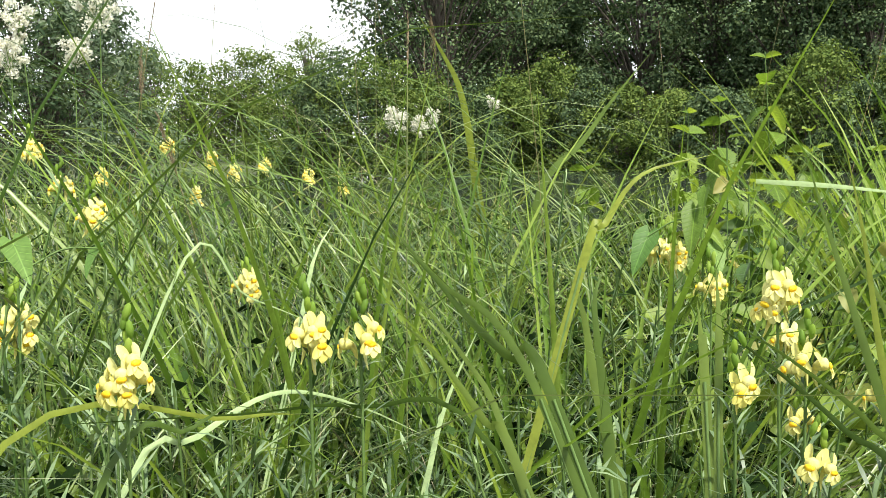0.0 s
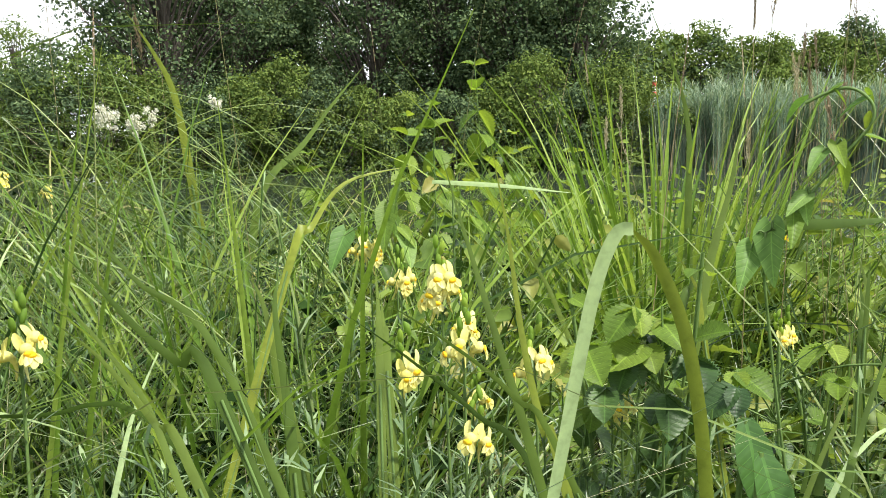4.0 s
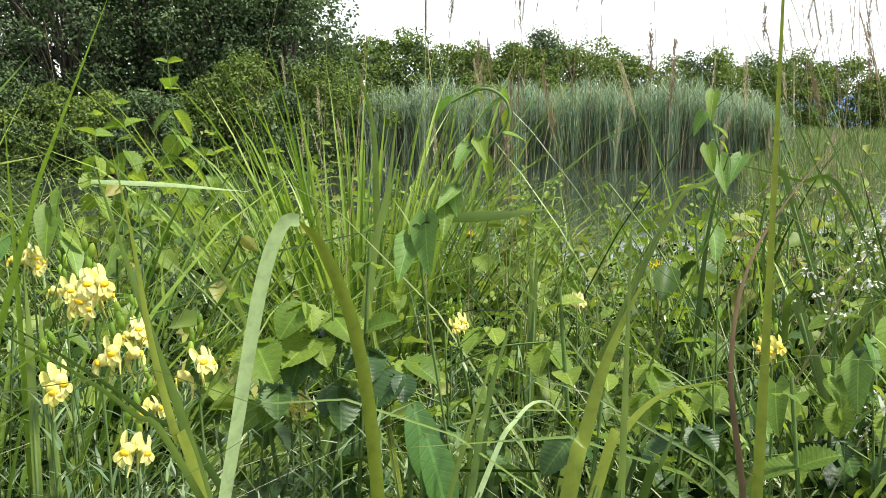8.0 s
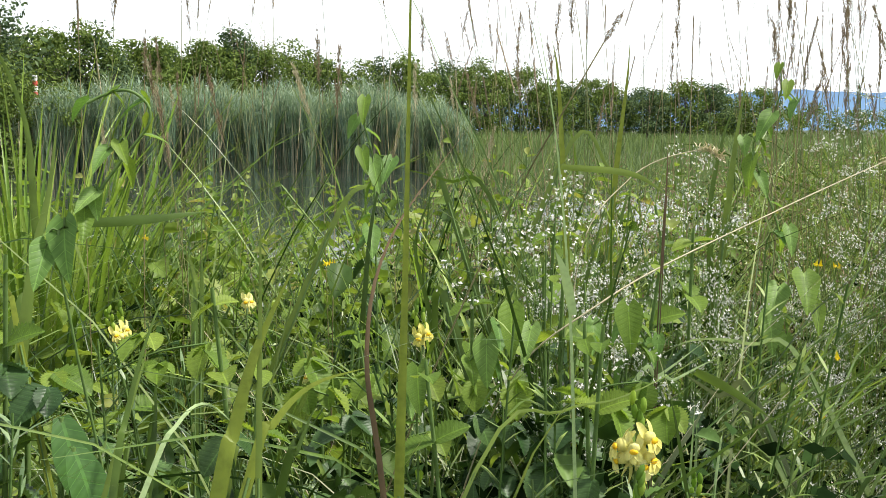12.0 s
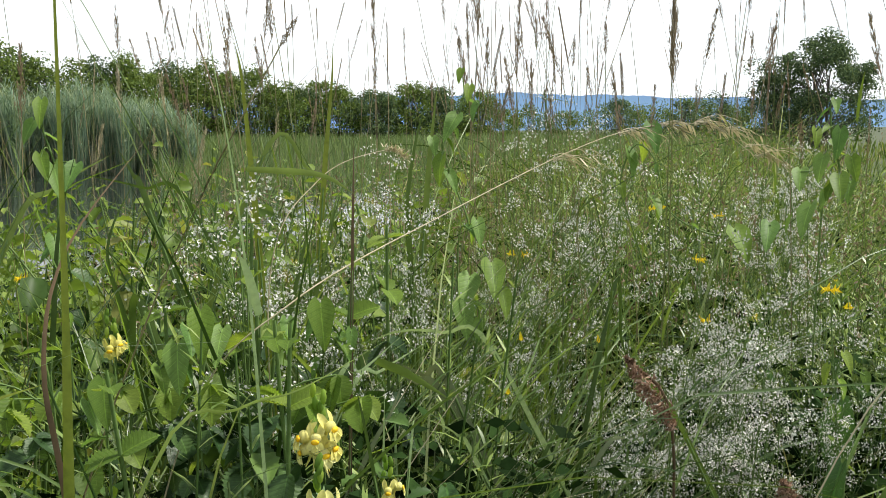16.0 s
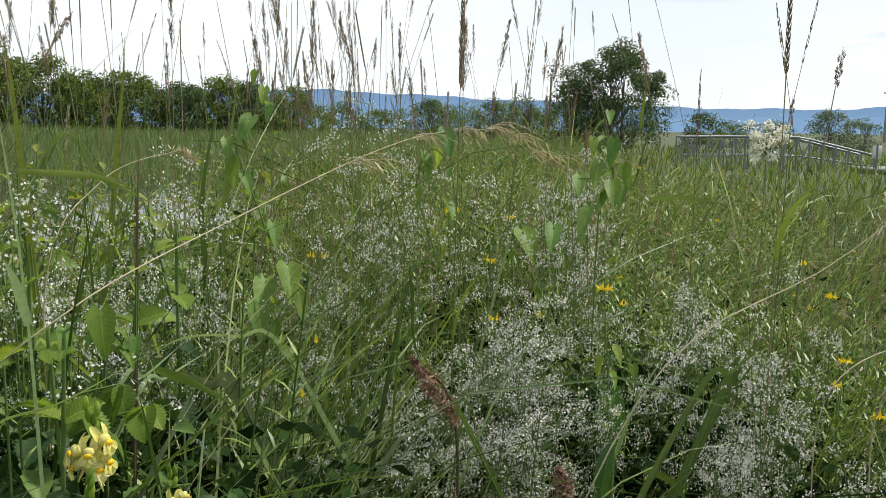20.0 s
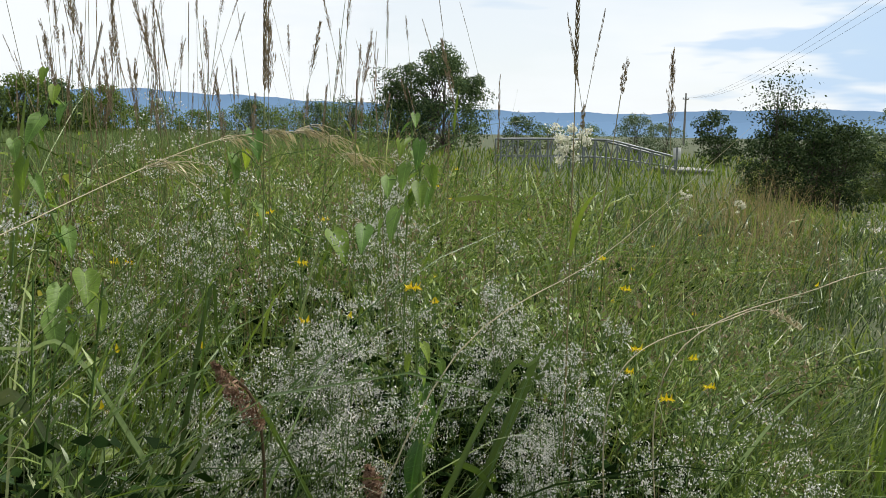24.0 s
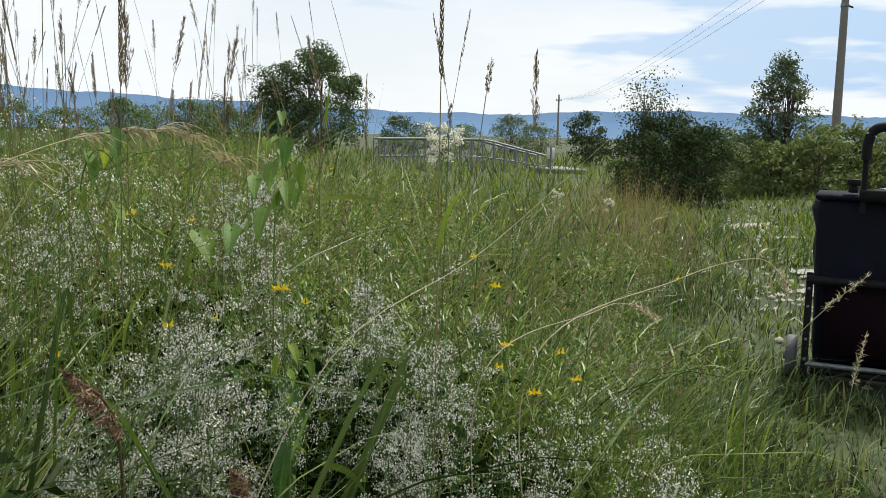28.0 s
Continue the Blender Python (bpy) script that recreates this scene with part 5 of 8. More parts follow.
def reaching_blades():
    broad_blade([(-0.641, 0.322, 0.724), (-0.705, 0.303, 0.809), (-0.804, 0.262, 0.880)], 0.011, BROAD_ONE, True)
    broad_blade([(-0.671, 0.371, 0.777), (-0.748, 0.330, 0.852), (-0.811, 0.306, 0.901)], 0.013, BROAD_ONE, True)
    broad_blade([(-0.731, 0.088, 0.739), (-0.746, 0.147, 0.764), (-0.740, 0.189, 0.788)], 0.01, BROAD_ONE, True)
    broad_blade([(-0.708, 0.346, 0.729), (-0.743, 0.257, 0.765), (-0.763, 0.173, 0.766), (-0.768, 0.013, 0.778)], 0.008, BROAD_ONE, True)
    broad_blade([(-0.749, 0.025, 0.757), (-0.762, 0.180, 0.760), (-0.752, 0.226, 0.759)], 0.01, YELLOWED, True)
    broad_blade([(-0.495, 0.510, 0.718), (-0.530, 0.502, 0.820), (-0.558, 0.501, 0.885), (-0.583, 0.501, 0.942)], 0.0125, BROAD_ONE, True)
    broad_blade([(-0.442, 0.466, 0.748), (-0.473, 0.446, 0.801), (-0.505, 0.418, 0.835), (-0.536, 0.388, 0.861)], 0.008, BROAD_ONE, True)
    broad_blade([(-0.194, 0.704, 0.693), (-0.194, 0.725, 0.866), (-0.193, 0.746, 1.156)], 0.016, YELLOWED, True)
    broad_blade([(-0.207, 0.721, 0.684), (-0.224, 0.737, 0.792), (-0.218, 0.781, 0.870), (-0.172, 0.853, 0.954)], 0.009, BROWN, True)
    broad_blade([(-0.436, 0.751, 0.651), (-0.420, 0.783, 0.706), (-0.406, 0.813, 0.717), (-0.375, 0.827, 0.683)], 0.009, PALE, True)
    broad_blade([(-0.454, 0.740, 0.646), (-0.439, 0.772, 0.733), (-0.438, 0.796, 0.772)], 0.01, BROAD_ONE, True)
    broad_blade([(-0.815, 0.673, 0.906), (-0.793, 0.749, 0.899), (-0.760, 0.828, 0.888)], 0.009, PALE, False)
    broad_blade([(-0.586, 0.929, 0.858), (-0.542, 0.979, 0.859), (-0.506, 1.031, 0.863)], 0.02, BROAD_ONE, False)
    broad_blade([(-0.142, 0.703, 0.719), (-0.088, 0.757, 0.750), (-0.044, 0.803, 0.752), (0.035, 0.887, 0.777)], 0.0055, BROAD_ONE, True)
    broad_blade([(0.013, 0.847, 0.761), (0.041, 0.857, 0.745), (0.076, 0.866, 0.720)], 0.014, BROAD_ONE, False)
    broad_blade([(-0.079, 0.859, 0.642), (-0.088, 0.878, 0.806), (-0.103, 0.896, 0.945), (-0.129, 0.932, 1.077)], 0.006, PALE, True)
    broad_blade([(-0.086, 0.868, 0.798), (-0.094, 0.867, 0.833), (-0.103, 0.871, 0.853)], 0.015, PALE, False)
    broad_blade([(-0.111, 0.996, 0.917), (-0.046, 1.054, 0.908), (-0.009, 1.066, 0.886)], 0.012, BROAD_ONE, False)
    broad_blade([(-0.009, 1.056, 0.806), (-0.006, 1.077, 0.895), (-0.005, 1.107, 0.948)], 0.007, BROWN, True)
    broad_blade([(0.019, 0.957, 0.607), (0.023, 0.977, 0.699)], 0.008, PALE, True)
    broad_blade([(0.044, 0.957, 0.624), (0.051, 0.977, 0.671)], 0.008, PALE, True)
    broad_blade([(0.501, 0.917, 0.702), (0.732, 0.927, 0.826), (0.970, 0.901, 1.007)], 0.0035, DRY, True)
    broad_blade([(0.568, 0.938, 0.671), (0.612, 0.936, 0.699), (0.664, 0.939, 0.740)], 0.014, BROAD_ONE, True)
    broad_blade([(0.339, 1.031, 0.618), (0.301, 1.061, 0.679), (0.278, 1.096, 0.756)], 0.012, BROAD_ONE, True)
    broad_blade([(0.551, 1.004, 0.566), (0.586, 0.997, 0.547), (0.608, 0.985, 0.510)], 0.016, BROAD_ONE, False)
    broad_blade([(0.616, 1.135, 0.874), (0.653, 1.116, 0.877), (0.719, 1.100, 0.866)], 0.012, BROAD_ONE, False)
    broad_blade([(-0.366, 0.626, 0.707), (-0.368, 0.649, 0.755), (-0.365, 0.674, 0.805), (-0.366, 0.719, 0.851)], 0.01, BROAD_ONE, True)
    broad_blade([(-0.281, 0.695, 0.690), (-0.269, 0.700, 0.723), (-0.261, 0.714, 0.751)], 0.014, BROAD_ONE, True)
    broad_blade([(0.013, 0.824, 0.670), (-0.002, 0.845, 0.746)], 0.01, BROAD_ONE, True)
    broad_blade([(-0.274, 0.641, 0.725), (-0.280, 0.661, 0.825), (-0.286, 0.680, 0.921)], 0.01, BROAD_ONE, True)

    broad_blade([(-0.801, 0.089, 0.707), (-0.817, 0.143, 0.736), (-0.830, 0.197, 0.758), (-0.841, 0.240, 0.754), (-0.847, 0.293, 0.730), (-0.848, 0.349, 0.696)], 0.0092, PALE)
    broad_blade([(-0.947, 0.147, 0.845), (-0.959, 0.210, 0.817), (-0.964, 0.283, 0.781)], 0.0057, PALE)
    broad_blade([(-0.706, 0.530, 0.746), (-0.723, 0.542, 0.806), (-0.740, 0.552, 0.845)], 0.0146, BROAD_ONE)
    broad_blade([(-1.123, 0.309, 0.758), (-1.137, 0.332, 0.825), (-1.151, 0.358, 0.858)], 0.0112, PALE)
    broad_blade([(-0.897, 0.361, 0.627), (-0.907, 0.390, 0.707), (-0.911, 0.429, 0.778)], 0.0122, PALE)
    broad_blade([(-0.820, 0.506, 0.667), (-0.844, 0.503, 0.727), (-0.867, 0.504, 0.787), (-0.891, 0.501, 0.823)], 0.0233, BROAD_ONE)
    broad_blade([(-0.667, 0.366, 0.775), (-0.696, 0.349, 0.798), (-0.724, 0.331, 0.822), (-0.751, 0.313, 0.853), (-0.776, 0.297, 0.876)], 0.0151, BROAD_ONE)
    broad_blade([(-0.638, 0.331, 0.730), (-0.665, 0.316, 0.768), (-0.694, 0.292, 0.812), (-0.720, 0.274, 0.833)], 0.0130, BROAD_ONE)
    broad_blade([(-0.757, 0.569, 0.740), (-0.775, 0.579, 0.773), (-0.793, 0.589, 0.803)], 0.0179, BROAD_ONE)
    broad_blade([(-0.691, 0.944, 0.717), (-0.690, 0.969, 0.812), (-0.686, 0.996, 0.888), (-0.685, 1.020, 0.985)], 0.0249, BROAD_ONE)
    broad_blade([(-0.375, 0.924, 0.602), (-0.365, 0.949, 0.641), (-0.356, 0.973, 0.665)], 0.0190, BROAD_ONE)
    broad_blade([(-0.540, 0.921, 0.567), (-0.536, 0.947, 0.667), (-0.539, 0.968, 0.725)], 0.0103, BROAD_ONE)
    broad_blade([(-0.524, 0.850, 0.589), (-0.526, 0.872, 0.630), (-0.530, 0.893, 0.649)], 0.0173, BROAD_ONE)
    broad_blade([(-0.451, 0.946, 0.577), (-0.448, 0.969, 0.626), (-0.446, 0.992, 0.669)], 0.0128, BROAD_ONE)
    broad_blade([(-0.716, 0.959, 0.726), (-0.713, 0.986, 0.770), (-0.711, 1.013, 0.809)], 0.0235, BROAD_ONE)
    broad_blade([(-0.593, 1.154, 0.695), (-0.601, 1.173, 0.737), (-0.616, 1.188, 0.779)], 0.0175, BROAD_ONE)
    broad_blade([(-0.262, 1.466, 0.838), (-0.338, 1.473, 0.874), (-0.434, 1.471, 0.898)], 0.0151, BROAD_ONE)
    broad_blade([(-0.371, 0.909, 0.599), (-0.363, 0.935, 0.637), (-0.360, 0.957, 0.663)], 0.0175, BROAD_ONE)
    broad_blade([(-0.030, 1.103, 0.651), (0.009, 1.122, 0.678), (0.063, 1.139, 0.707)], 0.0119, PALE)
    broad_blade([(0.095, 1.136, 0.643), (0.060, 1.160, 0.659), (0.026, 1.182, 0.671)], 0.0207, GREYBLADE)
    broad_blade([(-0.487, 0.774, 0.638), (-0.492, 0.796, 0.666), (-0.498, 0.816, 0.679)], 0.0163, BROAD_ONE)
    broad_blade([(0.027, 1.102, 0.572), (0.027, 1.122, 0.636)], 0.0100, PALE)
    broad_blade([(-0.605, 1.173, 0.711), (-0.613, 1.191, 0.760), (-0.634, 1.202, 0.803)], 0.0195, BROAD_ONE)
    broad_blade([(-0.096, 1.421, 0.684), (-0.078, 1.442, 0.748), (-0.061, 1.462, 0.846)], 0.0198, BROAD_ONE)
    broad_blade([(0.083, 1.469, 0.815), (0.095, 1.488, 0.936), (0.109, 1.507, 1.033)], 0.0219, BROAD_ONE)
    broad_blade([(-0.260, 1.160, 0.747), (-0.280, 1.175, 0.692), (-0.298, 1.190, 0.662)], 0.0223, BROAD_ONE)
    broad_blade([(-0.345, 1.551, 0.836), (-0.370, 1.565, 0.887), (-0.396, 1.578, 0.930)], 0.0213, BROAD_ONE)
    broad_blade([(-0.127, 1.340, 0.642), (-0.103, 1.363, 0.763), (-0.079, 1.386, 0.862)], 0.0178, BROAD_ONE)
    broad_blade([(0.662, 1.032, 0.625), (0.692, 1.035, 0.650), (0.728, 1.034, 0.704)], 0.0205, BROAD_ONE)
    broad_blade([(0.689, 1.064, 0.629), (0.722, 1.068, 0.671), (0.752, 1.072, 0.706)], 0.0166, BROAD_ONE)
    broad_blade([(0.599, 1.036, 0.509), (0.627, 1.043, 0.515), (0.591, 1.085, 0.535)], 0.0156, BROAD_ONE)
    broad_blade([(1.150, 1.117, 0.442), (1.207, 1.086, 0.530), (1.268, 1.046, 0.591)], 0.0137, PALE)
    broad_blade([(1.442, 1.084, 0.366), (1.465, 1.086, 0.492), (1.497, 1.077, 0.555)], 0.0173, BROAD_ONE)

    broad_blade([(-1.799, 0.964, 0.692), (-1.798, 1.010, 0.851), (-1.778, 1.088, 0.930), (-1.760, 1.156, 1.018), (-1.732, 1.234, 1.113)], 0.0347, BROAD_ONE)
    broad_blade([(-2.116, 0.995, 0.841), (-2.146, 0.976, 1.047), (-2.180, 0.945, 1.149), (-2.219, 0.900, 1.244)], 0.0380, YELLOWED)
    broad_blade([(-0.459, 0.484, 0.740), (-0.483, 0.488, 0.772), (-0.506, 0.493, 0.825), (-0.526, 0.500, 0.888), (-0.548, 0.505, 0.949)], 0.0116, YELLOWED)
    broad_blade([(-0.529, 0.556, 0.698), (-0.577, 0.532, 0.754), (-0.624, 0.505, 0.794), (-0.663, 0.481, 0.823)], 0.0101, BROAD_ONE)
    broad_blade([(-0.752, 0.467, 0.672), (-0.771, 0.472, 0.736), (-0.792, 0.476, 0.808), (-0.806, 0.493, 0.837)], 0.0198, BROAD_ONE)
    broad_blade([(-0.842, 0.509, 0.831), (-0.849, 0.539, 0.868), (-0.848, 0.580, 0.912), (-0.828, 0.648, 0.928)], 0.0155, YELLOWED)
    broad_blade([(-0.784, 0.838, 0.721), (-0.823, 0.827, 0.797), (-0.867, 0.809, 0.861)], 0.0132, BROAD_ONE)
    broad_blade([(-0.612, 0.852, 0.748), (-0.631, 0.864, 0.797), (-0.664, 0.864, 0.837)], 0.0128, YELLOWED)
    broad_blade([(-1.207, 1.656, 0.752), (-1.227, 1.666, 0.991), (-1.304, 1.632, 1.216)], 0.0328, BROAD_ONE)
    broad_blade([(-0.309, 0.701, 0.701), (-0.301, 0.725, 0.733), (-0.280, 0.753, 0.758), (-0.240, 0.785, 0.768)], 0.0151, YELLOWED)
    broad_blade([(-0.500, 0.865, 0.603), (-0.503, 0.886, 0.659), (-0.510, 0.905, 0.706)], 0.0190, BROAD_ONE)
    broad_blade([(-0.588, 1.157, 0.717), (-0.594, 1.176, 0.794)], 0.0187, BROAD_ONE)
    broad_blade([(-0.514, 0.857, 0.602), (-0.515, 0.879, 0.659)], 0.0155, BROAD_ONE)
    broad_blade([(-0.294, 0.624, 0.711), (-0.288, 0.639, 0.756), (-0.281, 0.653, 0.798), (-0.273, 0.668, 0.829), (-0.258, 0.686, 0.869)], 0.0197, YELLOWED)
    broad_blade([(-0.044, 1.082, 0.670), (-0.012, 1.095, 0.688), (0.033, 1.107, 0.724)], 0.0122, PALE)
    broad_blade([(0.096, 1.136, 0.630), (0.054, 1.147, 0.658), (0.013, 1.156, 0.682)], 0.0213, GREYBLADE)
    broad_blade([(0.151, 1.183, 0.678), (0.087, 1.197, 0.703), (0.025, 1.207, 0.702), (-0.019, 1.214, 0.676)], 0.0112, PALE)
    broad_blade([(0.245, 1.069, 0.573), (0.285, 1.071, 0.609), (0.325, 1.071, 0.622)], 0.0122, GREYBLADE)
    broad_blade([(-0.012, 1.035, 0.593), (0.021, 1.046, 0.651), (0.038, 1.057, 0.694)], 0.0116, GREYBLADE)
    broad_blade([(0.119, 1.035, 0.583), (0.092, 1.046, 0.625), (0.048, 1.057, 0.645)], 0.0116, PALE)
    broad_blade([(0.659, 1.007, 0.656), (0.681, 1.004, 0.683), (0.704, 1.000, 0.722)], 0.0179, BROAD_ONE)
    broad_blade([(0.298, 1.160, 0.758), (0.310, 1.167, 0.699), (0.323, 1.175, 0.660)], 0.0112, BROAD_ONE)
    broad_blade([(-0.122, 1.102, 0.837), (-0.130, 1.111, 0.943), (-0.137, 1.120, 1.017), (-0.145, 1.129, 1.053)], 0.0132, YELLOWED)
    broad_blade([(-0.080, 1.559, 0.864), (-0.071, 1.569, 0.963), (-0.064, 1.580, 1.035), (-0.061, 1.590, 1.098)], 0.0162, YELLOWED)
    broad_blade([(0.060, 1.411, 0.747), (0.057, 1.421, 0.846), (0.071, 1.431, 0.936), (0.088, 1.440, 0.993)], 0.0172, BROAD_ONE)
    broad_blade([(-0.136, 1.302, 0.922), (-0.078, 1.318, 0.902), (-0.034, 1.331, 0.878)], 0.0134, BROAD_ONE)
    broad_blade([(-0.366, 1.142, 0.716), (-0.356, 1.156, 0.847), (-0.337, 1.174, 0.938)], 0.0145, BROAD_ONE)
    broad_blade([(-0.475, 1.314, 0.817), (-0.421, 1.346, 0.882), (-0.351, 1.379, 0.927)], 0.0185, BROAD_ONE)
    broad_blade([(-0.309, 1.266, 0.686), (-0.333, 1.269, 0.805), (-0.297, 1.290, 0.899)], 0.0146, BROAD_ONE)


def bent_blade():
    """A blade folded over at its top: green face rising, pale underside hanging."""
    at = np.array([-0.374, 0.529, 0.0])
    ob = thing("folded_grass_blade", "long grass blade folded over at the top", "grass", "single grass shoots", at)
    up, w = spline([(0, 0, 0), (0.012, 0.006, 0.40), (0.0, 0.0, 0.72), (-0.008, -0.006, 0.83), (-0.022, -0.016, 0.885), (-0.032, -0.026, 0.905)], 24)
    side = unit(np.cross(w, unit(np.append((at + up[0, -1])[:2], 0.0))))
    part("rising_half", [(*ribbon(up, w, 0.0076, side, 0.25, 9.0, 0.3, 0.8), 0)], YELLOWED, ob, "yellow-green rising half of the blade")
    dn, w = spline([(-0.031, -0.026, 0.905), (-0.038, -0.032, 0.902), (-0.047, -0.04, 0.87), (-0.06, -0.05, 0.79), (-0.075, -0.062, 0.69), (-0.085, -0.07, 0.6)], 20)
    side = unit(np.cross(w, unit(np.append((at + dn[0, -1])[:2], 0.0))))
    part("hanging_half", [(*ribbon(dn, w, 0.0076, side, -0.2, 6.0, 0.2, 0.9), 0)], PALE, ob, "pale hanging underside of the blade")
    return ob


# --- toadflax
def toadflax_flower_mesh():
    """Two upright lobes, a lower lip pressed against a swollen throat, and a spur."""
    pieces = []
    lv, lf = leaf_shape("petal", 7)
    for sx in (-1, 1):
        pieces.append((aimed(lv * [0.62, 1, 0.9], (sx * 0.30, 0.10, 1.0), (sx * 0.3, -1, 0.1), (sx * 0.0028, -0.003, 0.0015), 0.0155), lf, 0))
        pieces.append((aimed(lv * [0.85, 1, 1.3], (sx * 0.72, -0.45, -0.75), (0, -1, 0.5), (sx * 0.0015, -0.0095, -0.001), 0.0100), lf, 0))
    pieces.append((aimed(lv * [0.95, 1, 1.3], (0, -0.4, -1.0), (0, -1, 0.4), (0, -0.0098, -0.0015), 0.0112), lf, 0))
    p, w = spline([(0, -0.0105, 0.002), (0, -0.0085, 0.002), (0, -0.003, 0.001), (0, 0.002, -0.003), (0, 0.003, -0.013), (0, 0.000, -0.024)], 11)
    pieces.append((*tube(p, w, np.array([[0.0004, 0.0040, 0.0056, 0.0060, 0.0056, 0.0046, 0.0033, 0.0022, 0.0016, 0.0011, 0.0005]]), 8), 0))
    return mesh_of("flower", pieces, [PETAL])


def knob_mesh(name, r, mat, squash=(1, 1, 1)):
    t, u = np.linspace(0, np.pi, 5), np.arange(7) * 2 * np.pi / 7
    v = np.stack([np.sin(t)[:, None] * np.cos(u), np.sin(t)[:, None] * np.sin(u), np.cos(t)[:, None] + 0 * u], -1).reshape(-1, 3) * r * np.array(squash)
    k, j = np.arange(4)[:, None], np.arange(7)[None]
    return mesh_of(name, [(v, np.stack([k * 7 + j, k * 7 + (j + 1) % 7, (k + 1) * 7 + (j + 1) % 7, (k + 1) * 7 + j], -1).reshape(-1, 4), 0)], [mat])


FLOWER, LIP = toadflax_flower_mesh(), knob_mesh("palate", 0.0035, PALATE, (1.35, 0.5, 0.85))
BUD = knob_mesh("bud", 0.0032, YOUNG, (0.8, 0.8, 2.0))


def narrow_shoot(rng, n, length, spread=0.03):
    """Centre line plus many narrow leaves set all round it; returns ribbons."""
    p, w = lines([(0, 0, 0)], rng.uniform(0, 6.3), length, rng.uniform(0, 0.08), rng.uniform(-0.1, 0.15), 10)
    u = 1 - 0.85 * rng.uniform(0.03, 1.0, n) ** 1.4
    at = np.stack([np.interp(u * 10, np.arange(11), p[0, :, k]) for k in range(3)], -1)
    lp, lw = lines(at, np.arange(n) * 2.4, spread * rng.uniform(0.7, 1.3, n) * (1.1 - 0.6 * u), rng.uniform(0.6, 1.0, n), rng.uniform(0.0, 0.8, n), 2)
    return p, w, (lp, lw)


def toadflax(top, count, seed, label="yellow toadflax in flower above narrow leaves", scale=1.0):
    rng = np.random.default_rng(seed)
    x, y, z = top
    base = np.array([x + rng.uniform(-0.02, 0.02), y + rng.uniform(-0.02, 0.02), 0.0])
    ob = thing("toadflax", label, "wildflower", "toadflax plants", base)
    h = z
    p, w, (lp, lw) = narrow_shoot(rng, 60, h, 0.045)
    dx = np.array([x, y]) - base[:2] - p[0, -1, :2]
    for arr in (p, lp):
        arr[..., :2] += dx * (arr[..., 2:3] / h) ** 1.5
    part("stem", [(*tube(p, w, 0.0016 * np.linspace(1.2, 0.7, 11)[None], 5), 0)], BEDSTEM, ob)
    part("foliage", [(*ribbon(lp, lw, 0.0032), 0)], FINE, ob, "narrow grey-green leaves")
    eye = math.atan2(-x, -y)
    for k in range(count):
        s = k / max(count, 1)
        a = eye + (k % 3 - 1) * 1.1 + rng.uniform(-0.6, 0.6)
        zz = h - 0.008 - 0.0095 * (k // 2) * scale + rng.uniform(-0.004, 0.004)
        c = p[0, -1].copy()
        m = Matrix.Translation((c[0] + 0.007 * math.sin(a), c[1] + 0.007 * math.cos(a), zz)) @ pose(0, 0, 0, rng.uniform(-15, 12), rng.uniform(-12, 12), math.degrees(math.pi - a)) @ Matrix.Scale(scale * rng.uniform(0.85, 1.1), 4)
        fl = part("flower", FLOWER, None, ob)
        fl.matrix_basis = m
        lip = part("palate", LIP, None, fl, "orange palate")
        lip.matrix_basis = Matrix.Translation((0, -0.0112, -0.0004))
    for k in range(5):
        b = part("bud", BUD, None, ob)
        a = rng.uniform(0, 6.3)
        b.matrix_basis = pose(p[0, -1, 0] + 0.004 * math.sin(a), p[0, -1, 1] + 0.004 * math.cos(a), h + 0.004 + 0.005 * k, rng.uniform(-20, 20), rng.uniform(-20, 20), 0)
    return ob


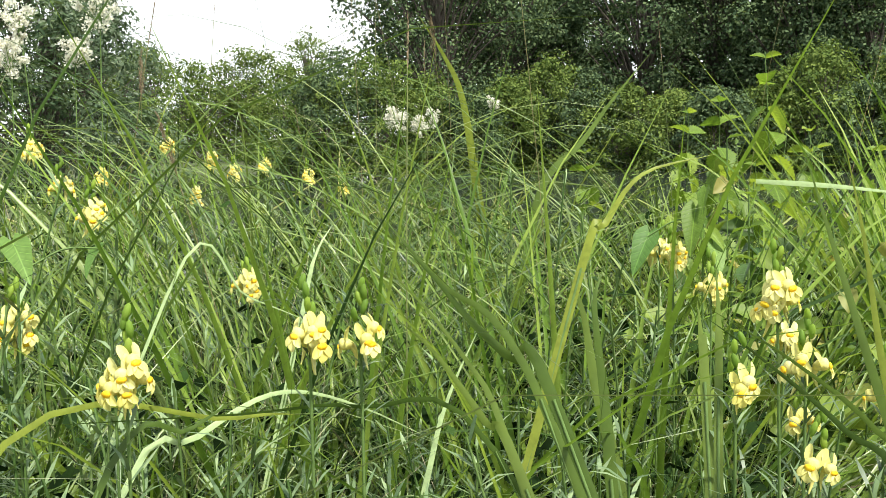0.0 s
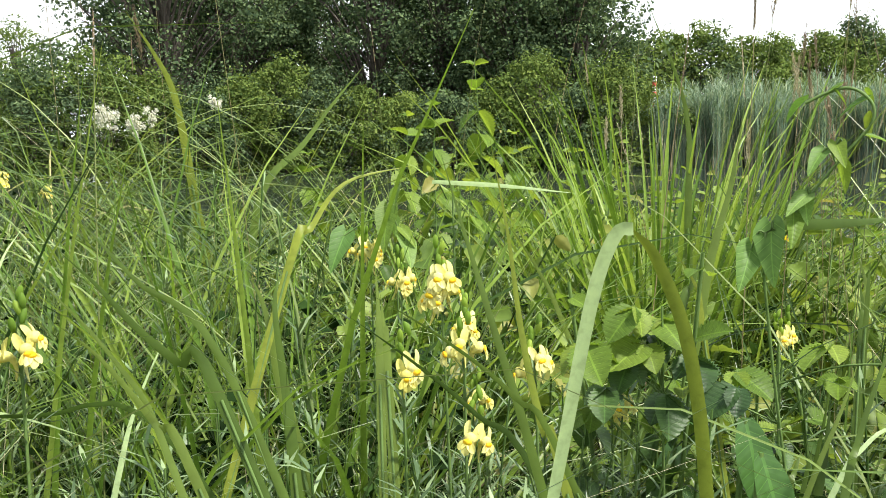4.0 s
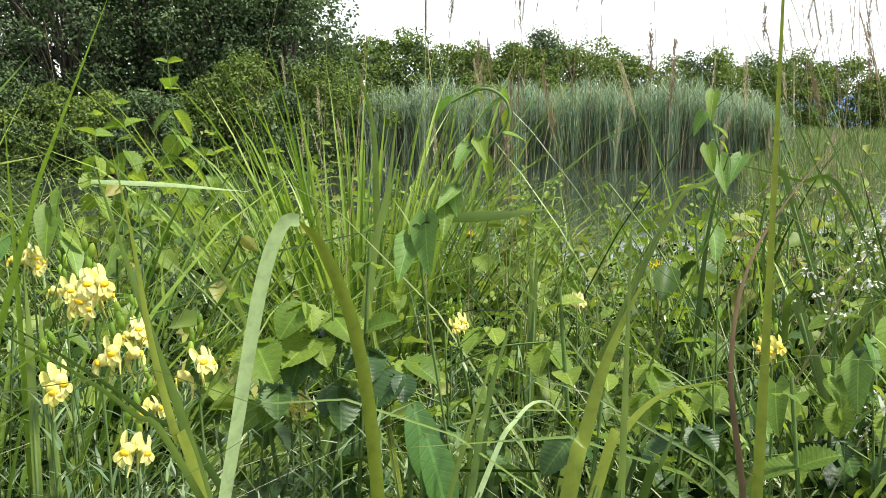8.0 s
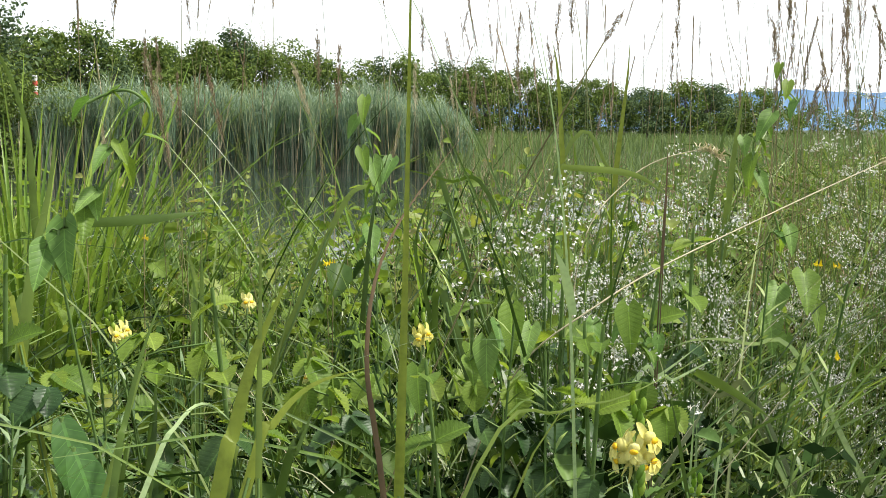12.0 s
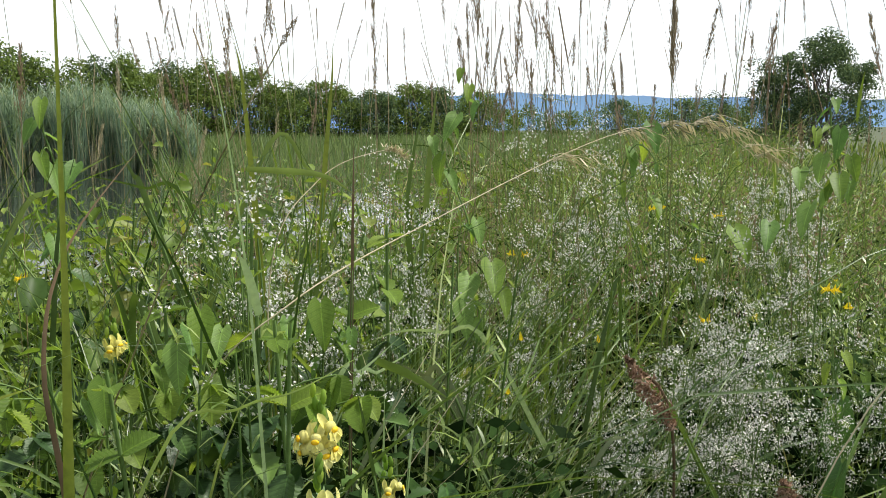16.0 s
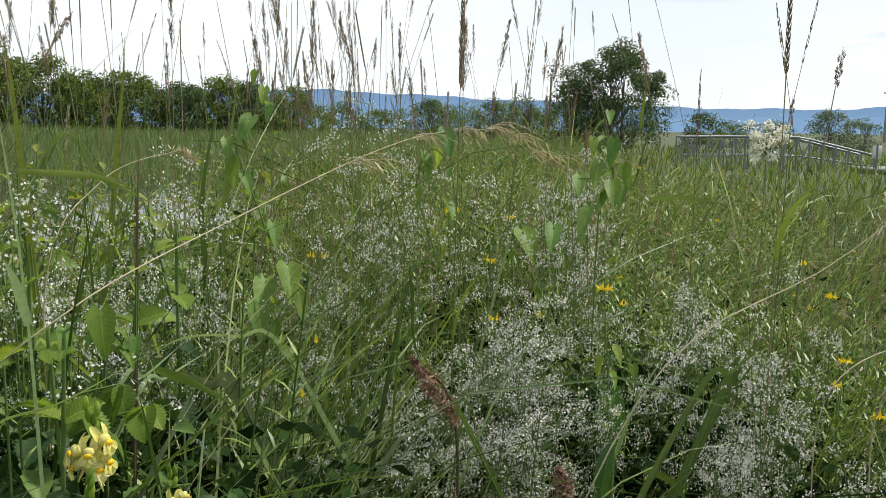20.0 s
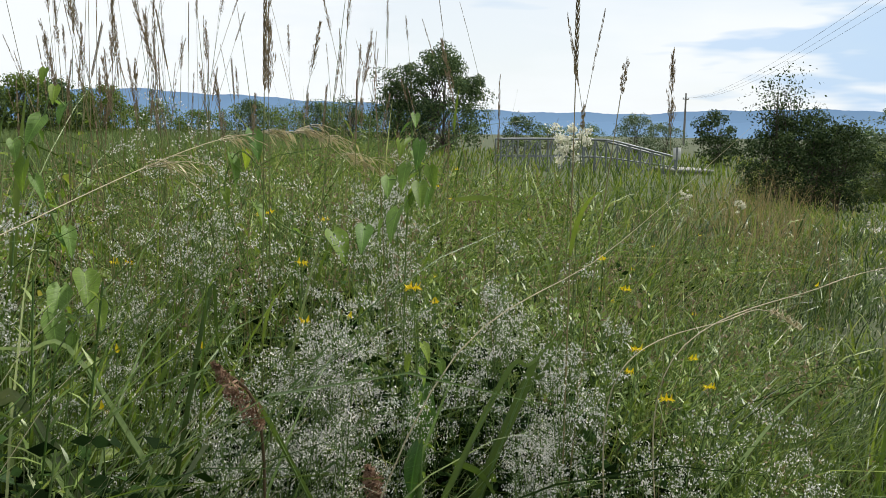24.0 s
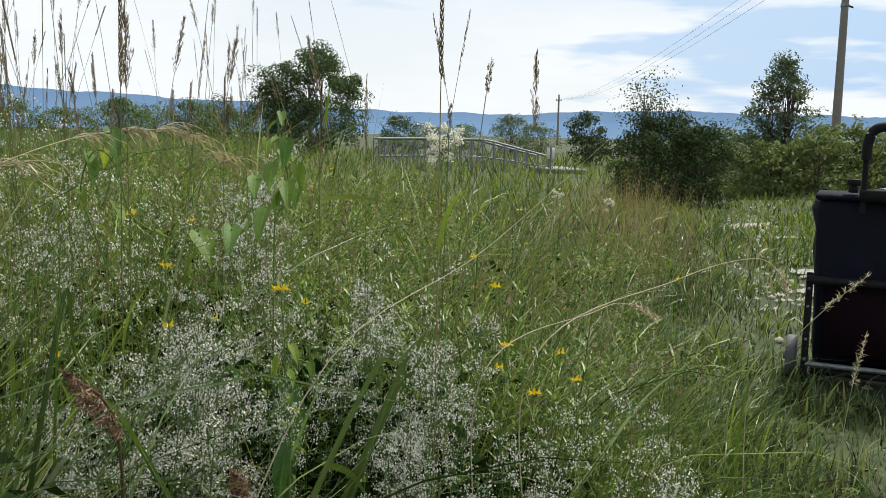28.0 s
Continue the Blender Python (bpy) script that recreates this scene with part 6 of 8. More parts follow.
def toadflax_all():
    near = ((-0.64, 0.50, 0.785, 2), (-0.66, 0.555, 0.845, 6), (-0.74, 0.22, 0.835, 5), (-0.735, 0.255, 0.83, 4), (-0.71, 0.10, 0.83, 6), (-0.59, 0.59, 0.785, 3), (-0.03, 0.77, 0.735, 6),
            (-0.76, 0.68, 0.70, 2), (-0.62, 0.545, 0.80, 3), (-0.60, 0.54, 0.735, 2), (-0.025, 0.72, 0.70, 2))
    for i, (x, y, z, n) in enumerate(near):
        toadflax((x, y, z), n, 500 + i, "yellow toadflax with orange-lipped flowers close by", 0.8)
    mid = ((-0.82, 0.72, 0.76), (-1.04, 0.75, 0.82), (-1.25, 0.10, 0.89), (-1.45, 0.07, 0.91), (-1.13, 0.25, 0.81), (-0.95, 0.03, 0.82), (-1.12, 0.79, 0.81), (-0.92, 0.71, 0.80), (-1.75, 0.03, 0.96))
    for i, q in enumerate(mid):
        toadflax(q, 4 + i % 3, 520 + i, scale=0.8)
    far = ((-2.14, 0.28, 0.99), (-2.13, 0.37, 0.99), (-2.03, 0.32, 0.95), (-2.30, 0.52, 0.94), (-2.28, 0.62, 0.94), (-2.45, 0.76, 0.93), (-2.2, 0.43, 0.93), (-2.25, 0.15, 0.96))
    for i, q in enumerate(far):
        toadflax((q[0], q[1], q[2] - 0.03 - 0.03 * (i % 3)), 8, 540 + i, "pale yellow toadflax spike farther off", 0.68)
    small = ((-0.65, 1.07, 0.72), (-0.56, 1.23, 0.73), (-0.34, 1.30, 0.68), (-0.64, 1.04, 0.72), (-0.66, 0.77, 0.69), (-0.64, 0.76, 0.70), (-0.27, 1.06, 0.74), (0.02, 0.91, 0.63), (-0.45, 1.15, 0.66))
    for i, q in enumerate(small):
        toadflax(q, 2, 560 + i, "toadflax shoot with small pale flowers and buds", 0.7)
    # shoots without flowers
    rng = np.random.default_rng(580)
    rib, green, stems = [], [], []
    for k in range(500):
        h0 = (rng.uniform(-102, 44), rng.uniform(-102, -48), rng.uniform(2, 46))[k % 3]
        d0 = 0.76 * (2.8 / 0.76) ** rng.uniform(0, 1)
        if h0 > 4 and d0 < 1.55:
            d0 += 0.9
        if k >= 240:
            h0, d0 = rng.uniform(3, 48), 1.6 * (5.0 / 1.6) ** rng.uniform(0, 1)
            if lumps(h0, d0) < 0.4:
                continue
        tall = float(sward_height(h0, d0)) * rng.uniform(0.78, 1.12)
        if k >= 430:
            h0, d0 = rng.uniform(-72, -38), rng.uniform(0.66, 1.05)
            tall = rng.uniform(0.62, 0.74)
        for _ in range(int(rng.integers(4, 9))):
            b = spot(h0, d0) + rng.normal(0, 0.035, 3) * [1, 1, 0]
            p, w, (lp, lw) = narrow_shoot(rng, 34, tall * rng.uniform(0.7, 1.03), 0.055)
            lean = rng.normal(0, 0.10, 2)
            for arr in (p, lp):
                arr[..., :2] += lean * arr[..., 2:3] ** 1.5
            stems.append((*tube(p + b, w, 0.0013, 3), 0))
            (rib if h0 < -18 else green).append((*ribbon(lp + b, lw, 0.0048 + 0.0017 * max(0.0, d0 - 1.5)), 0))
    stuff("toadflax_shoots", rib, FINE, "dense narrow-leaved toadflax shoots", "foliage")
    stuff("green_shoots", green, SHOOT, "narrow-leaved green shoots under white flowers", "foliage")
    stuff("toadflax_stems", stems, BEDSTEM, "thin stems of toadflax shoots", "foliage")


# --- serrated leaves, bindweed, docks
SERR = {m.name: mesh_of("leaf", [(*leaf_shape("serrated", 21), 0)], [m]) for m in (NETTLE, YOUNG)}
HEARTS = {m.name: mesh_of("leaf", [(*leaf_shape("heart", 11), 0)], [m]) for m in (HEART, YOUNG)}
LANCE = mesh_of("leaf", [(*leaf_shape("lance", 13), 0)], [DOCK])


def leaf_at(mesh, parent, at, az, dip, size, roll=0.0, wide=1.0, name="leaf"):
    """A leaf whose stalk end is at a place; az in radians, dip in degrees below level."""
    ob = part(name, mesh, None, parent)
    ob.matrix_basis = Matrix.Translation(at) @ pose(0, 0, 0, 0, 0, -math.degrees(az)) @ pose(0, 0, 0, -dip, 0, 0) @ pose(0, 0, 0, 0, roll, 0) @ Matrix.Diagonal((size * wide, size, size, 1))
    return ob


def nettle_template(name, label, category, h, pairs, size, mat, seed, crown=None):
    rng = np.random.default_rng(seed)
    ob = thing(name, label, category, name + " plants")
    p, w = lines([(0, 0, 0)], rng.uniform(0, 6), h, 0.03, rng.uniform(0, 0.12), 10)
    part("stem", [(*tube(p, w, 0.0024 * np.linspace(1.2, 0.6, 11)[None], 5), 0)], BEDSTEM, ob)
    for k in range(pairs):
        u = 0.35 + 0.63 * k / (pairs - 1)
        at = [np.interp(u * 10, np.arange(11), p[0, :, j]) for j in range(3)]
        s = size * np.interp(u, [0.35, 0.7, 0.9, 1.0], [0.9, 1.0, 0.75, 0.4]) * rng.uniform(0.85, 1.15)
        for q in (0, math.pi):
            leaf_at(SERR[(crown or mat).name if u > 0.85 else mat.name], ob, at, k * 1.57 + q + rng.uniform(-0.3, 0.3), rng.uniform(10, 60) - 45 * (u > 0.9), s, rng.uniform(-35, 35), 1.2)
    return ob


def serrated_plants():
    rng = np.random.default_rng(600)
    protos = [nettle_template("nettle", "green nettle with serrated leaves in pairs", "nettle", 0.62, 9, 0.042, NETTLE, 601 + i, YOUNG) for i in range(3)]
    spots = [(-0.71, 0.84, 0.73), (-0.78, 0.85, 0.69), (-0.73, 0.96, 0.74), (-0.62, 0.83, 0.69), (-0.16, 1.07, 0.69), (-0.21, 1.11, 0.66), (-0.13, 1.17, 0.68), (-0.26, 1.01, 0.69), (-0.16, 1.12, 0.71), (-0.67, 0.83, 0.72), (-0.40, 1.06, 0.66), (-0.16, 0.89, 0.64), (-0.10, 0.92, 0.67), (0.11, 1.51, 0.77)]
    for k in range(46):
        h, d = (rng.uniform(-55, 4), rng.uniform(0.95, 2.4)) if k % 4 else (rng.uniform(-34, 0), rng.uniform(0.95, 1.5))
        x, y, _ = spot(h, d)
        spots.append((x, y, float(sward_height(h, d)) * rng.uniform(0.8, 1.05)))
    used = set()
    for k, (x, y, z) in enumerate(spots):
        m = pose(x, y, 0, rng.uniform(-6, 6), rng.uniform(-6, 6), rng.uniform(0, 360)) @ Matrix.Scale(z / 0.62, 4)
        i = k % 3
        if i in used:
            copy_thing(protos[i], m)
        else:
            used.add(i)
            protos[i].matrix_basis = m
    tall = nettle_template("tall_nettle", "tall pale green nettle rising over the sward", "nettle", 1.1, 10, 0.11, YOUNG, 620, YOUNG)
    for k, (x, y, z) in enumerate(((-2.83, 2.17, 1.04), (-2.62, 2.41, 1.30), (-2.38, 2.37, 1.02), (-2.56, 2.10, 1.13), (-2.2, 2.35, 0.95), (-2.1, 2.2, 0.85), (-1.9, 2.5, 0.85), (-2.45, 2.2, 0.9), (-3.0, 1.9, 0.95), (-1.75, 2.3, 0.8))):
        m = pose(x, y, 0, 0, 0, 60 * k) @ Matrix.Scale(z / 1.1, 4)
        if k:
            copy_thing(tall, m)
        else:
            tall.matrix_basis = m
    spray = nettle_template("bramble_spray", "yellow-green leafy bramble spray on the bank", "bramble", 0.8, 10, 0.055, YOUNG, 630, YOUNG)
    for k in range(34):
        h, d = rng.uniform(-48, 6), rng.uniform(1.9, 4.6)
        x, y, _ = spot(h, d)
        m = pose(x, y, 0, rng.uniform(-14, 14), rng.uniform(-14, 14), rng.uniform(0, 360)) @ Matrix.Scale(rng.uniform(0.84, 1.06), 4)
        if k:
            copy_thing(spray, m)
        else:
            spray.matrix_basis = m


def bramble_thicket():
    """Joined sprays of serrated leaves over the bank, thick towards the water."""
    rng = np.random.default_rng(640)
    n = 360
    h, d = rng.uniform(-52, 7, n), 1.45 * (4.8 / 1.45) ** rng.uniform(0, 1, n)
    base = spot(h, d)
    top = sward_height(h, d) * rng.uniform(0.85, 1.2, n)
    p, w = lines(base, rng.uniform(0, 6.3, n), top * 1.1, rng.uniform(0, 0.25, n), rng.uniform(0.0, 0.7, n), 8)
    stems = tube(p, w, 0.0018, 4)
    each = 13
    k = np.repeat(np.arange(n), each)
    u = np.tile(np.linspace(0.45, 1.0, each), n)
    i = np.clip((u * 8).astype(int), 0, 7)
    at = p[k, i] + (p[k, i + 1] - p[k, i]) * (u * 8 - i)[:, None]
    m = len(at)
    size = rng.uniform(0.045, 0.095, m) * np.interp(u, [0.45, 0.8, 1.0], [1.0, 0.9, 0.45])
    leaves = leaf_swarm(leaf_shape("serrated", 7), at, k * 1.3 + np.tile(np.arange(each), n) * 2.1 + rng.normal(0, 0.3, m), rng.uniform(-0.5, 0.9, m), size, rng.normal(0, 0.5, m))
    stuff("bramble_thicket", [(*stems, 0), (*leaves, 1)], [BEDSTEM, THICKET], "yellow-green bramble thicket along the pond bank", "bramble")
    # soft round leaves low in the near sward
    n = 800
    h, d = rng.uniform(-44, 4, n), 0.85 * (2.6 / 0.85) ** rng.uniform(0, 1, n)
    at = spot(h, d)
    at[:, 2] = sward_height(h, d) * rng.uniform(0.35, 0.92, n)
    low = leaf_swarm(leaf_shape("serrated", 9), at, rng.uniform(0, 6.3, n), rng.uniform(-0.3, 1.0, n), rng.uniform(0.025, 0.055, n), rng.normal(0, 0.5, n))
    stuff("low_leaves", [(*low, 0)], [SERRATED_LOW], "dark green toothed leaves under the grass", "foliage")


def bindweed(points, leaves, label, seed):
    """A twining stem with heart-shaped leaves: (place, size, colour)."""
    rng = np.random.default_rng(seed)
    at = np.array(points[0], float)
    ob = thing("bindweed", label, "bindweed", "bindweed vines", at)
    p, w = spline([np.array(q) - at for q in points], 40)
    part("vine", [(*tube(p, w, 0.0013, 5), 0)], BEDSTEM, ob)
    for (x, y, z), size, mat in leaves:
        q = np.array((x, y, z)) - at
        near = p[0, np.argmin(((p[0] - q) ** 2).sum(1))]
        sp, sw = spline([near, (near + q) / 2 + [0, 0, 0.008], q], 8)
        part("leaf_stalk", [(*tube(sp, sw, 0.0009, 4), 0)], BEDSTEM, ob)
        leaf_at(HEARTS[mat.name], ob, q, math.atan2(-x, -y) + rng.uniform(-0.6, 0.6), rng.uniform(28, 65), size * 0.60, rng.uniform(-25, 25), rng.uniform(0.75, 1.0))
    for k in np.linspace(14, 38, 9).astype(int):
        a = rng.uniform(0, 6.3)
        leaf_at(HEARTS[(HEART, YOUNG)[k % 2].name], ob, p[0, k] + 0.006 * np.array([math.sin(a), math.cos(a), 0]), a, rng.uniform(10, 70), rng.uniform(0.012, 0.03), rng.uniform(-25, 25), rng.uniform(0.7, 0.95))
    return ob


def raspberry(places, label, seed, size):
    """A leafy shoot: one stem, and toothed leaves on stalks at the given places."""
    rng = np.random.default_rng(seed)
    size = size * 0.66
    mid = np.mean(np.array(places), 0)
    at = np.array([mid[0], mid[1] + 0.03, 0.0])
    ob = thing("raspberry_shoot", label, "raspberry", "raspberry shoots", at)
    high = max(q[2] for q in places)
    p, w = spline([(0, 0, 0), (0.01, 0, 0.5 * high), (0, 0, high)], 20)
    part("stem", [(*tube(p, w, 0.0022 * np.linspace(1.2, 0.5, 20)[None], 5), 0)], BEDSTEM, ob)
    for k, (x, y, z) in enumerate(places):
        q = np.array((x, y, z)) - at
        az = math.atan2(-x, -y) + rng.uniform(-1.1, 1.1)
        root = q - 0.4 * size * np.array([math.sin(az), math.cos(az), 0.0])
        near = p[0, int(np.clip(19 * (root[2] - 0.03) / high, 4, 19))]
        sp, sw = spline([near, (near + root) / 2 + [0, 0, 0.008], root], 8)
        part("leaf_stalk", [(*tube(sp, sw, 0.0010, 4), 0)], BEDSTEM, ob)
        mesh = SERR[(YOUNG if z > high - 0.03 or k % 5 == 0 else NETTLE).name]
        dip = rng.uniform(12, 55)
        s1 = size * rng.uniform(0.8, 1.2)
        leaf_at(mesh, ob, root, az, dip, s1, rng.uniform(-25, 25), 1.35)
        for side in (-1, 1):
            leaf_at(mesh, ob, root, az + side * rng.uniform(0.9, 1.3), dip + rng.uniform(-10, 15), s1 * 0.72, rng.uniform(-25, 25), 1.3)


def climbing_plants():
    bindweed([(-0.161, 0.969, 0.000), (-0.161, 0.969, 0.367), (-0.161, 0.959, 0.695), (-0.178, 0.949, 0.727), (-0.143, 0.949, 0.760)],
             [((-0.149, 0.933, 0.784), 0.072, YOUNG), ((-0.173, 0.939, 0.751), 0.068, HEART), ((-0.131, 0.936, 0.768), 0.062, HEART), ((-0.189, 0.936, 0.735), 0.047, YOUNG), ((-0.165, 0.951, 0.768), 0.052, HEART)], "clump of pale green bindweed leaves in the sward", 703)
    bindweed([(-0.046, 1.039, 0.000), (-0.046, 1.039, 0.373), (-0.046, 1.029, 0.706), (-0.027, 1.029, 0.738), (-0.045, 1.017, 0.768)],
             [((-0.044, 1.003, 0.776), 0.072, YOUNG), ((-0.078, 1.001, 0.762), 0.055, HEART), ((-0.015, 1.023, 0.746), 0.039, HEART)], "bindweed leaves on a thin twining stem", 704)
    bindweed([(-0.240, 0.944, 0.000), (-0.240, 0.944, 0.355), (-0.240, 0.933, 0.670), (-0.244, 0.925, 0.702)],
             [((-0.234, 0.915, 0.727), 0.072, YOUNG), ((-0.247, 0.912, 0.710), 0.052, HEART)], "single broad bindweed leaves low in the grass", 711)
    bindweed([(0.493, 1.489, 0.000), (0.493, 1.489, 0.500), (0.415, 1.501, 0.783), (0.395, 1.517, 0.865), (0.416, 1.511, 0.927), (0.444, 1.493, 0.902), (0.459, 1.478, 0.830), (0.504, 1.453, 0.796), (0.553, 1.435, 0.788), (0.601, 1.416, 0.794), (0.627, 1.372, 0.828)],
             [((0.553, 1.435, 0.795), 0.098, YOUNG), ((0.597, 1.418, 0.805), 0.085, HEART), ((0.625, 1.350, 0.837), 0.091, HEART), ((0.435, 1.475, 0.844), 0.065, YOUNG), ((0.407, 1.514, 0.915), 0.078, HEART), ((0.440, 1.505, 0.954), 0.078, HEART), ((0.395, 1.517, 0.865), 0.052, YOUNG)], "bindweed sprawling through bedstraw", 702)
    bindweed([(0.629, 1.330, 0.000), (0.629, 1.330, 0.438), (0.629, 1.320, 0.836), (0.640, 1.302, 0.868), (0.641, 1.302, 0.900), (0.632, 1.306, 0.936), (0.628, 1.308, 0.979)],
             [((0.627, 1.272, 0.884), 0.078, YOUNG), ((0.634, 1.290, 0.944), 0.065, HEART), ((0.616, 1.299, 0.909), 0.058, HEART), ((0.649, 1.283, 0.908), 0.052, YOUNG), ((0.628, 1.293, 0.987), 0.046, HEART), ((0.613, 1.356, 0.889), 0.065, HEART), ((0.616, 1.321, 0.947), 0.046, YOUNG), ((0.648, 1.283, 0.876), 0.052, HEART)], "upright bindweed with yellow-green leaves", 705)
    bindweed([(0.126, 1.410, 0.000), (0.126, 1.410, 0.410), (0.126, 1.400, 0.781), (0.142, 1.390, 0.813), (0.119, 1.404, 0.883), (0.104, 1.392, 0.932), (0.124, 1.391, 0.962), (0.136, 1.390, 1.004)],
             [((0.102, 1.379, 0.912), 0.065, YOUNG), ((0.122, 1.378, 0.970), 0.072, HEART), ((0.154, 1.376, 0.989), 0.052, HEART), ((0.142, 1.377, 1.012), 0.042, YOUNG), ((0.152, 1.376, 0.821), 0.065, HEART), ((0.114, 1.399, 0.891), 0.058, HEART), ((0.131, 1.378, 1.035), 0.034, YOUNG), ((0.090, 1.380, 0.940), 0.046, HEART)], "bindweed climbing a grass stem", 701)
    bindweed([(0.154, 1.368, 0.000), (0.154, 1.368, 0.356), (0.154, 1.358, 0.673), (0.137, 1.338, 0.705), (0.144, 1.355, 0.736)],
             [((0.169, 1.344, 0.763), 0.098, YOUNG), ((0.137, 1.347, 0.744), 0.091, HEART), ((0.126, 1.318, 0.713), 0.078, HEART), ((0.184, 1.343, 0.726), 0.072, YOUNG)], "broad dark bindweed leaves under white flowers", 712)
    bindweed([(-0.361, 1.200, 0.000), (-0.361, 1.200, 0.415), (-0.361, 1.190, 0.790), (-0.362, 1.182, 0.822), (-0.359, 1.182, 0.905), (-0.370, 1.179, 0.957)],
             [((-0.366, 1.168, 0.988), 0.055, YOUNG), ((-0.357, 1.171, 0.913), 0.072, HEART), ((-0.362, 1.170, 0.830), 0.065, HEART), ((-0.370, 1.167, 0.927), 0.052, YOUNG), ((-0.336, 1.177, 0.915), 0.058, HEART), ((-0.376, 1.165, 0.965), 0.046, HEART)], "bindweed twined up a stalk by the bank", 707)
    bindweed([(-0.475, 0.799, 0.000), (-0.475, 0.799, 0.500), (-0.495, 0.758, 0.842), (-0.480, 0.767, 0.871), (-0.466, 0.775, 0.903), (-0.447, 0.785, 0.932), (-0.431, 0.793, 0.955), (-0.429, 0.794, 0.970), (-0.437, 0.791, 0.981), (-0.447, 0.785, 0.985), (-0.460, 0.779, 0.981), (-0.472, 0.772, 0.974)],
             [((-0.451, 0.783, 0.942), 0.039, YOUNG), ((-0.460, 0.778, 0.936), 0.044, HEART), ((-0.491, 0.761, 0.873), 0.078, HEART), ((-0.477, 0.769, 0.889), 0.058, YOUNG), ((-0.504, 0.753, 0.857), 0.065, HEART), ((-0.470, 0.773, 0.901), 0.039, HEART)], "bindweed tip curling over with heart-shaped leaves", 700)
    bindweed([(-1.001, 0.774, 0.000), (-1.001, 0.774, 0.411), (-1.001, 0.764, 0.783), (-0.992, 0.769, 0.815), (-0.999, 0.759, 0.852)],
             [((-0.998, 0.749, 0.860), 0.091, YOUNG), ((-1.028, 0.704, 0.831), 0.085, HEART), ((-0.986, 0.765, 0.823), 0.072, HEART), ((-0.991, 0.758, 0.884), 0.052, YOUNG)], "bindweed leaves among toadflax", 709)
    raspberry([(-0.622, 0.693, 0.764), (-0.613, 0.727, 0.746), (-0.608, 0.756, 0.765), (-0.568, 0.737, 0.721), (-0.560, 0.768, 0.750), (-0.656, 0.715, 0.697), (-0.612, 0.701, 0.725), (-0.614, 0.726, 0.796), (-0.594, 0.767, 0.782), (-0.534, 0.761, 0.733), (-0.606, 0.733, 0.762)], "young raspberry shoot with pleated yellow-green leaves", 721, 0.062)
    raspberry([(-0.143, 0.934, 0.716), (-0.140, 0.955, 0.666), (-0.176, 0.969, 0.670), (-0.118, 0.937, 0.634), (-0.159, 0.952, 0.620), (-0.190, 0.967, 0.704), (-0.047, 0.943, 0.699), (-0.100, 0.959, 0.673), (-0.038, 0.983, 0.709), (-0.076, 0.941, 0.631), (-0.006, 0.963, 0.690)], "raspberry shoot with pleated dark green leaves", 722, 0.060)
    raspberry([(-0.223, 0.960, 0.652), (-0.325, 0.950, 0.694), (-0.353, 0.960, 0.719), (-0.359, 0.915, 0.702), (-0.304, 0.957, 0.664), (-0.277, 0.986, 0.620)], "low raspberry shoot in the grass", 723, 0.050)
    raspberry([(-0.618, 0.794, 0.689), (-0.680, 0.766, 0.727), (-0.523, 0.908, 0.748), (-0.450, 0.902, 0.743), (-0.538, 0.876, 0.650), (-0.508, 0.917, 0.715), (-0.555, 0.841, 0.726)], "raspberry shoot with toothed green leaves", 724, 0.055)
    raspberry([(-0.347, 0.986, 0.692), (-0.321, 1.015, 0.691), (-0.304, 1.040, 0.657), (-0.378, 0.976, 0.666), (-0.212, 1.038, 0.670), (-0.304, 1.040, 0.630), (-0.245, 1.012, 0.695)], "raspberry shoot with pale young leaves", 725, 0.045)
    bindweed([(0.56, 1.13, 0.0), (0.56, 1.12, 0.5), (0.55, 1.11, 0.66)], [((0.56, 1.11, 0.685), 0.04, YOUNG), ((0.54, 1.11, 0.67), 0.04, YOUNG), ((0.585, 1.11, 0.66), 0.035, YOUNG)], "small bindweed among white bedstraw", 706)
    bindweed([(-1.0, 0.05, 0.0), (-1.0, 0.05, 0.5), (-1.0, 0.04, 0.85)], [((-1.0, 0.03, 0.87), 0.075, HEART), ((-1.02, 0.1, 0.86), 0.06, HEART), ((-1.05, 0.0, 0.84), 0.06, HEART)], "bindweed leaves in long grass", 710)
    for k, ((x, y, z), size, dip, off) in enumerate((((0.58, 1.15, 0.62), 0.13, 70, 0.2), ((-0.54, 0.78, 0.70), 0.10, 60, -0.5), ((0.50, 0.99, 0.60), 0.08, 60, 0.6), ((0.07, 0.96, 0.60), 0.08, 50, -0.4), ((-0.50, 0.74, 0.69), 0.10, 60, -0.7), ((-0.63, 0.85, 0.66), 0.12, 40, 0.9))):
        ob = thing("dock", "broad dark green dock leaves in shade", "dock", "dock plants", (x, y, 0))
        p, w = lines([(0, 0, 0)], 0.5, z, 0.0, 0.06, 6)
        part("stem", [(*tube(p, w, 0.003, 5), 0)], BEDSTEM, ob)
        for j in range(3):
            leaf_at(LANCE, ob, p[0, 6 - j], math.atan2(-x, -y) + off * (1 + 1.6 * j), dip - 15 * j, size * (0.85 - 0.15 * j), 10, 1.25)


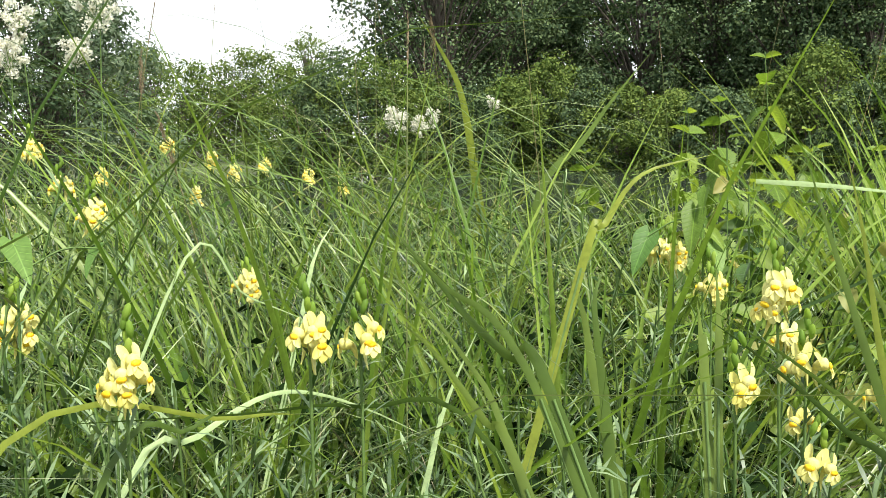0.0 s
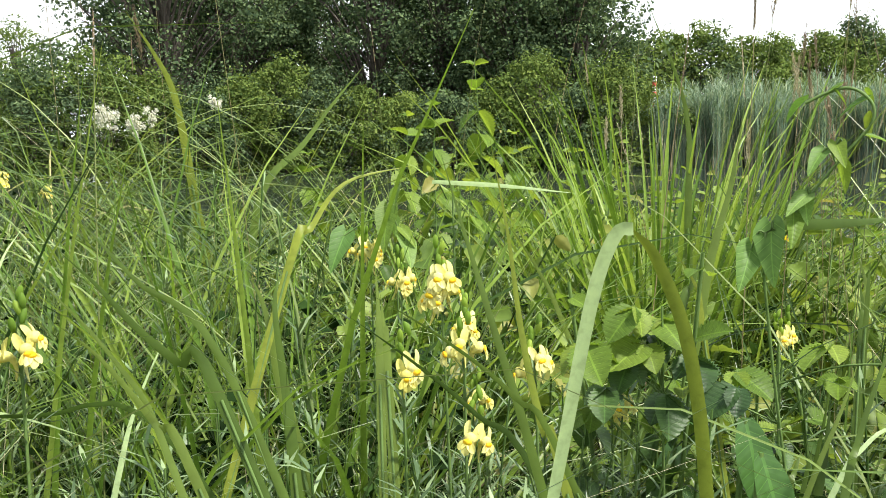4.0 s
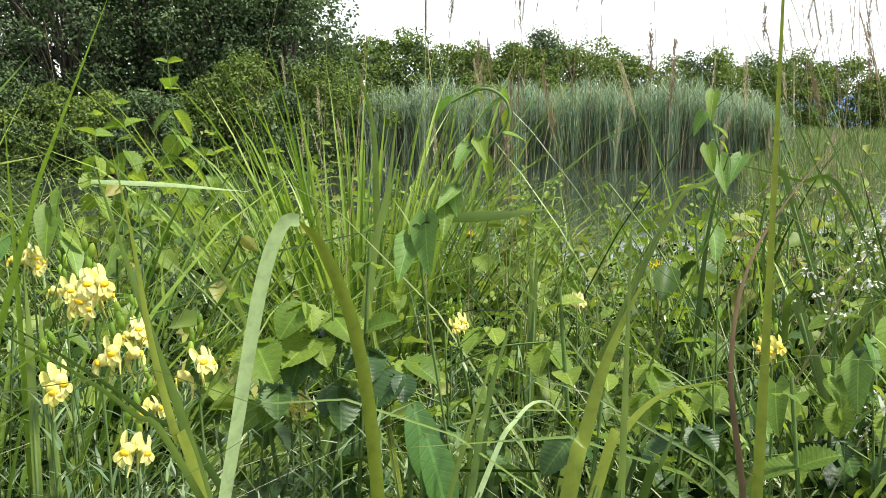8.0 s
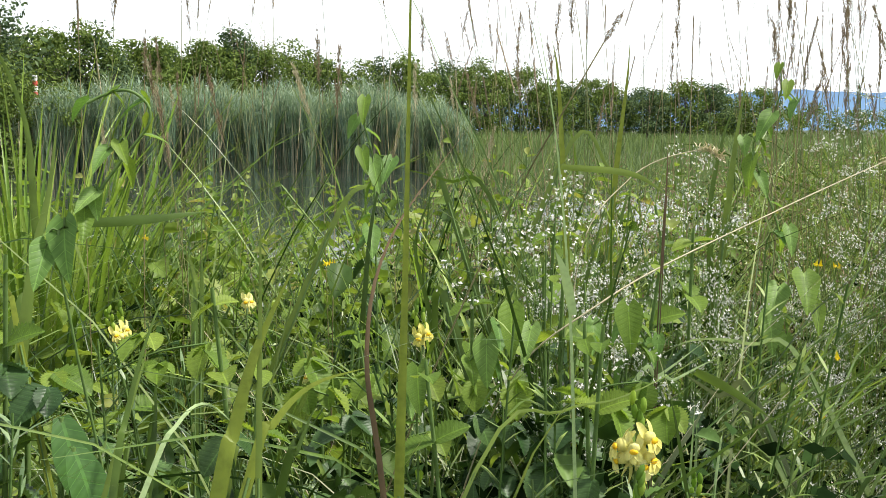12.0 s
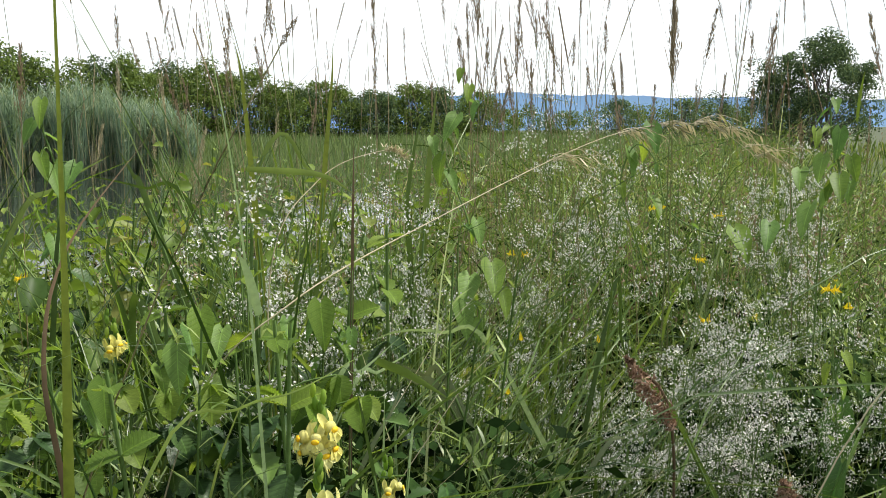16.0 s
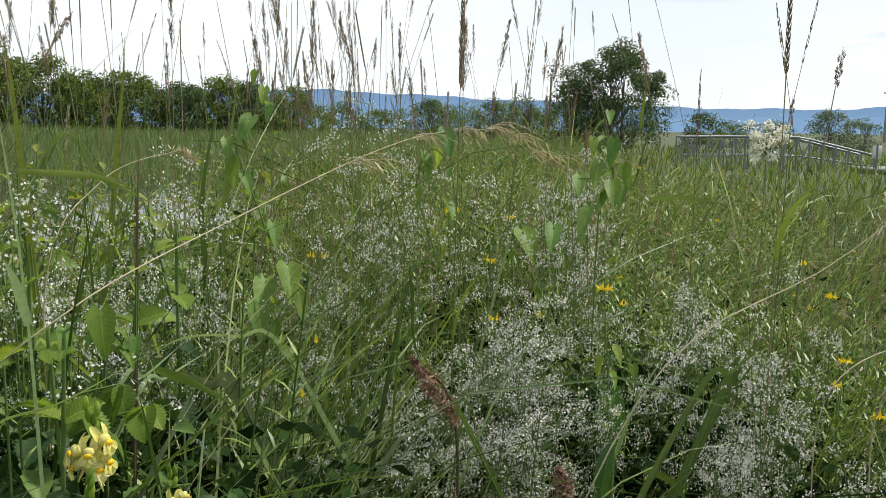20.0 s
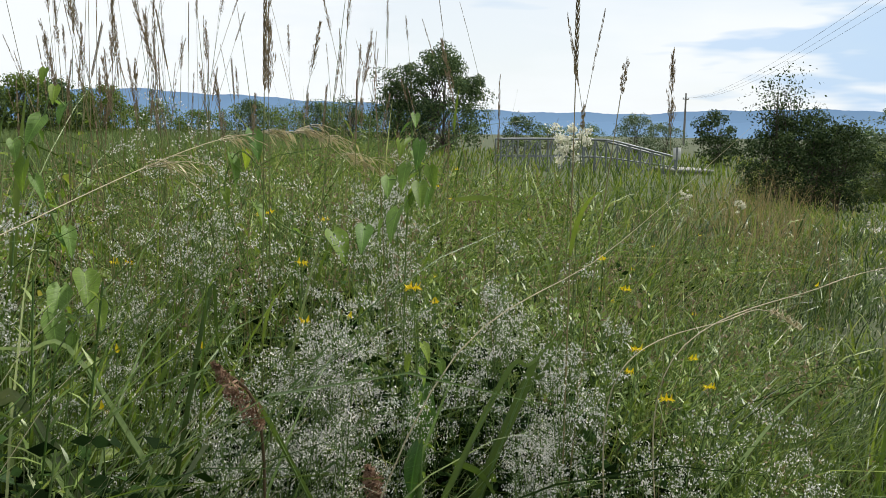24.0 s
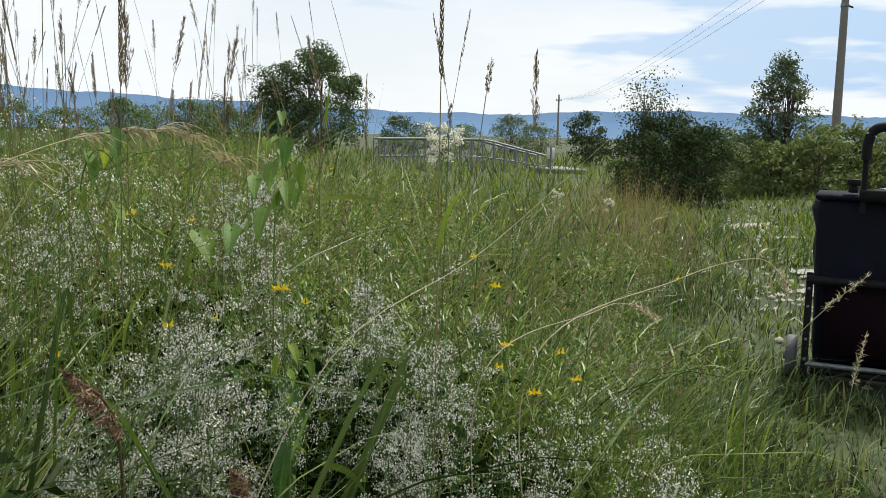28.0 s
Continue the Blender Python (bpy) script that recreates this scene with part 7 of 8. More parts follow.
# --- bedstraw
def bedstraw_template(seed, h=0.7):
    rng = np.random.default_rng(seed)
    ob = thing("bedstraw", "white bedstraw with clouds of tiny flowers", "wildflower", "bedstraw plants")
    n = 5
    base = rng.normal(0, 0.022, (n, 3)) * [1, 1, 0]
    p, w = lines(base, rng.uniform(0, 6.3, n), h * rng.uniform(0.72, 1.05, n), rng.uniform(0.0, 0.08, n), rng.uniform(0.0, 0.2, n), 8)
    for k in range(n):
        part("stem", [(*tube(p[k:k + 1], w[k:k + 1], 0.0009, 3), 0)], BEDSTEM, ob)
    # each stem bears a loose head at its tip and two on side branches
    m = 3 * n
    k, u = np.repeat(np.arange(n), 3), np.tile([0.985, 0.86, 0.74], n) + rng.uniform(-0.04, 0.01, m)
    i = np.clip((u * 8).astype(int), 0, 7)
    at = p[k, i] + (p[k, i + 1] - p[k, i]) * (u * 8 - i)[:, None]
    bp, bw = lines(at, rng.uniform(0, 6.3, m), np.where(u > 0.9, 0.012, rng.uniform(0.05, 0.11, m)), rng.uniform(0.5, 1.0, m), rng.uniform(-0.6, 0.0, m), 3)
    each = 7
    head = np.repeat(bp[:, 3], each, 0) + rng.normal(size=(m * each, 3)) * [0.017, 0.017, 0.010]
    t = np.linspace(0, 1, 4)[None, :, None]
    tw = np.repeat(bp[:, 2], each, 0)[:, None] * (1 - t) + head[:, None] * t
    tagged(part("twig_spray", [(*tube(bp, bw, 0.0005, 3), 0), (*tube(tw, unit(np.gradient(tw, axis=1)), 0.0004, 3), 0)], BEDSTEM, ob), "", "", "", "stuff")
    q = 150
    k, u = rng.integers(0, n, q), (rng.uniform(0.08, 0.85, q) * 14).astype(int) / 14
    i = np.clip((u * 8).astype(int), 0, 7)
    at = p[k, i] + (p[k, i + 1] - p[k, i]) * (u * 8 - i)[:, None]
    lp, lw = lines(at, rng.uniform(0, 6.3, q), rng.uniform(0.014, 0.030, q), rng.uniform(0.8, 1.6, q), 0.3, 2)
    tagged(part("whorl_foliage", [(*ribbon(lp, lw, 0.0030), 0)], SHOOT, ob, "narrow green leaves in whorls"), "", "", "", "stuff")
    c = (head[:, None] + rng.normal(size=(m * each, 11, 3)) * rng.uniform(0.7, 1.3, (m * each, 1, 1)) * [0.0060, 0.0060, 0.0032]).reshape(-1, 3)
    florets = len(c)
    s = rng.uniform(0.0014, 0.0023, florets)[:, None]
    ax = unit(rng.normal(size=(florets, 3)) + [0, 0, 0.7])
    a = unit(np.cross(ax, rng.normal(size=(florets, 3))))
    b = np.cross(ax, a)
    lift = ax * s * 0.35
    v = [np.stack([c + d1 * s + lift, c + d2 * s * 0.55, c - d1 * s + lift, c - d2 * s * 0.55], 1).reshape(-1, 3) for d1, d2 in ((a, b), (b, a))]
    tagged(part("blossom", [(v[0], np.arange(4 * florets).reshape(-1, 4), 0), (v[1], np.arange(4 * florets).reshape(-1, 4), 0)], WHITE, ob, "tiny white four-petalled flowers"), "", "", "", "stuff")
    return ob


def bedstraw_all():
    rng = np.random.default_rng(800)
    protos = [bedstraw_template(801 + i) for i in range(4)]
    spots = [(-0.14, 1.14, 0.98), (-0.14, 1.15, 0.91), (0.00, 1.45, 0.88), (-0.05, 1.45, 0.83), (0.09, 1.30, 0.76), (0.04, 1.30, 0.74), (0.24, 1.18, 0.59), (0.31, 1.45, 0.72), (0.55, 1.49, 0.73), (0.70, 1.65, 0.82),
             (0.35, 1.64, 0.76), (0.43, 1.68, 0.78), (0.54, 1.70, 0.80), (0.72, 1.53, 0.78), (0.77, 1.46, 0.74), (0.83, 1.92, 0.84), (0.51, 2.12, 0.85), (0.75, 1.30, 0.69), (0.12, 1.37, 0.70)]
    dense = ((0.38, 1.23, 0.69), (0.44, 1.23, 0.67), (0.51, 1.24, 0.68), (0.36, 1.15, 0.64), (0.43, 1.13, 0.62), (0.49, 1.14, 0.62), (0.32, 1.09, 0.60), (0.39, 1.07, 0.59), (0.39, 1.21, 0.67), (0.47, 1.20, 0.65), (0.67, 1.17, 0.68), (0.74, 1.15, 0.68), (0.76, 1.06, 0.68), (0.64, 1.07, 0.64), (0.69, 1.01, 0.64), (0.63, 0.96, 0.60), (0.69, 0.92, 0.59), (0.72, 0.83, 0.61), (0.71, 0.78, 0.59), (0.61, 1.14, 0.65), (0.81, 0.75, 0.58))
    for k, (x, y, z) in enumerate(dense):
        for _ in range(1 + k % 3 // 2):
            a, r = rng.uniform(0, 6.3), rng.uniform(0.0, 0.045)
            spots.append((x + r * math.sin(a), y + r * math.cos(a), z - rng.uniform(0.0, 0.08)))
    for k, (x, y, z) in enumerate(spots):
        m = pose(x, y, 0, rng.uniform(-7, 7), rng.uniform(-7, 7), rng.uniform(0, 360)) @ Matrix.Diagonal((*(2 * [0.85 * z / 0.74 * rng.uniform(0.85, 1.2)]), z / 0.74, 1))
        if k < 4:
            protos[k].matrix_basis = m
        else:
            copy_thing(protos[k % 4], m)


# --- small yellow trefoils, meadowsweet, dry heads


def trefoils():
    lv, lf = leaf_shape("heart", 6)
    pieces = [(aimed(lv * [0.8, 1, 1.4], (0, -0.4, 1.0), (0, -1, 0.4), (0, 0, 0), 0.011), lf, 0)]
    for sx in (-1, 1):
        pieces.append((aimed(lv * [0.5, 1, 1], (sx * 0.3, -1, 0.1), (sx, 0, 0.4), (sx * 0.002, 0, 0), 0.010), lf, 0))
    pieces.append((aimed(lv * [0.4, 1, 1], (0, -1, -0.2), (0, -0.3, 1), (0, 0, 0), 0.009), lf, 0))
    flower = mesh_of("flower", pieces, [VETCH])
    rng = np.random.default_rng(850)
    spots = [(0.61, 1.18, 0.75, 4), (0.49, 1.30, 0.69, 2), (0.50, 1.50, 0.75, 3), (0.49, 1.71, 0.81, 3), (0.68, 1.76, 0.79, 3), (1.07, 1.32, 0.69, 3), (1.17, 1.50, 0.72, 2), (1.07, 1.20, 0.60, 2), (0.94, 1.17, 0.63, 3), (0.93, 1.11, 0.61, 2), (1.12, 1.15, 0.56, 3),
             (1.75, 1.49, 0.63, 1), (0.91, 1.07, 0.59, 3), (0.17, 1.26, 0.68, 1), (0.24, 1.66, 0.74, 2), (0.17, 1.16, 0.63, 1)]
    spots += [(0.30, 1.36, 0.65, 1), (0.49, 1.28, 0.70, 1), (0.27, 1.69, 0.73, 2), (0.53, 1.73, 0.81, 2), (-0.55, 1.6, 0.72, 5), (-1.1, 1.9, 0.72, 3)]
    for _ in range(16):
        x, y, _z = spot(rng.uniform(24, 50), rng.uniform(1.4, 4.5))
        h, d = math.degrees(math.atan2(x, y)), math.hypot(x, y)
        spots.append((x, y, float(sward_height(h, d)) * rng.uniform(0.85, 1.1), 2))
    for x, y, z, n in spots:
        ob = thing("trefoil", "golden-yellow trefoil flower on a thin stem", "wildflower", "trefoil plants", (x, y, 0))
        p, w = lines([(0, 0, 0)], rng.uniform(0, 6), z, 0.02, 0.05, 6)
        part("stem", [(*tube(p, w, 0.0009, 4), 0)], BEDSTEM, ob)
        for k in range(n):
            a = math.atan2(-x, -y) + (k - (n - 1) / 2) * 0.9
            fl = part("flower", flower, None, ob)
            fl.matrix_basis = Matrix.Translation((p[0, -1, 0] + 0.006 * math.sin(a), p[0, -1, 1] + 0.006 * math.cos(a), p[0, -1, 2])) @ pose(0, 0, 0, rng.uniform(-30, 50), rng.uniform(-30, 30), math.degrees(math.pi - a)) @ Matrix.Scale(0.85, 4)


def meadowsweet(x, y, z, size, seed, label="creamy white meadowsweet plume over the grass"):
    rng = np.random.default_rng(seed)
    ob = thing("meadowsweet", label, "wildflower", "meadowsweet plants", (x, y, 0))
    p, w = lines([(0, 0, 0)], rng.uniform(0, 6), z, 0.0, 0.05, 8)
    part("stem", [(*tube(p, w, 0.0013, 5), 0)], BEDSTEM, ob)
    tip = p[0, -1]
    n = 18
    c = tip + rng.normal(size=(n, 3)) * [0.5 * size, 0.5 * size, 0.62 * size]
    root = tip - [0, 0, 0.9 * size]
    t = np.linspace(0, 1, 4)[None, :, None]
    bp = root * (1 - t) + c[:, None] * t
    tagged(part("spray", [(*tube(bp, unit(np.gradient(bp, axis=1)), 0.0009, 3), 0)], BEDSTEM, ob), "", "", "", "stuff")
    pts = (c[:, None] + rng.normal(size=(n, 60, 3)) * 0.14 * size * rng.uniform(0.6, 1.5, (n, 1, 1))).reshape(-1, 3)
    part("blossom", [(*leaflets(pts, 0.003 + 0.09 * size, rng, 0.8, flat=1.0), 0)], CREAM, ob, "creamy white froth of tiny flowers")


def meadowsweets():
    for i, (x, y, z, s) in enumerate(((1.485, 2.134, 0.95, 0.05), (-2.15, 0.14, 1.23, 0.04), (-2.15, 0.09, 1.14, 0.03), (-2.05, -0.02, 1.12, 0.035), (-2.15, 0.04, 1.2, 0.03),
                                      (-2.1, -0.12, 1.10, 0.055), (-3.85, 1.61, 1.03, 0.03), (-3.74, 1.83, 1.09, 0.028), (-3.46, 1.40, 1.0, 0.035))):
        meadowsweet(x, y, z, s, 870 + i)
    for i, (x, y, z, s) in enumerate(((3.9, 4.4, 0.60, 0.03), (4.5, 4.5, 0.52, 0.03), (-2.94, 1.08, 1.02, 0.04))):
        meadowsweet(x, y, z, s, 890 + i, "white umbel standing among seeding grass")
    rng = np.random.default_rng(899)
    for tip, low in (((0.248, 0.925, 0.738), (0.296, 0.932, 0.666)), ((0.426, 0.969, 0.591), (0.441, 0.973, 0.549))):
        tip, low = np.array(tip), np.array(low)
        at = np.array([low[0], low[1], 0.0])
        ob = thing("dry_seed_head", "reddish-brown dried seed plume in bedstraw", "seed head", "dry seed heads", at)
        p, w = spline([np.zeros(3), (low - at) * [1, 1, 0.6], low - at, tip - at], 16)
        part("stem", [(*tube(p, w, 0.0016, 5), 0)], BROWN, ob)
        n = 620
        u = rng.uniform(0, 1, n)
        out = unit(rng.normal(size=(n, 3))) * (0.013 * np.sin(np.pi * (0.15 + 0.8 * u)) * rng.uniform(0.3, 1.1, n))[:, None]
        part("bristles", [(*leaflets((low - at) + (tip - low) * u[:, None] + out, 0.007, rng, 0.3, flat=1), 0)], RUST, ob, "rough reddish-brown bristles")


# --- tall grasses with seed heads
def head_mesh(kind, seed, mat=SEED):
    """A seed head one unit long, standing on the origin."""
    rng = np.random.default_rng(seed)
    if kind == "spike":
        n = 90
        u = rng.uniform(0, 1, n)
        r = 0.035 * np.sin(np.pi * np.clip(u * 0.9 + 0.1, 0, 1)) ** 0.6
        a = rng.uniform(0, 6.3, n)
        at = np.stack([r * np.cos(a) * 0.6, r * np.sin(a) * 0.6, u], -1)
        p, w = lines(at, a, 0.085, 0.25, 0.1, 2)
        return mesh_of("seed_head", [(*ribbon(p, w, 0.03, root=0.4), 0)], [mat])
    if kind == "panicle":
        n = 26
        u = np.sort(rng.uniform(0, 0.92, n))
        a = np.arange(n) * 2.2
        p, w = lines(np.stack([0 * u, 0 * u, u], -1), a, 0.20 * (1.1 - u) * rng.uniform(0.5, 1.2, n) + 0.05, 0.35, 0.25, 3)
        m = 5
        c = (p[:, 1:].repeat(m, 1) + rng.normal(0, 0.012, (n, 3 * m, 3))).reshape(-1, 3)
        q, s = lines(c, rng.uniform(0, 6.3, len(c)), 0.06, 0.3, 0.3, 2)
        axis, aw = lines([(0, 0, 0)], 0, 1.0, 0, 0, 3)
        return mesh_of("seed_head", [(*tube(p, w, 0.0035, 3), 0), (*tube(axis, aw, 0.006, 3), 0), (*ribbon(q, s, 0.016, root=0.4), 0)], [mat])
    if kind == "couch":
        n = 22
        u = np.linspace(0.02, 0.96, n)
        a = np.where(np.arange(n) % 2, 0.0, np.pi)
        at = np.stack([0.02 * np.sin(a), 0 * u, u], -1)
        p, w = lines(at, a, 0.13, 0.42, -0.2, 4)
        axis, aw = lines([(0, 0, 0)], 0, 1.0, 0, 0, 3)
        return mesh_of("seed_head", [(*tube(p, w, np.array([[0.006, 0.018, 0.018, 0.010, 0.002]]), 5), 0), (*tube(axis, aw, 0.008, 4), 0)], [mat])
    n = 9
    parts = []
    for k in range(n):
        c = np.array([0.10 * math.cos(k * 2.4), 0.10 * math.sin(k * 2.4), 0.1 + 0.8 * k / n])
        q = unit(rng.normal(size=(40, 3))) * rng.uniform(0.3, 1, (40, 1)) * [0.085, 0.085, 0.12] + c
        parts.append((*leaflets(q, 0.085, rng, 0.35, -0.6, flat=1), 0))
    axis, aw = lines([(0, 0, 0)], 0, 1.0, 0, 0, 3)
    parts.append((*tube(axis, aw, 0.012, 4), 0))
    return mesh_of("seed_head", parts, [mat])


def stalk(x, y, z, head, length, lean, az, rng, thick=0.0011, label="tall grass stalk with a brown seed head", leaf=True):
    """A stalk whose tip is at (x, y, z): culm, seed head, often a leaf."""
    L = z / math.cos(lean * 0.6)
    off = np.array([math.sin(az), math.cos(az), 0]) * L * math.sin(lean * 0.55)
    base = np.array([x, y, 0]) - off
    ob = thing("grass_stalk", label, "grass", "tall grass stalks", base)
    p, w = lines([(0, 0, 0)], az, L - length, lean * 0.2, lean * 0.8, 9, 1.2)
    part("culm", [(*tube(p, w, thick * np.linspace(1.35, 0.6, 10)[None], 5), 0)], CULM, ob)
    hd = part("seed_head", head, None, ob)
    q = Vector(w[0, -1]).to_track_quat("Z", "Y").to_matrix().to_4x4()
    hd.matrix_basis = Matrix.Translation(p[0, -1]) @ q @ pose(0, 0, 0, 0, 0, rng.uniform(0, 360)) @ Matrix.Diagonal((length * 0.52, length * 0.52, length, 1))
    if leaf:
        k = int(rng.integers(4, 8))
        lp, lw = lines([p[0, k]], rng.uniform(0, 6.3), rng.uniform(0.10, 0.2), 0.25, rng.uniform(0.3, 1.4), 6)
        part("leaf", [(*ribbon(lp, lw, rng.uniform(0.005, 0.009), fold=0.25), 0)], BROAD_ONE, ob)
    return ob


def tall_grasses():
    rng = np.random.default_rng(900)
    heads = {k: [head_mesh(k, 910 + i) for i in range(3)] for k in ("spike", "panicle", "couch", "cocksfoot")}
    belts = ((72, -12, 12, 1.5, 3.4, 2.0, 10.5), (76, 4, 26, 1.5, 3.4, 1.5, 10.0), (12, 22, 38, 1.4, 2.6, 0.5, 8.5), (30, -34, -8, 1.5, 3.2, 2.0, 10.5), (26, -12, 14, 1.4, 2.6, 1.0, 9.0), (16, -34, -8, 1.5, 3.0, 1.5, 10.0), (13, -75, -34, 1.3, 3.0, 4.0, 13.0), (7, -98, -72, 1.3, 2.6, 1.0, 9.0))
    for n, h0, h1, d0, d1, e0, e1 in belts:
        for k in range(n):
            h, d, el = rng.uniform(h0, h1), rng.uniform(d0, d1), rng.uniform(e0, e1)
            x, y, _ = spot(h, d)
            z = 0.955 + d * math.tan(radians(el))
            kind = rng.choice(["spike", "spike", "panicle", "panicle", "couch"])
            ob = stalk(x, y, z, heads[kind][k % 3], rng.uniform(0.05, 0.11) * (1.25 if kind == "panicle" else 1.0), rng.uniform(0.0, 0.35), rng.uniform(0, 6.3), rng, rng.uniform(0.0006, 0.0011), leaf=k % 4 == 0)
            if k % 5 == 0:
                SWAY.append((ob, np.array(ob.location), 0.9))
    pale = [head_mesh("panicle", 920 + i, DRY) for i in range(2)] + [head_mesh("spike", 925, DRY)]
    for k in range(22):
        h, d, el = rng.uniform(-42, -6), rng.uniform(2.2, 3.4), rng.uniform(0.2, 5.0)
        x, y, _ = spot(h, d)
        stalk(x, y, 0.955 + d * math.tan(radians(el)), pale[k % 3], rng.uniform(0.12, 0.18), rng.uniform(0.0, 0.3), rng.uniform(0, 6.3), rng, 0.0011, "straw-coloured reed-grass plume on the bank", leaf=False)
    one = lambda *a, **k: stalk(*a, rng, **k)
    one(0.75, 1.06, 1.16, heads["couch"][0], 0.13, 0.03, 0.5, thick=0.0012, label="couch grass with an upright zigzag ear")
    one(0.39, 1.25, 1.14, heads["couch"][1], 0.13, 0.03, 0.9, thick=0.0012, label="couch grass with an upright zigzag ear")
    one(0.865, 1.11, 1.075, heads["cocksfoot"][0], 0.055, 0.2, 1.3, label="cocksfoot with a dense clustered head", leaf=False)
    one(0.82, 1.14, 1.01, heads["cocksfoot"][1], 0.04, 0.03, 1.3, label="cocksfoot with a dense clustered head", leaf=False)
    one(-0.066, 0.957, 1.065, heads["cocksfoot"][2], 0.035, 0.55, 1.5, label="nodding cocksfoot head against the sky", leaf=False)
    one(0.98, 1.14, 1.09, heads["panicle"][0], 0.13, 0.05, 0.3, thick=0.0007, label="airy open grass panicle", leaf=False)
    one(0.42, 1.34, 1.15, heads["panicle"][1], 0.15, 0.03, 0.3, label="dense tall grass panicle")


def nodding_ear(points, ear, label, seed):
    """A thin stalk bowing over, its ear set with spikelets that hang."""
    rng = np.random.default_rng(seed)
    pts = [np.array(q, float) for q in points]
    at = np.array([pts[0][0], pts[0][1], 0.0])
    ob = thing("nodding_grass", label, "grass", "nodding grasses", at)
    p, w = spline([np.zeros(3), (pts[0] - at) * [1, 1, 0.6]] + [q - at for q in pts], 60)
    part("culm", [(*tube(p, w, 0.0007 * np.linspace(1.3, 0.6, 60)[None], 5), 0)], DRY, ob)
    k = np.linspace(int(60 * (1 - ear)), 59, 12).astype(int)
    for i in k:
        n = int(rng.integers(7, 11))
        q, s = lines(p[0, i] + rng.normal(0, 0.002, (n, 3)), rng.uniform(0, 6.3, n), rng.uniform(0.006, 0.012, n), rng.uniform(0.3, 1.6, n), rng.uniform(0.3, 0.9, n), 4)
        part("spikelet", [(*ribbon(q, s, 0.0018, fold=0.3), 0)], DRY, ob)
    return ob


def drooping_panicle():
    """The long bowed brome with hanging clusters."""
    rng = np.random.default_rng(960)
    at = np.array([-0.30, 1.02, 0.0])
    pts = [(-0.30, 1.02, 0.0), (-0.25, 1.0, 0.4), (-0.17, 0.98, 0.68), (-0.07, 1.00, 0.785), (0.09, 1.19, 0.85), (0.30, 1.40, 0.925), (0.43, 1.50, 0.955), (0.54, 1.52, 0.955), (0.62, 1.51, 0.90)]
    ob = thing("drooping_brome", "straw-coloured brome bowed over with hanging spikelets", "grass", "nodding grasses", at)
    p, w = spline([np.array(q) - at for q in pts], 90)
    part("culm", [(*tube(p, w, 0.0008 * np.linspace(1.3, 0.6, 90)[None], 6), 0)], DRY, ob)
    for u in (0.60, 0.70, 0.78, 0.85, 0.91, 0.96, 0.995):
        i = int(u * 89)
        n, L = int(rng.integers(6, 10)), rng.uniform(0.05, 0.085)
        q, s = lines(p[0, i] + rng.normal(0, 0.002, (n, 3)), radians(75) + rng.normal(0, 0.22, n), L * rng.uniform(0.7, 1.1, n), rng.uniform(1.1, 1.5, n), rng.uniform(0.6, 1.3, n), 6)
        cl = tagged(part("branchlet", [(*tube(q, s, 0.0005, 3), 0)], DRY, ob), "", "", "", "stuff")
        for j in range(n):
            e, ew = lines([q[j, 2], q[j, 4], q[j, 6]], radians(75) + rng.normal(0, 0.4, 3), rng.uniform(0.018, 0.028, 3), rng.uniform(1.8, 2.5, 3), 0.2, 4)
            part("spikelet", [(*ribbon(e, ew, 0.0042, fold=0.4), 0)], DRY, cl)


def tussock(x, y, h, n, spread, seed, label, mat=TUFT, width=(0.006, 0.011), curl=(0.1, 0.9)):
    rng = np.random.default_rng(seed)
    ob = thing("sedge_tussock", label, "sedge", "sedge tussocks", (x, y, 0))
    b = rng.normal(0, spread * 0.35, (n, 3)) * [1, 1, 0]
    az = np.arctan2(b[:, 0], b[:, 1]) + rng.normal(0, 0.5, n)
    r = np.hypot(b[:, 0], b[:, 1]) / spread
    p, w = lines(b, az, h * rng.uniform(0.55, 1.08, n), 0.05 + 0.45 * r * rng.uniform(0.3, 1, n), rng.uniform(*curl, n), 7, 1.6)
    for k in range(n):
        part("blade", [(*ribbon(p[k:k + 1], w[k:k + 1], rng.uniform(*width), fold=0.3, twist=rng.normal(0, 0.5)), 0)], mat, ob)


def tussocks():
    x, y, _ = spot(-37.2, 2.3)
    tussock(x, y, 1.17, 290, 0.22, 980, "large bright green sedge tussock on the bank", width=(0.011, 0.021), curl=(0.15, 1.15))
    for i, (h, d, ht, n, sp) in enumerate(((-73, 1.25, 1.1, 90, 0.13), (-59.8, 1.2, 1.08, 75, 0.10), (-66, 1.75, 1.02, 70, 0.17), (-48, 1.9, 0.98, 60, 0.14), (-77, 1.7, 1.0, 80, 0.2), (-84, 1.5, 0.95, 70, 0.2), (-55.5, 1.4, 1.0, 55, 0.12), (-92, 1.7, 1.0, 70, 0.2), (-12, 1.7, 0.95, 60, 0.14), (-6, 1.35, 0.92, 40, 0.10), (3, 1.6, 0.9, 55, 0.12), (10, 1.9, 0.9, 50, 0.12), (20, 2.1, 0.85, 50, 0.12), (-19, 2.0, 0.9, 60, 0.15), (46, 2.2, 0.5, 80, 0.16), (42, 2.6, 0.55, 80, 0.18), (50, 1.9, 0.45, 80, 0.15), (52, 2.6, 0.38, 80, 0.16), (55, 2.1, 0.36, 70, 0.15), (47, 1.7, 0.46, 70, 0.12))):
        x, y, _ = spot(h, d)
        tussock(x, y, ht, n, sp, 981 + i, "green sedge tussock in the long grass", TUFT if h < 30 else BROAD_ONE, width=(0.007, 0.014) if h < 30 else (0.005, 0.010), curl=(0.2, 1.3))


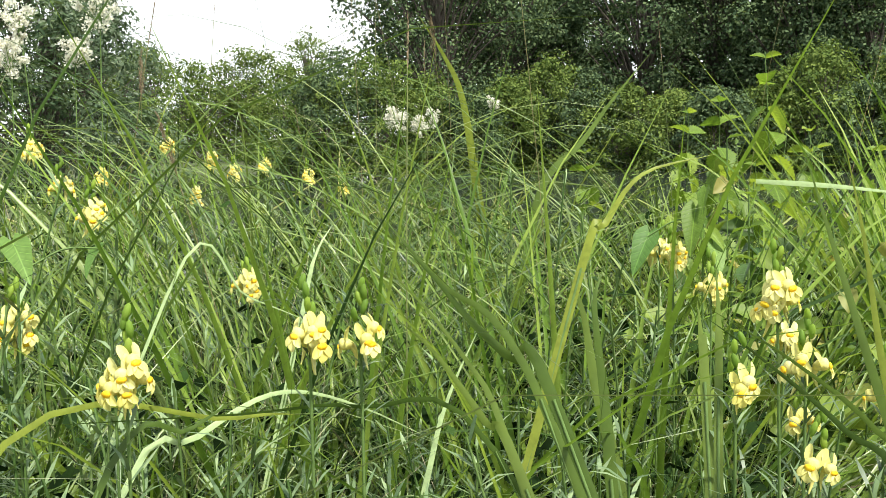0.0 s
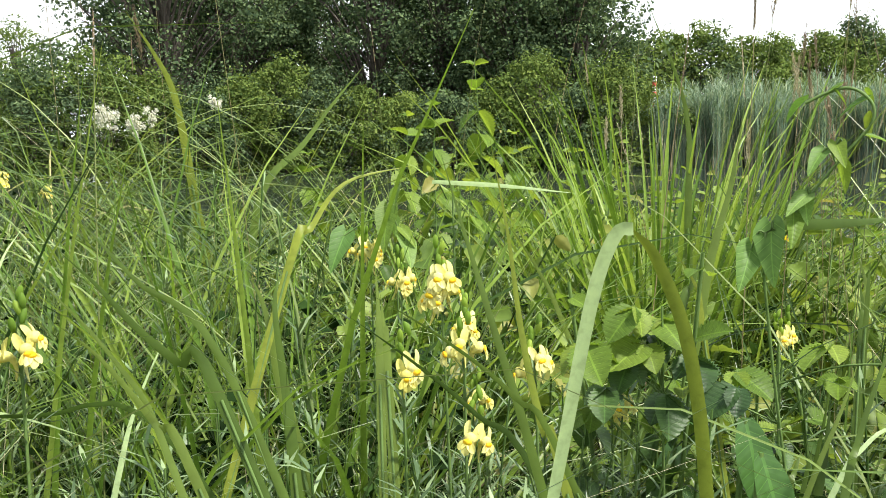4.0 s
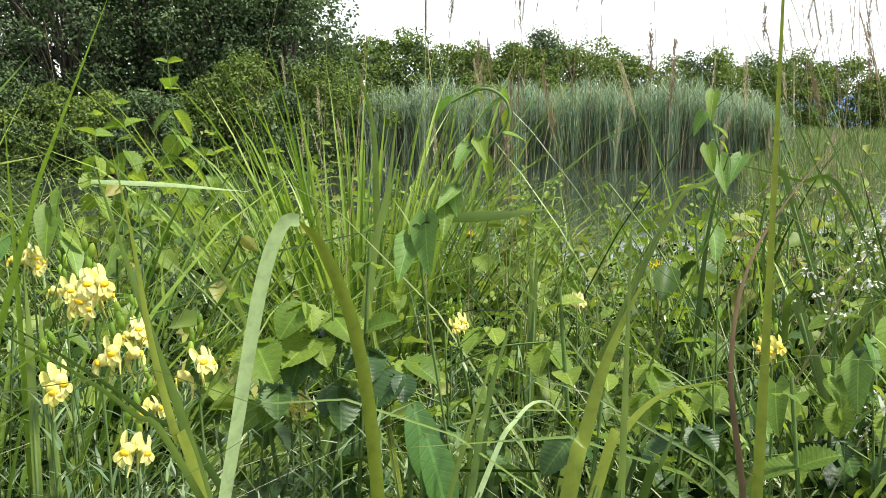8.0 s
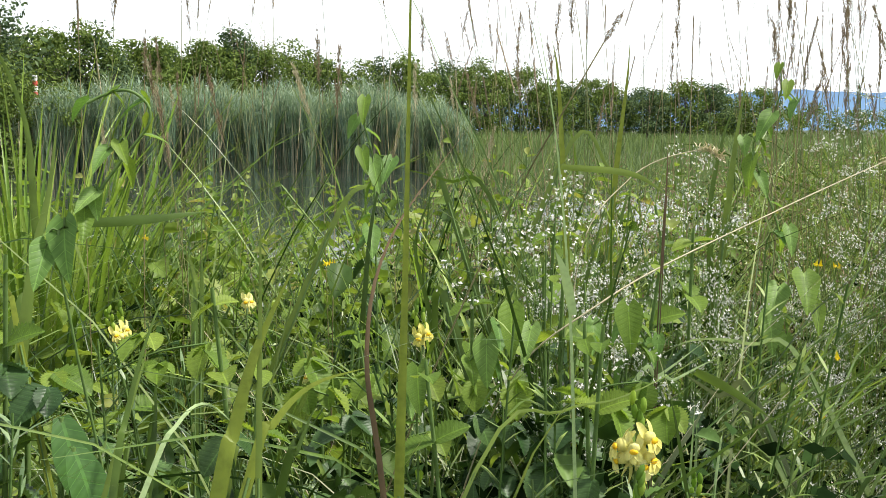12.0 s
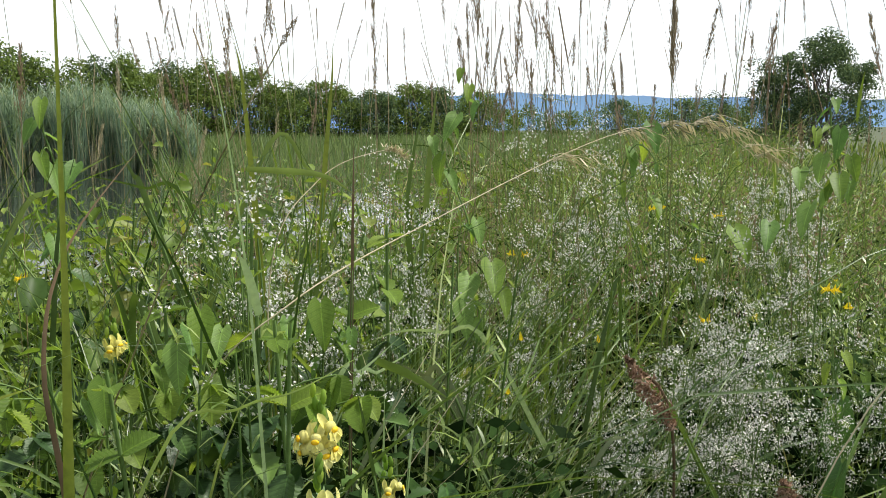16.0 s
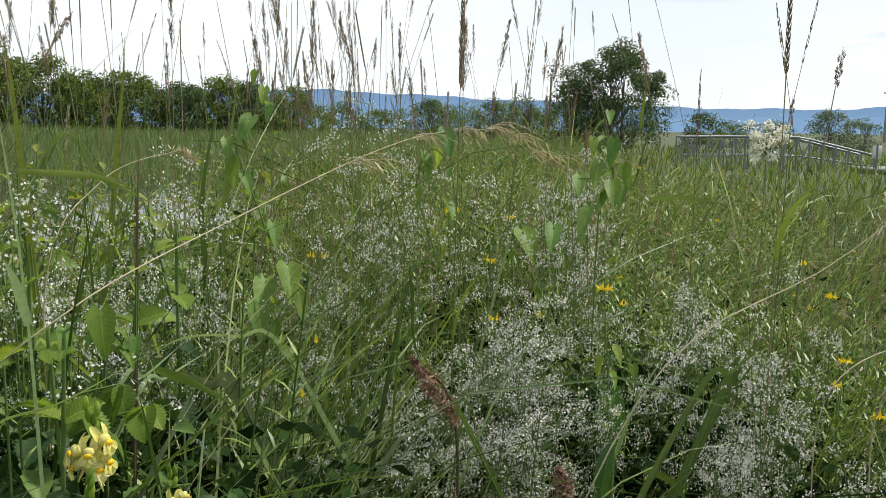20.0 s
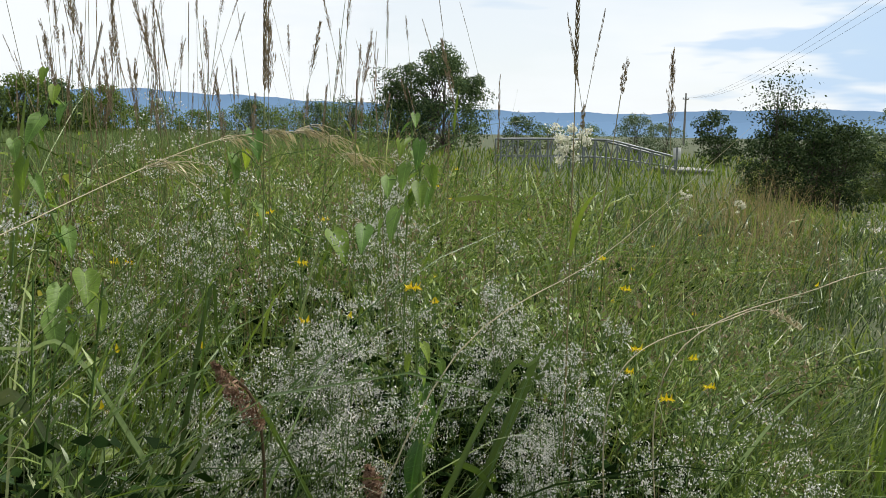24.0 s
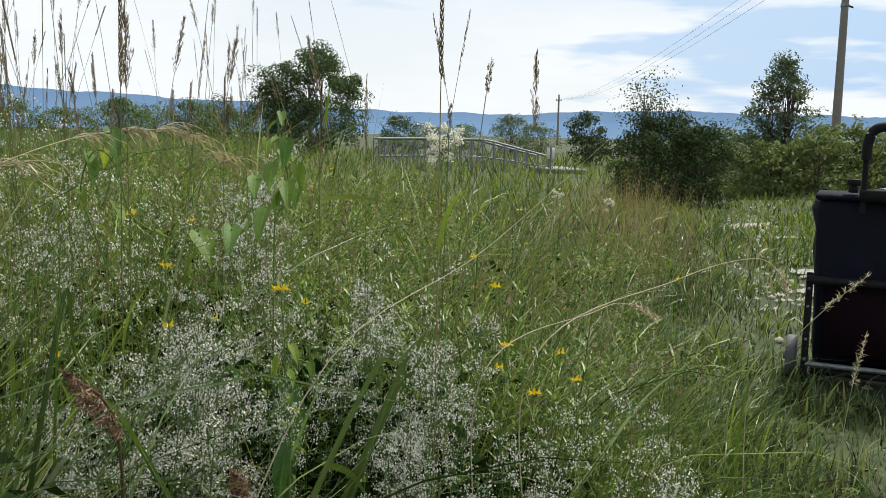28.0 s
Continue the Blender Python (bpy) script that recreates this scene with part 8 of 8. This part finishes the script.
def nodding_grasses():
    nodding_ear([(0.68, 0.86, 0.69), (0.88, 0.89, 0.74), (0.95, 0.90, 0.742), (0.975, 0.87, 0.722)], 0.18, "pale grass ear nodding over the verge", 961)
    nodding_ear([(0.73, 0.83, 0.71), (0.99, 0.85, 0.78), (1.13, 0.84, 0.80), (1.15, 0.81, 0.78), (1.15, 0.80, 0.755)], 0.18, "long bowed grass stalk with a pale ear", 962)
    nodding_ear([(1.29, 0.95, 0.56), (1.32, 0.90, 0.65), (1.35, 0.86, 0.71), (1.38, 0.82, 0.76)], 0.22, "grass stalk with an open pale ear before the trolley", 963)
    nodding_ear([(1.55, 0.95, 0.3), (1.56, 0.94, 0.5), (1.58, 0.93, 0.62)], 0.2, "short grass stalk before the trolley", 964)
    nodding_ear([(-0.1, 1.05, 0.8), (-0.05, 1.1, 0.9), (0.02, 1.15, 0.93), (0.05, 1.15, 0.92)], 0.2, "brown nodding grass ear over bedstraw", 965)


reaching_blades()
BENT = bent_blade()
toadflax_all()
serrated_plants()
bramble_thicket()
climbing_plants()
bedstraw_all()
trefoils()
meadowsweets()
tall_grasses()
nodding_grasses()
drooping_panicle()
tussocks()


# ---------------------------------------------------------------- what moves
def motions():
    """The folded blade whips in the wind; single blades and stalks sway a little."""
    rest = Vector((-0.032, -0.026, 0.905))
    rows = [
        (0.0, 0.014, -0.025, 0.865),
        (1.0, 0.028, -0.019, 0.877),
        (2.0, 0.031, -0.012, 0.868),
        (2.5, 0.033, -0.011, 0.882),
        (3.5, -0.011, -0.035, 0.901),
        (4.1, -0.038, -0.055, 0.911),
        (4.5, -0.055, -0.071, 0.914),
        (4.7, -0.031, -0.048, 0.900),
        (4.9, 0.034, -0.002, 0.882),
        (5.1, 0.095, 0.030, 0.877),
        (5.3, 0.075, 0.024, 0.890),
        (5.5, -0.009, -0.024, 0.884),
        (5.7, -0.056, -0.065, 0.891),
        (5.9, -0.059, -0.070, 0.903),
        (6.1, -0.035, -0.048, 0.893),
        (6.3, 0.014, -0.012, 0.874),
        (6.5, 0.023, -0.006, 0.872),
        (6.7, -0.012, -0.032, 0.881),
        (6.9, -0.035, -0.053, 0.878),
        (7.1, -0.048, -0.066, 0.888),
        (7.3, -0.052, -0.071, 0.900),
        (7.5, -0.048, -0.068, 0.890),
        (8.0, -0.018, -0.041, 0.907),
        (8.5, -0.018, -0.047, 0.907),
        (9.0, -0.022, -0.057, 0.909),
        (9.5, -0.009, -0.051, 0.916),
        (10.0, -0.007, -0.055, 0.919),
        (15.0, -0.007, -0.055, 0.919),
        (28.0, -0.007, -0.055, 0.919),
    ]
    here = Matrix.Translation((-0.374, 0.529, 0.0))
    walk(BENT, [(t, here @ rest.rotation_difference(Vector((x, y, z))).to_matrix().to_4x4()) for t, x, y, z in rows])
    rng = random.Random(77)
    for ob, at, much in SWAY:
        q, w = rng.uniform(0, 6.3), rng.uniform(0.9, 1.5)
        keys = []
        for k in range(29):
            a = much * (0.9 * math.sin(w * k * 1.7 + q) + 0.5 * math.sin(2.3 * k + 2 * q))
            b = much * 0.6 * math.sin(1.3 * w * k + q * 3)
            keys.append((float(k), Matrix.Translation(at) @ pose(0, 0, 0, a * 0.6, b * 0.6, 0)))
        walk(ob, keys)


motions()
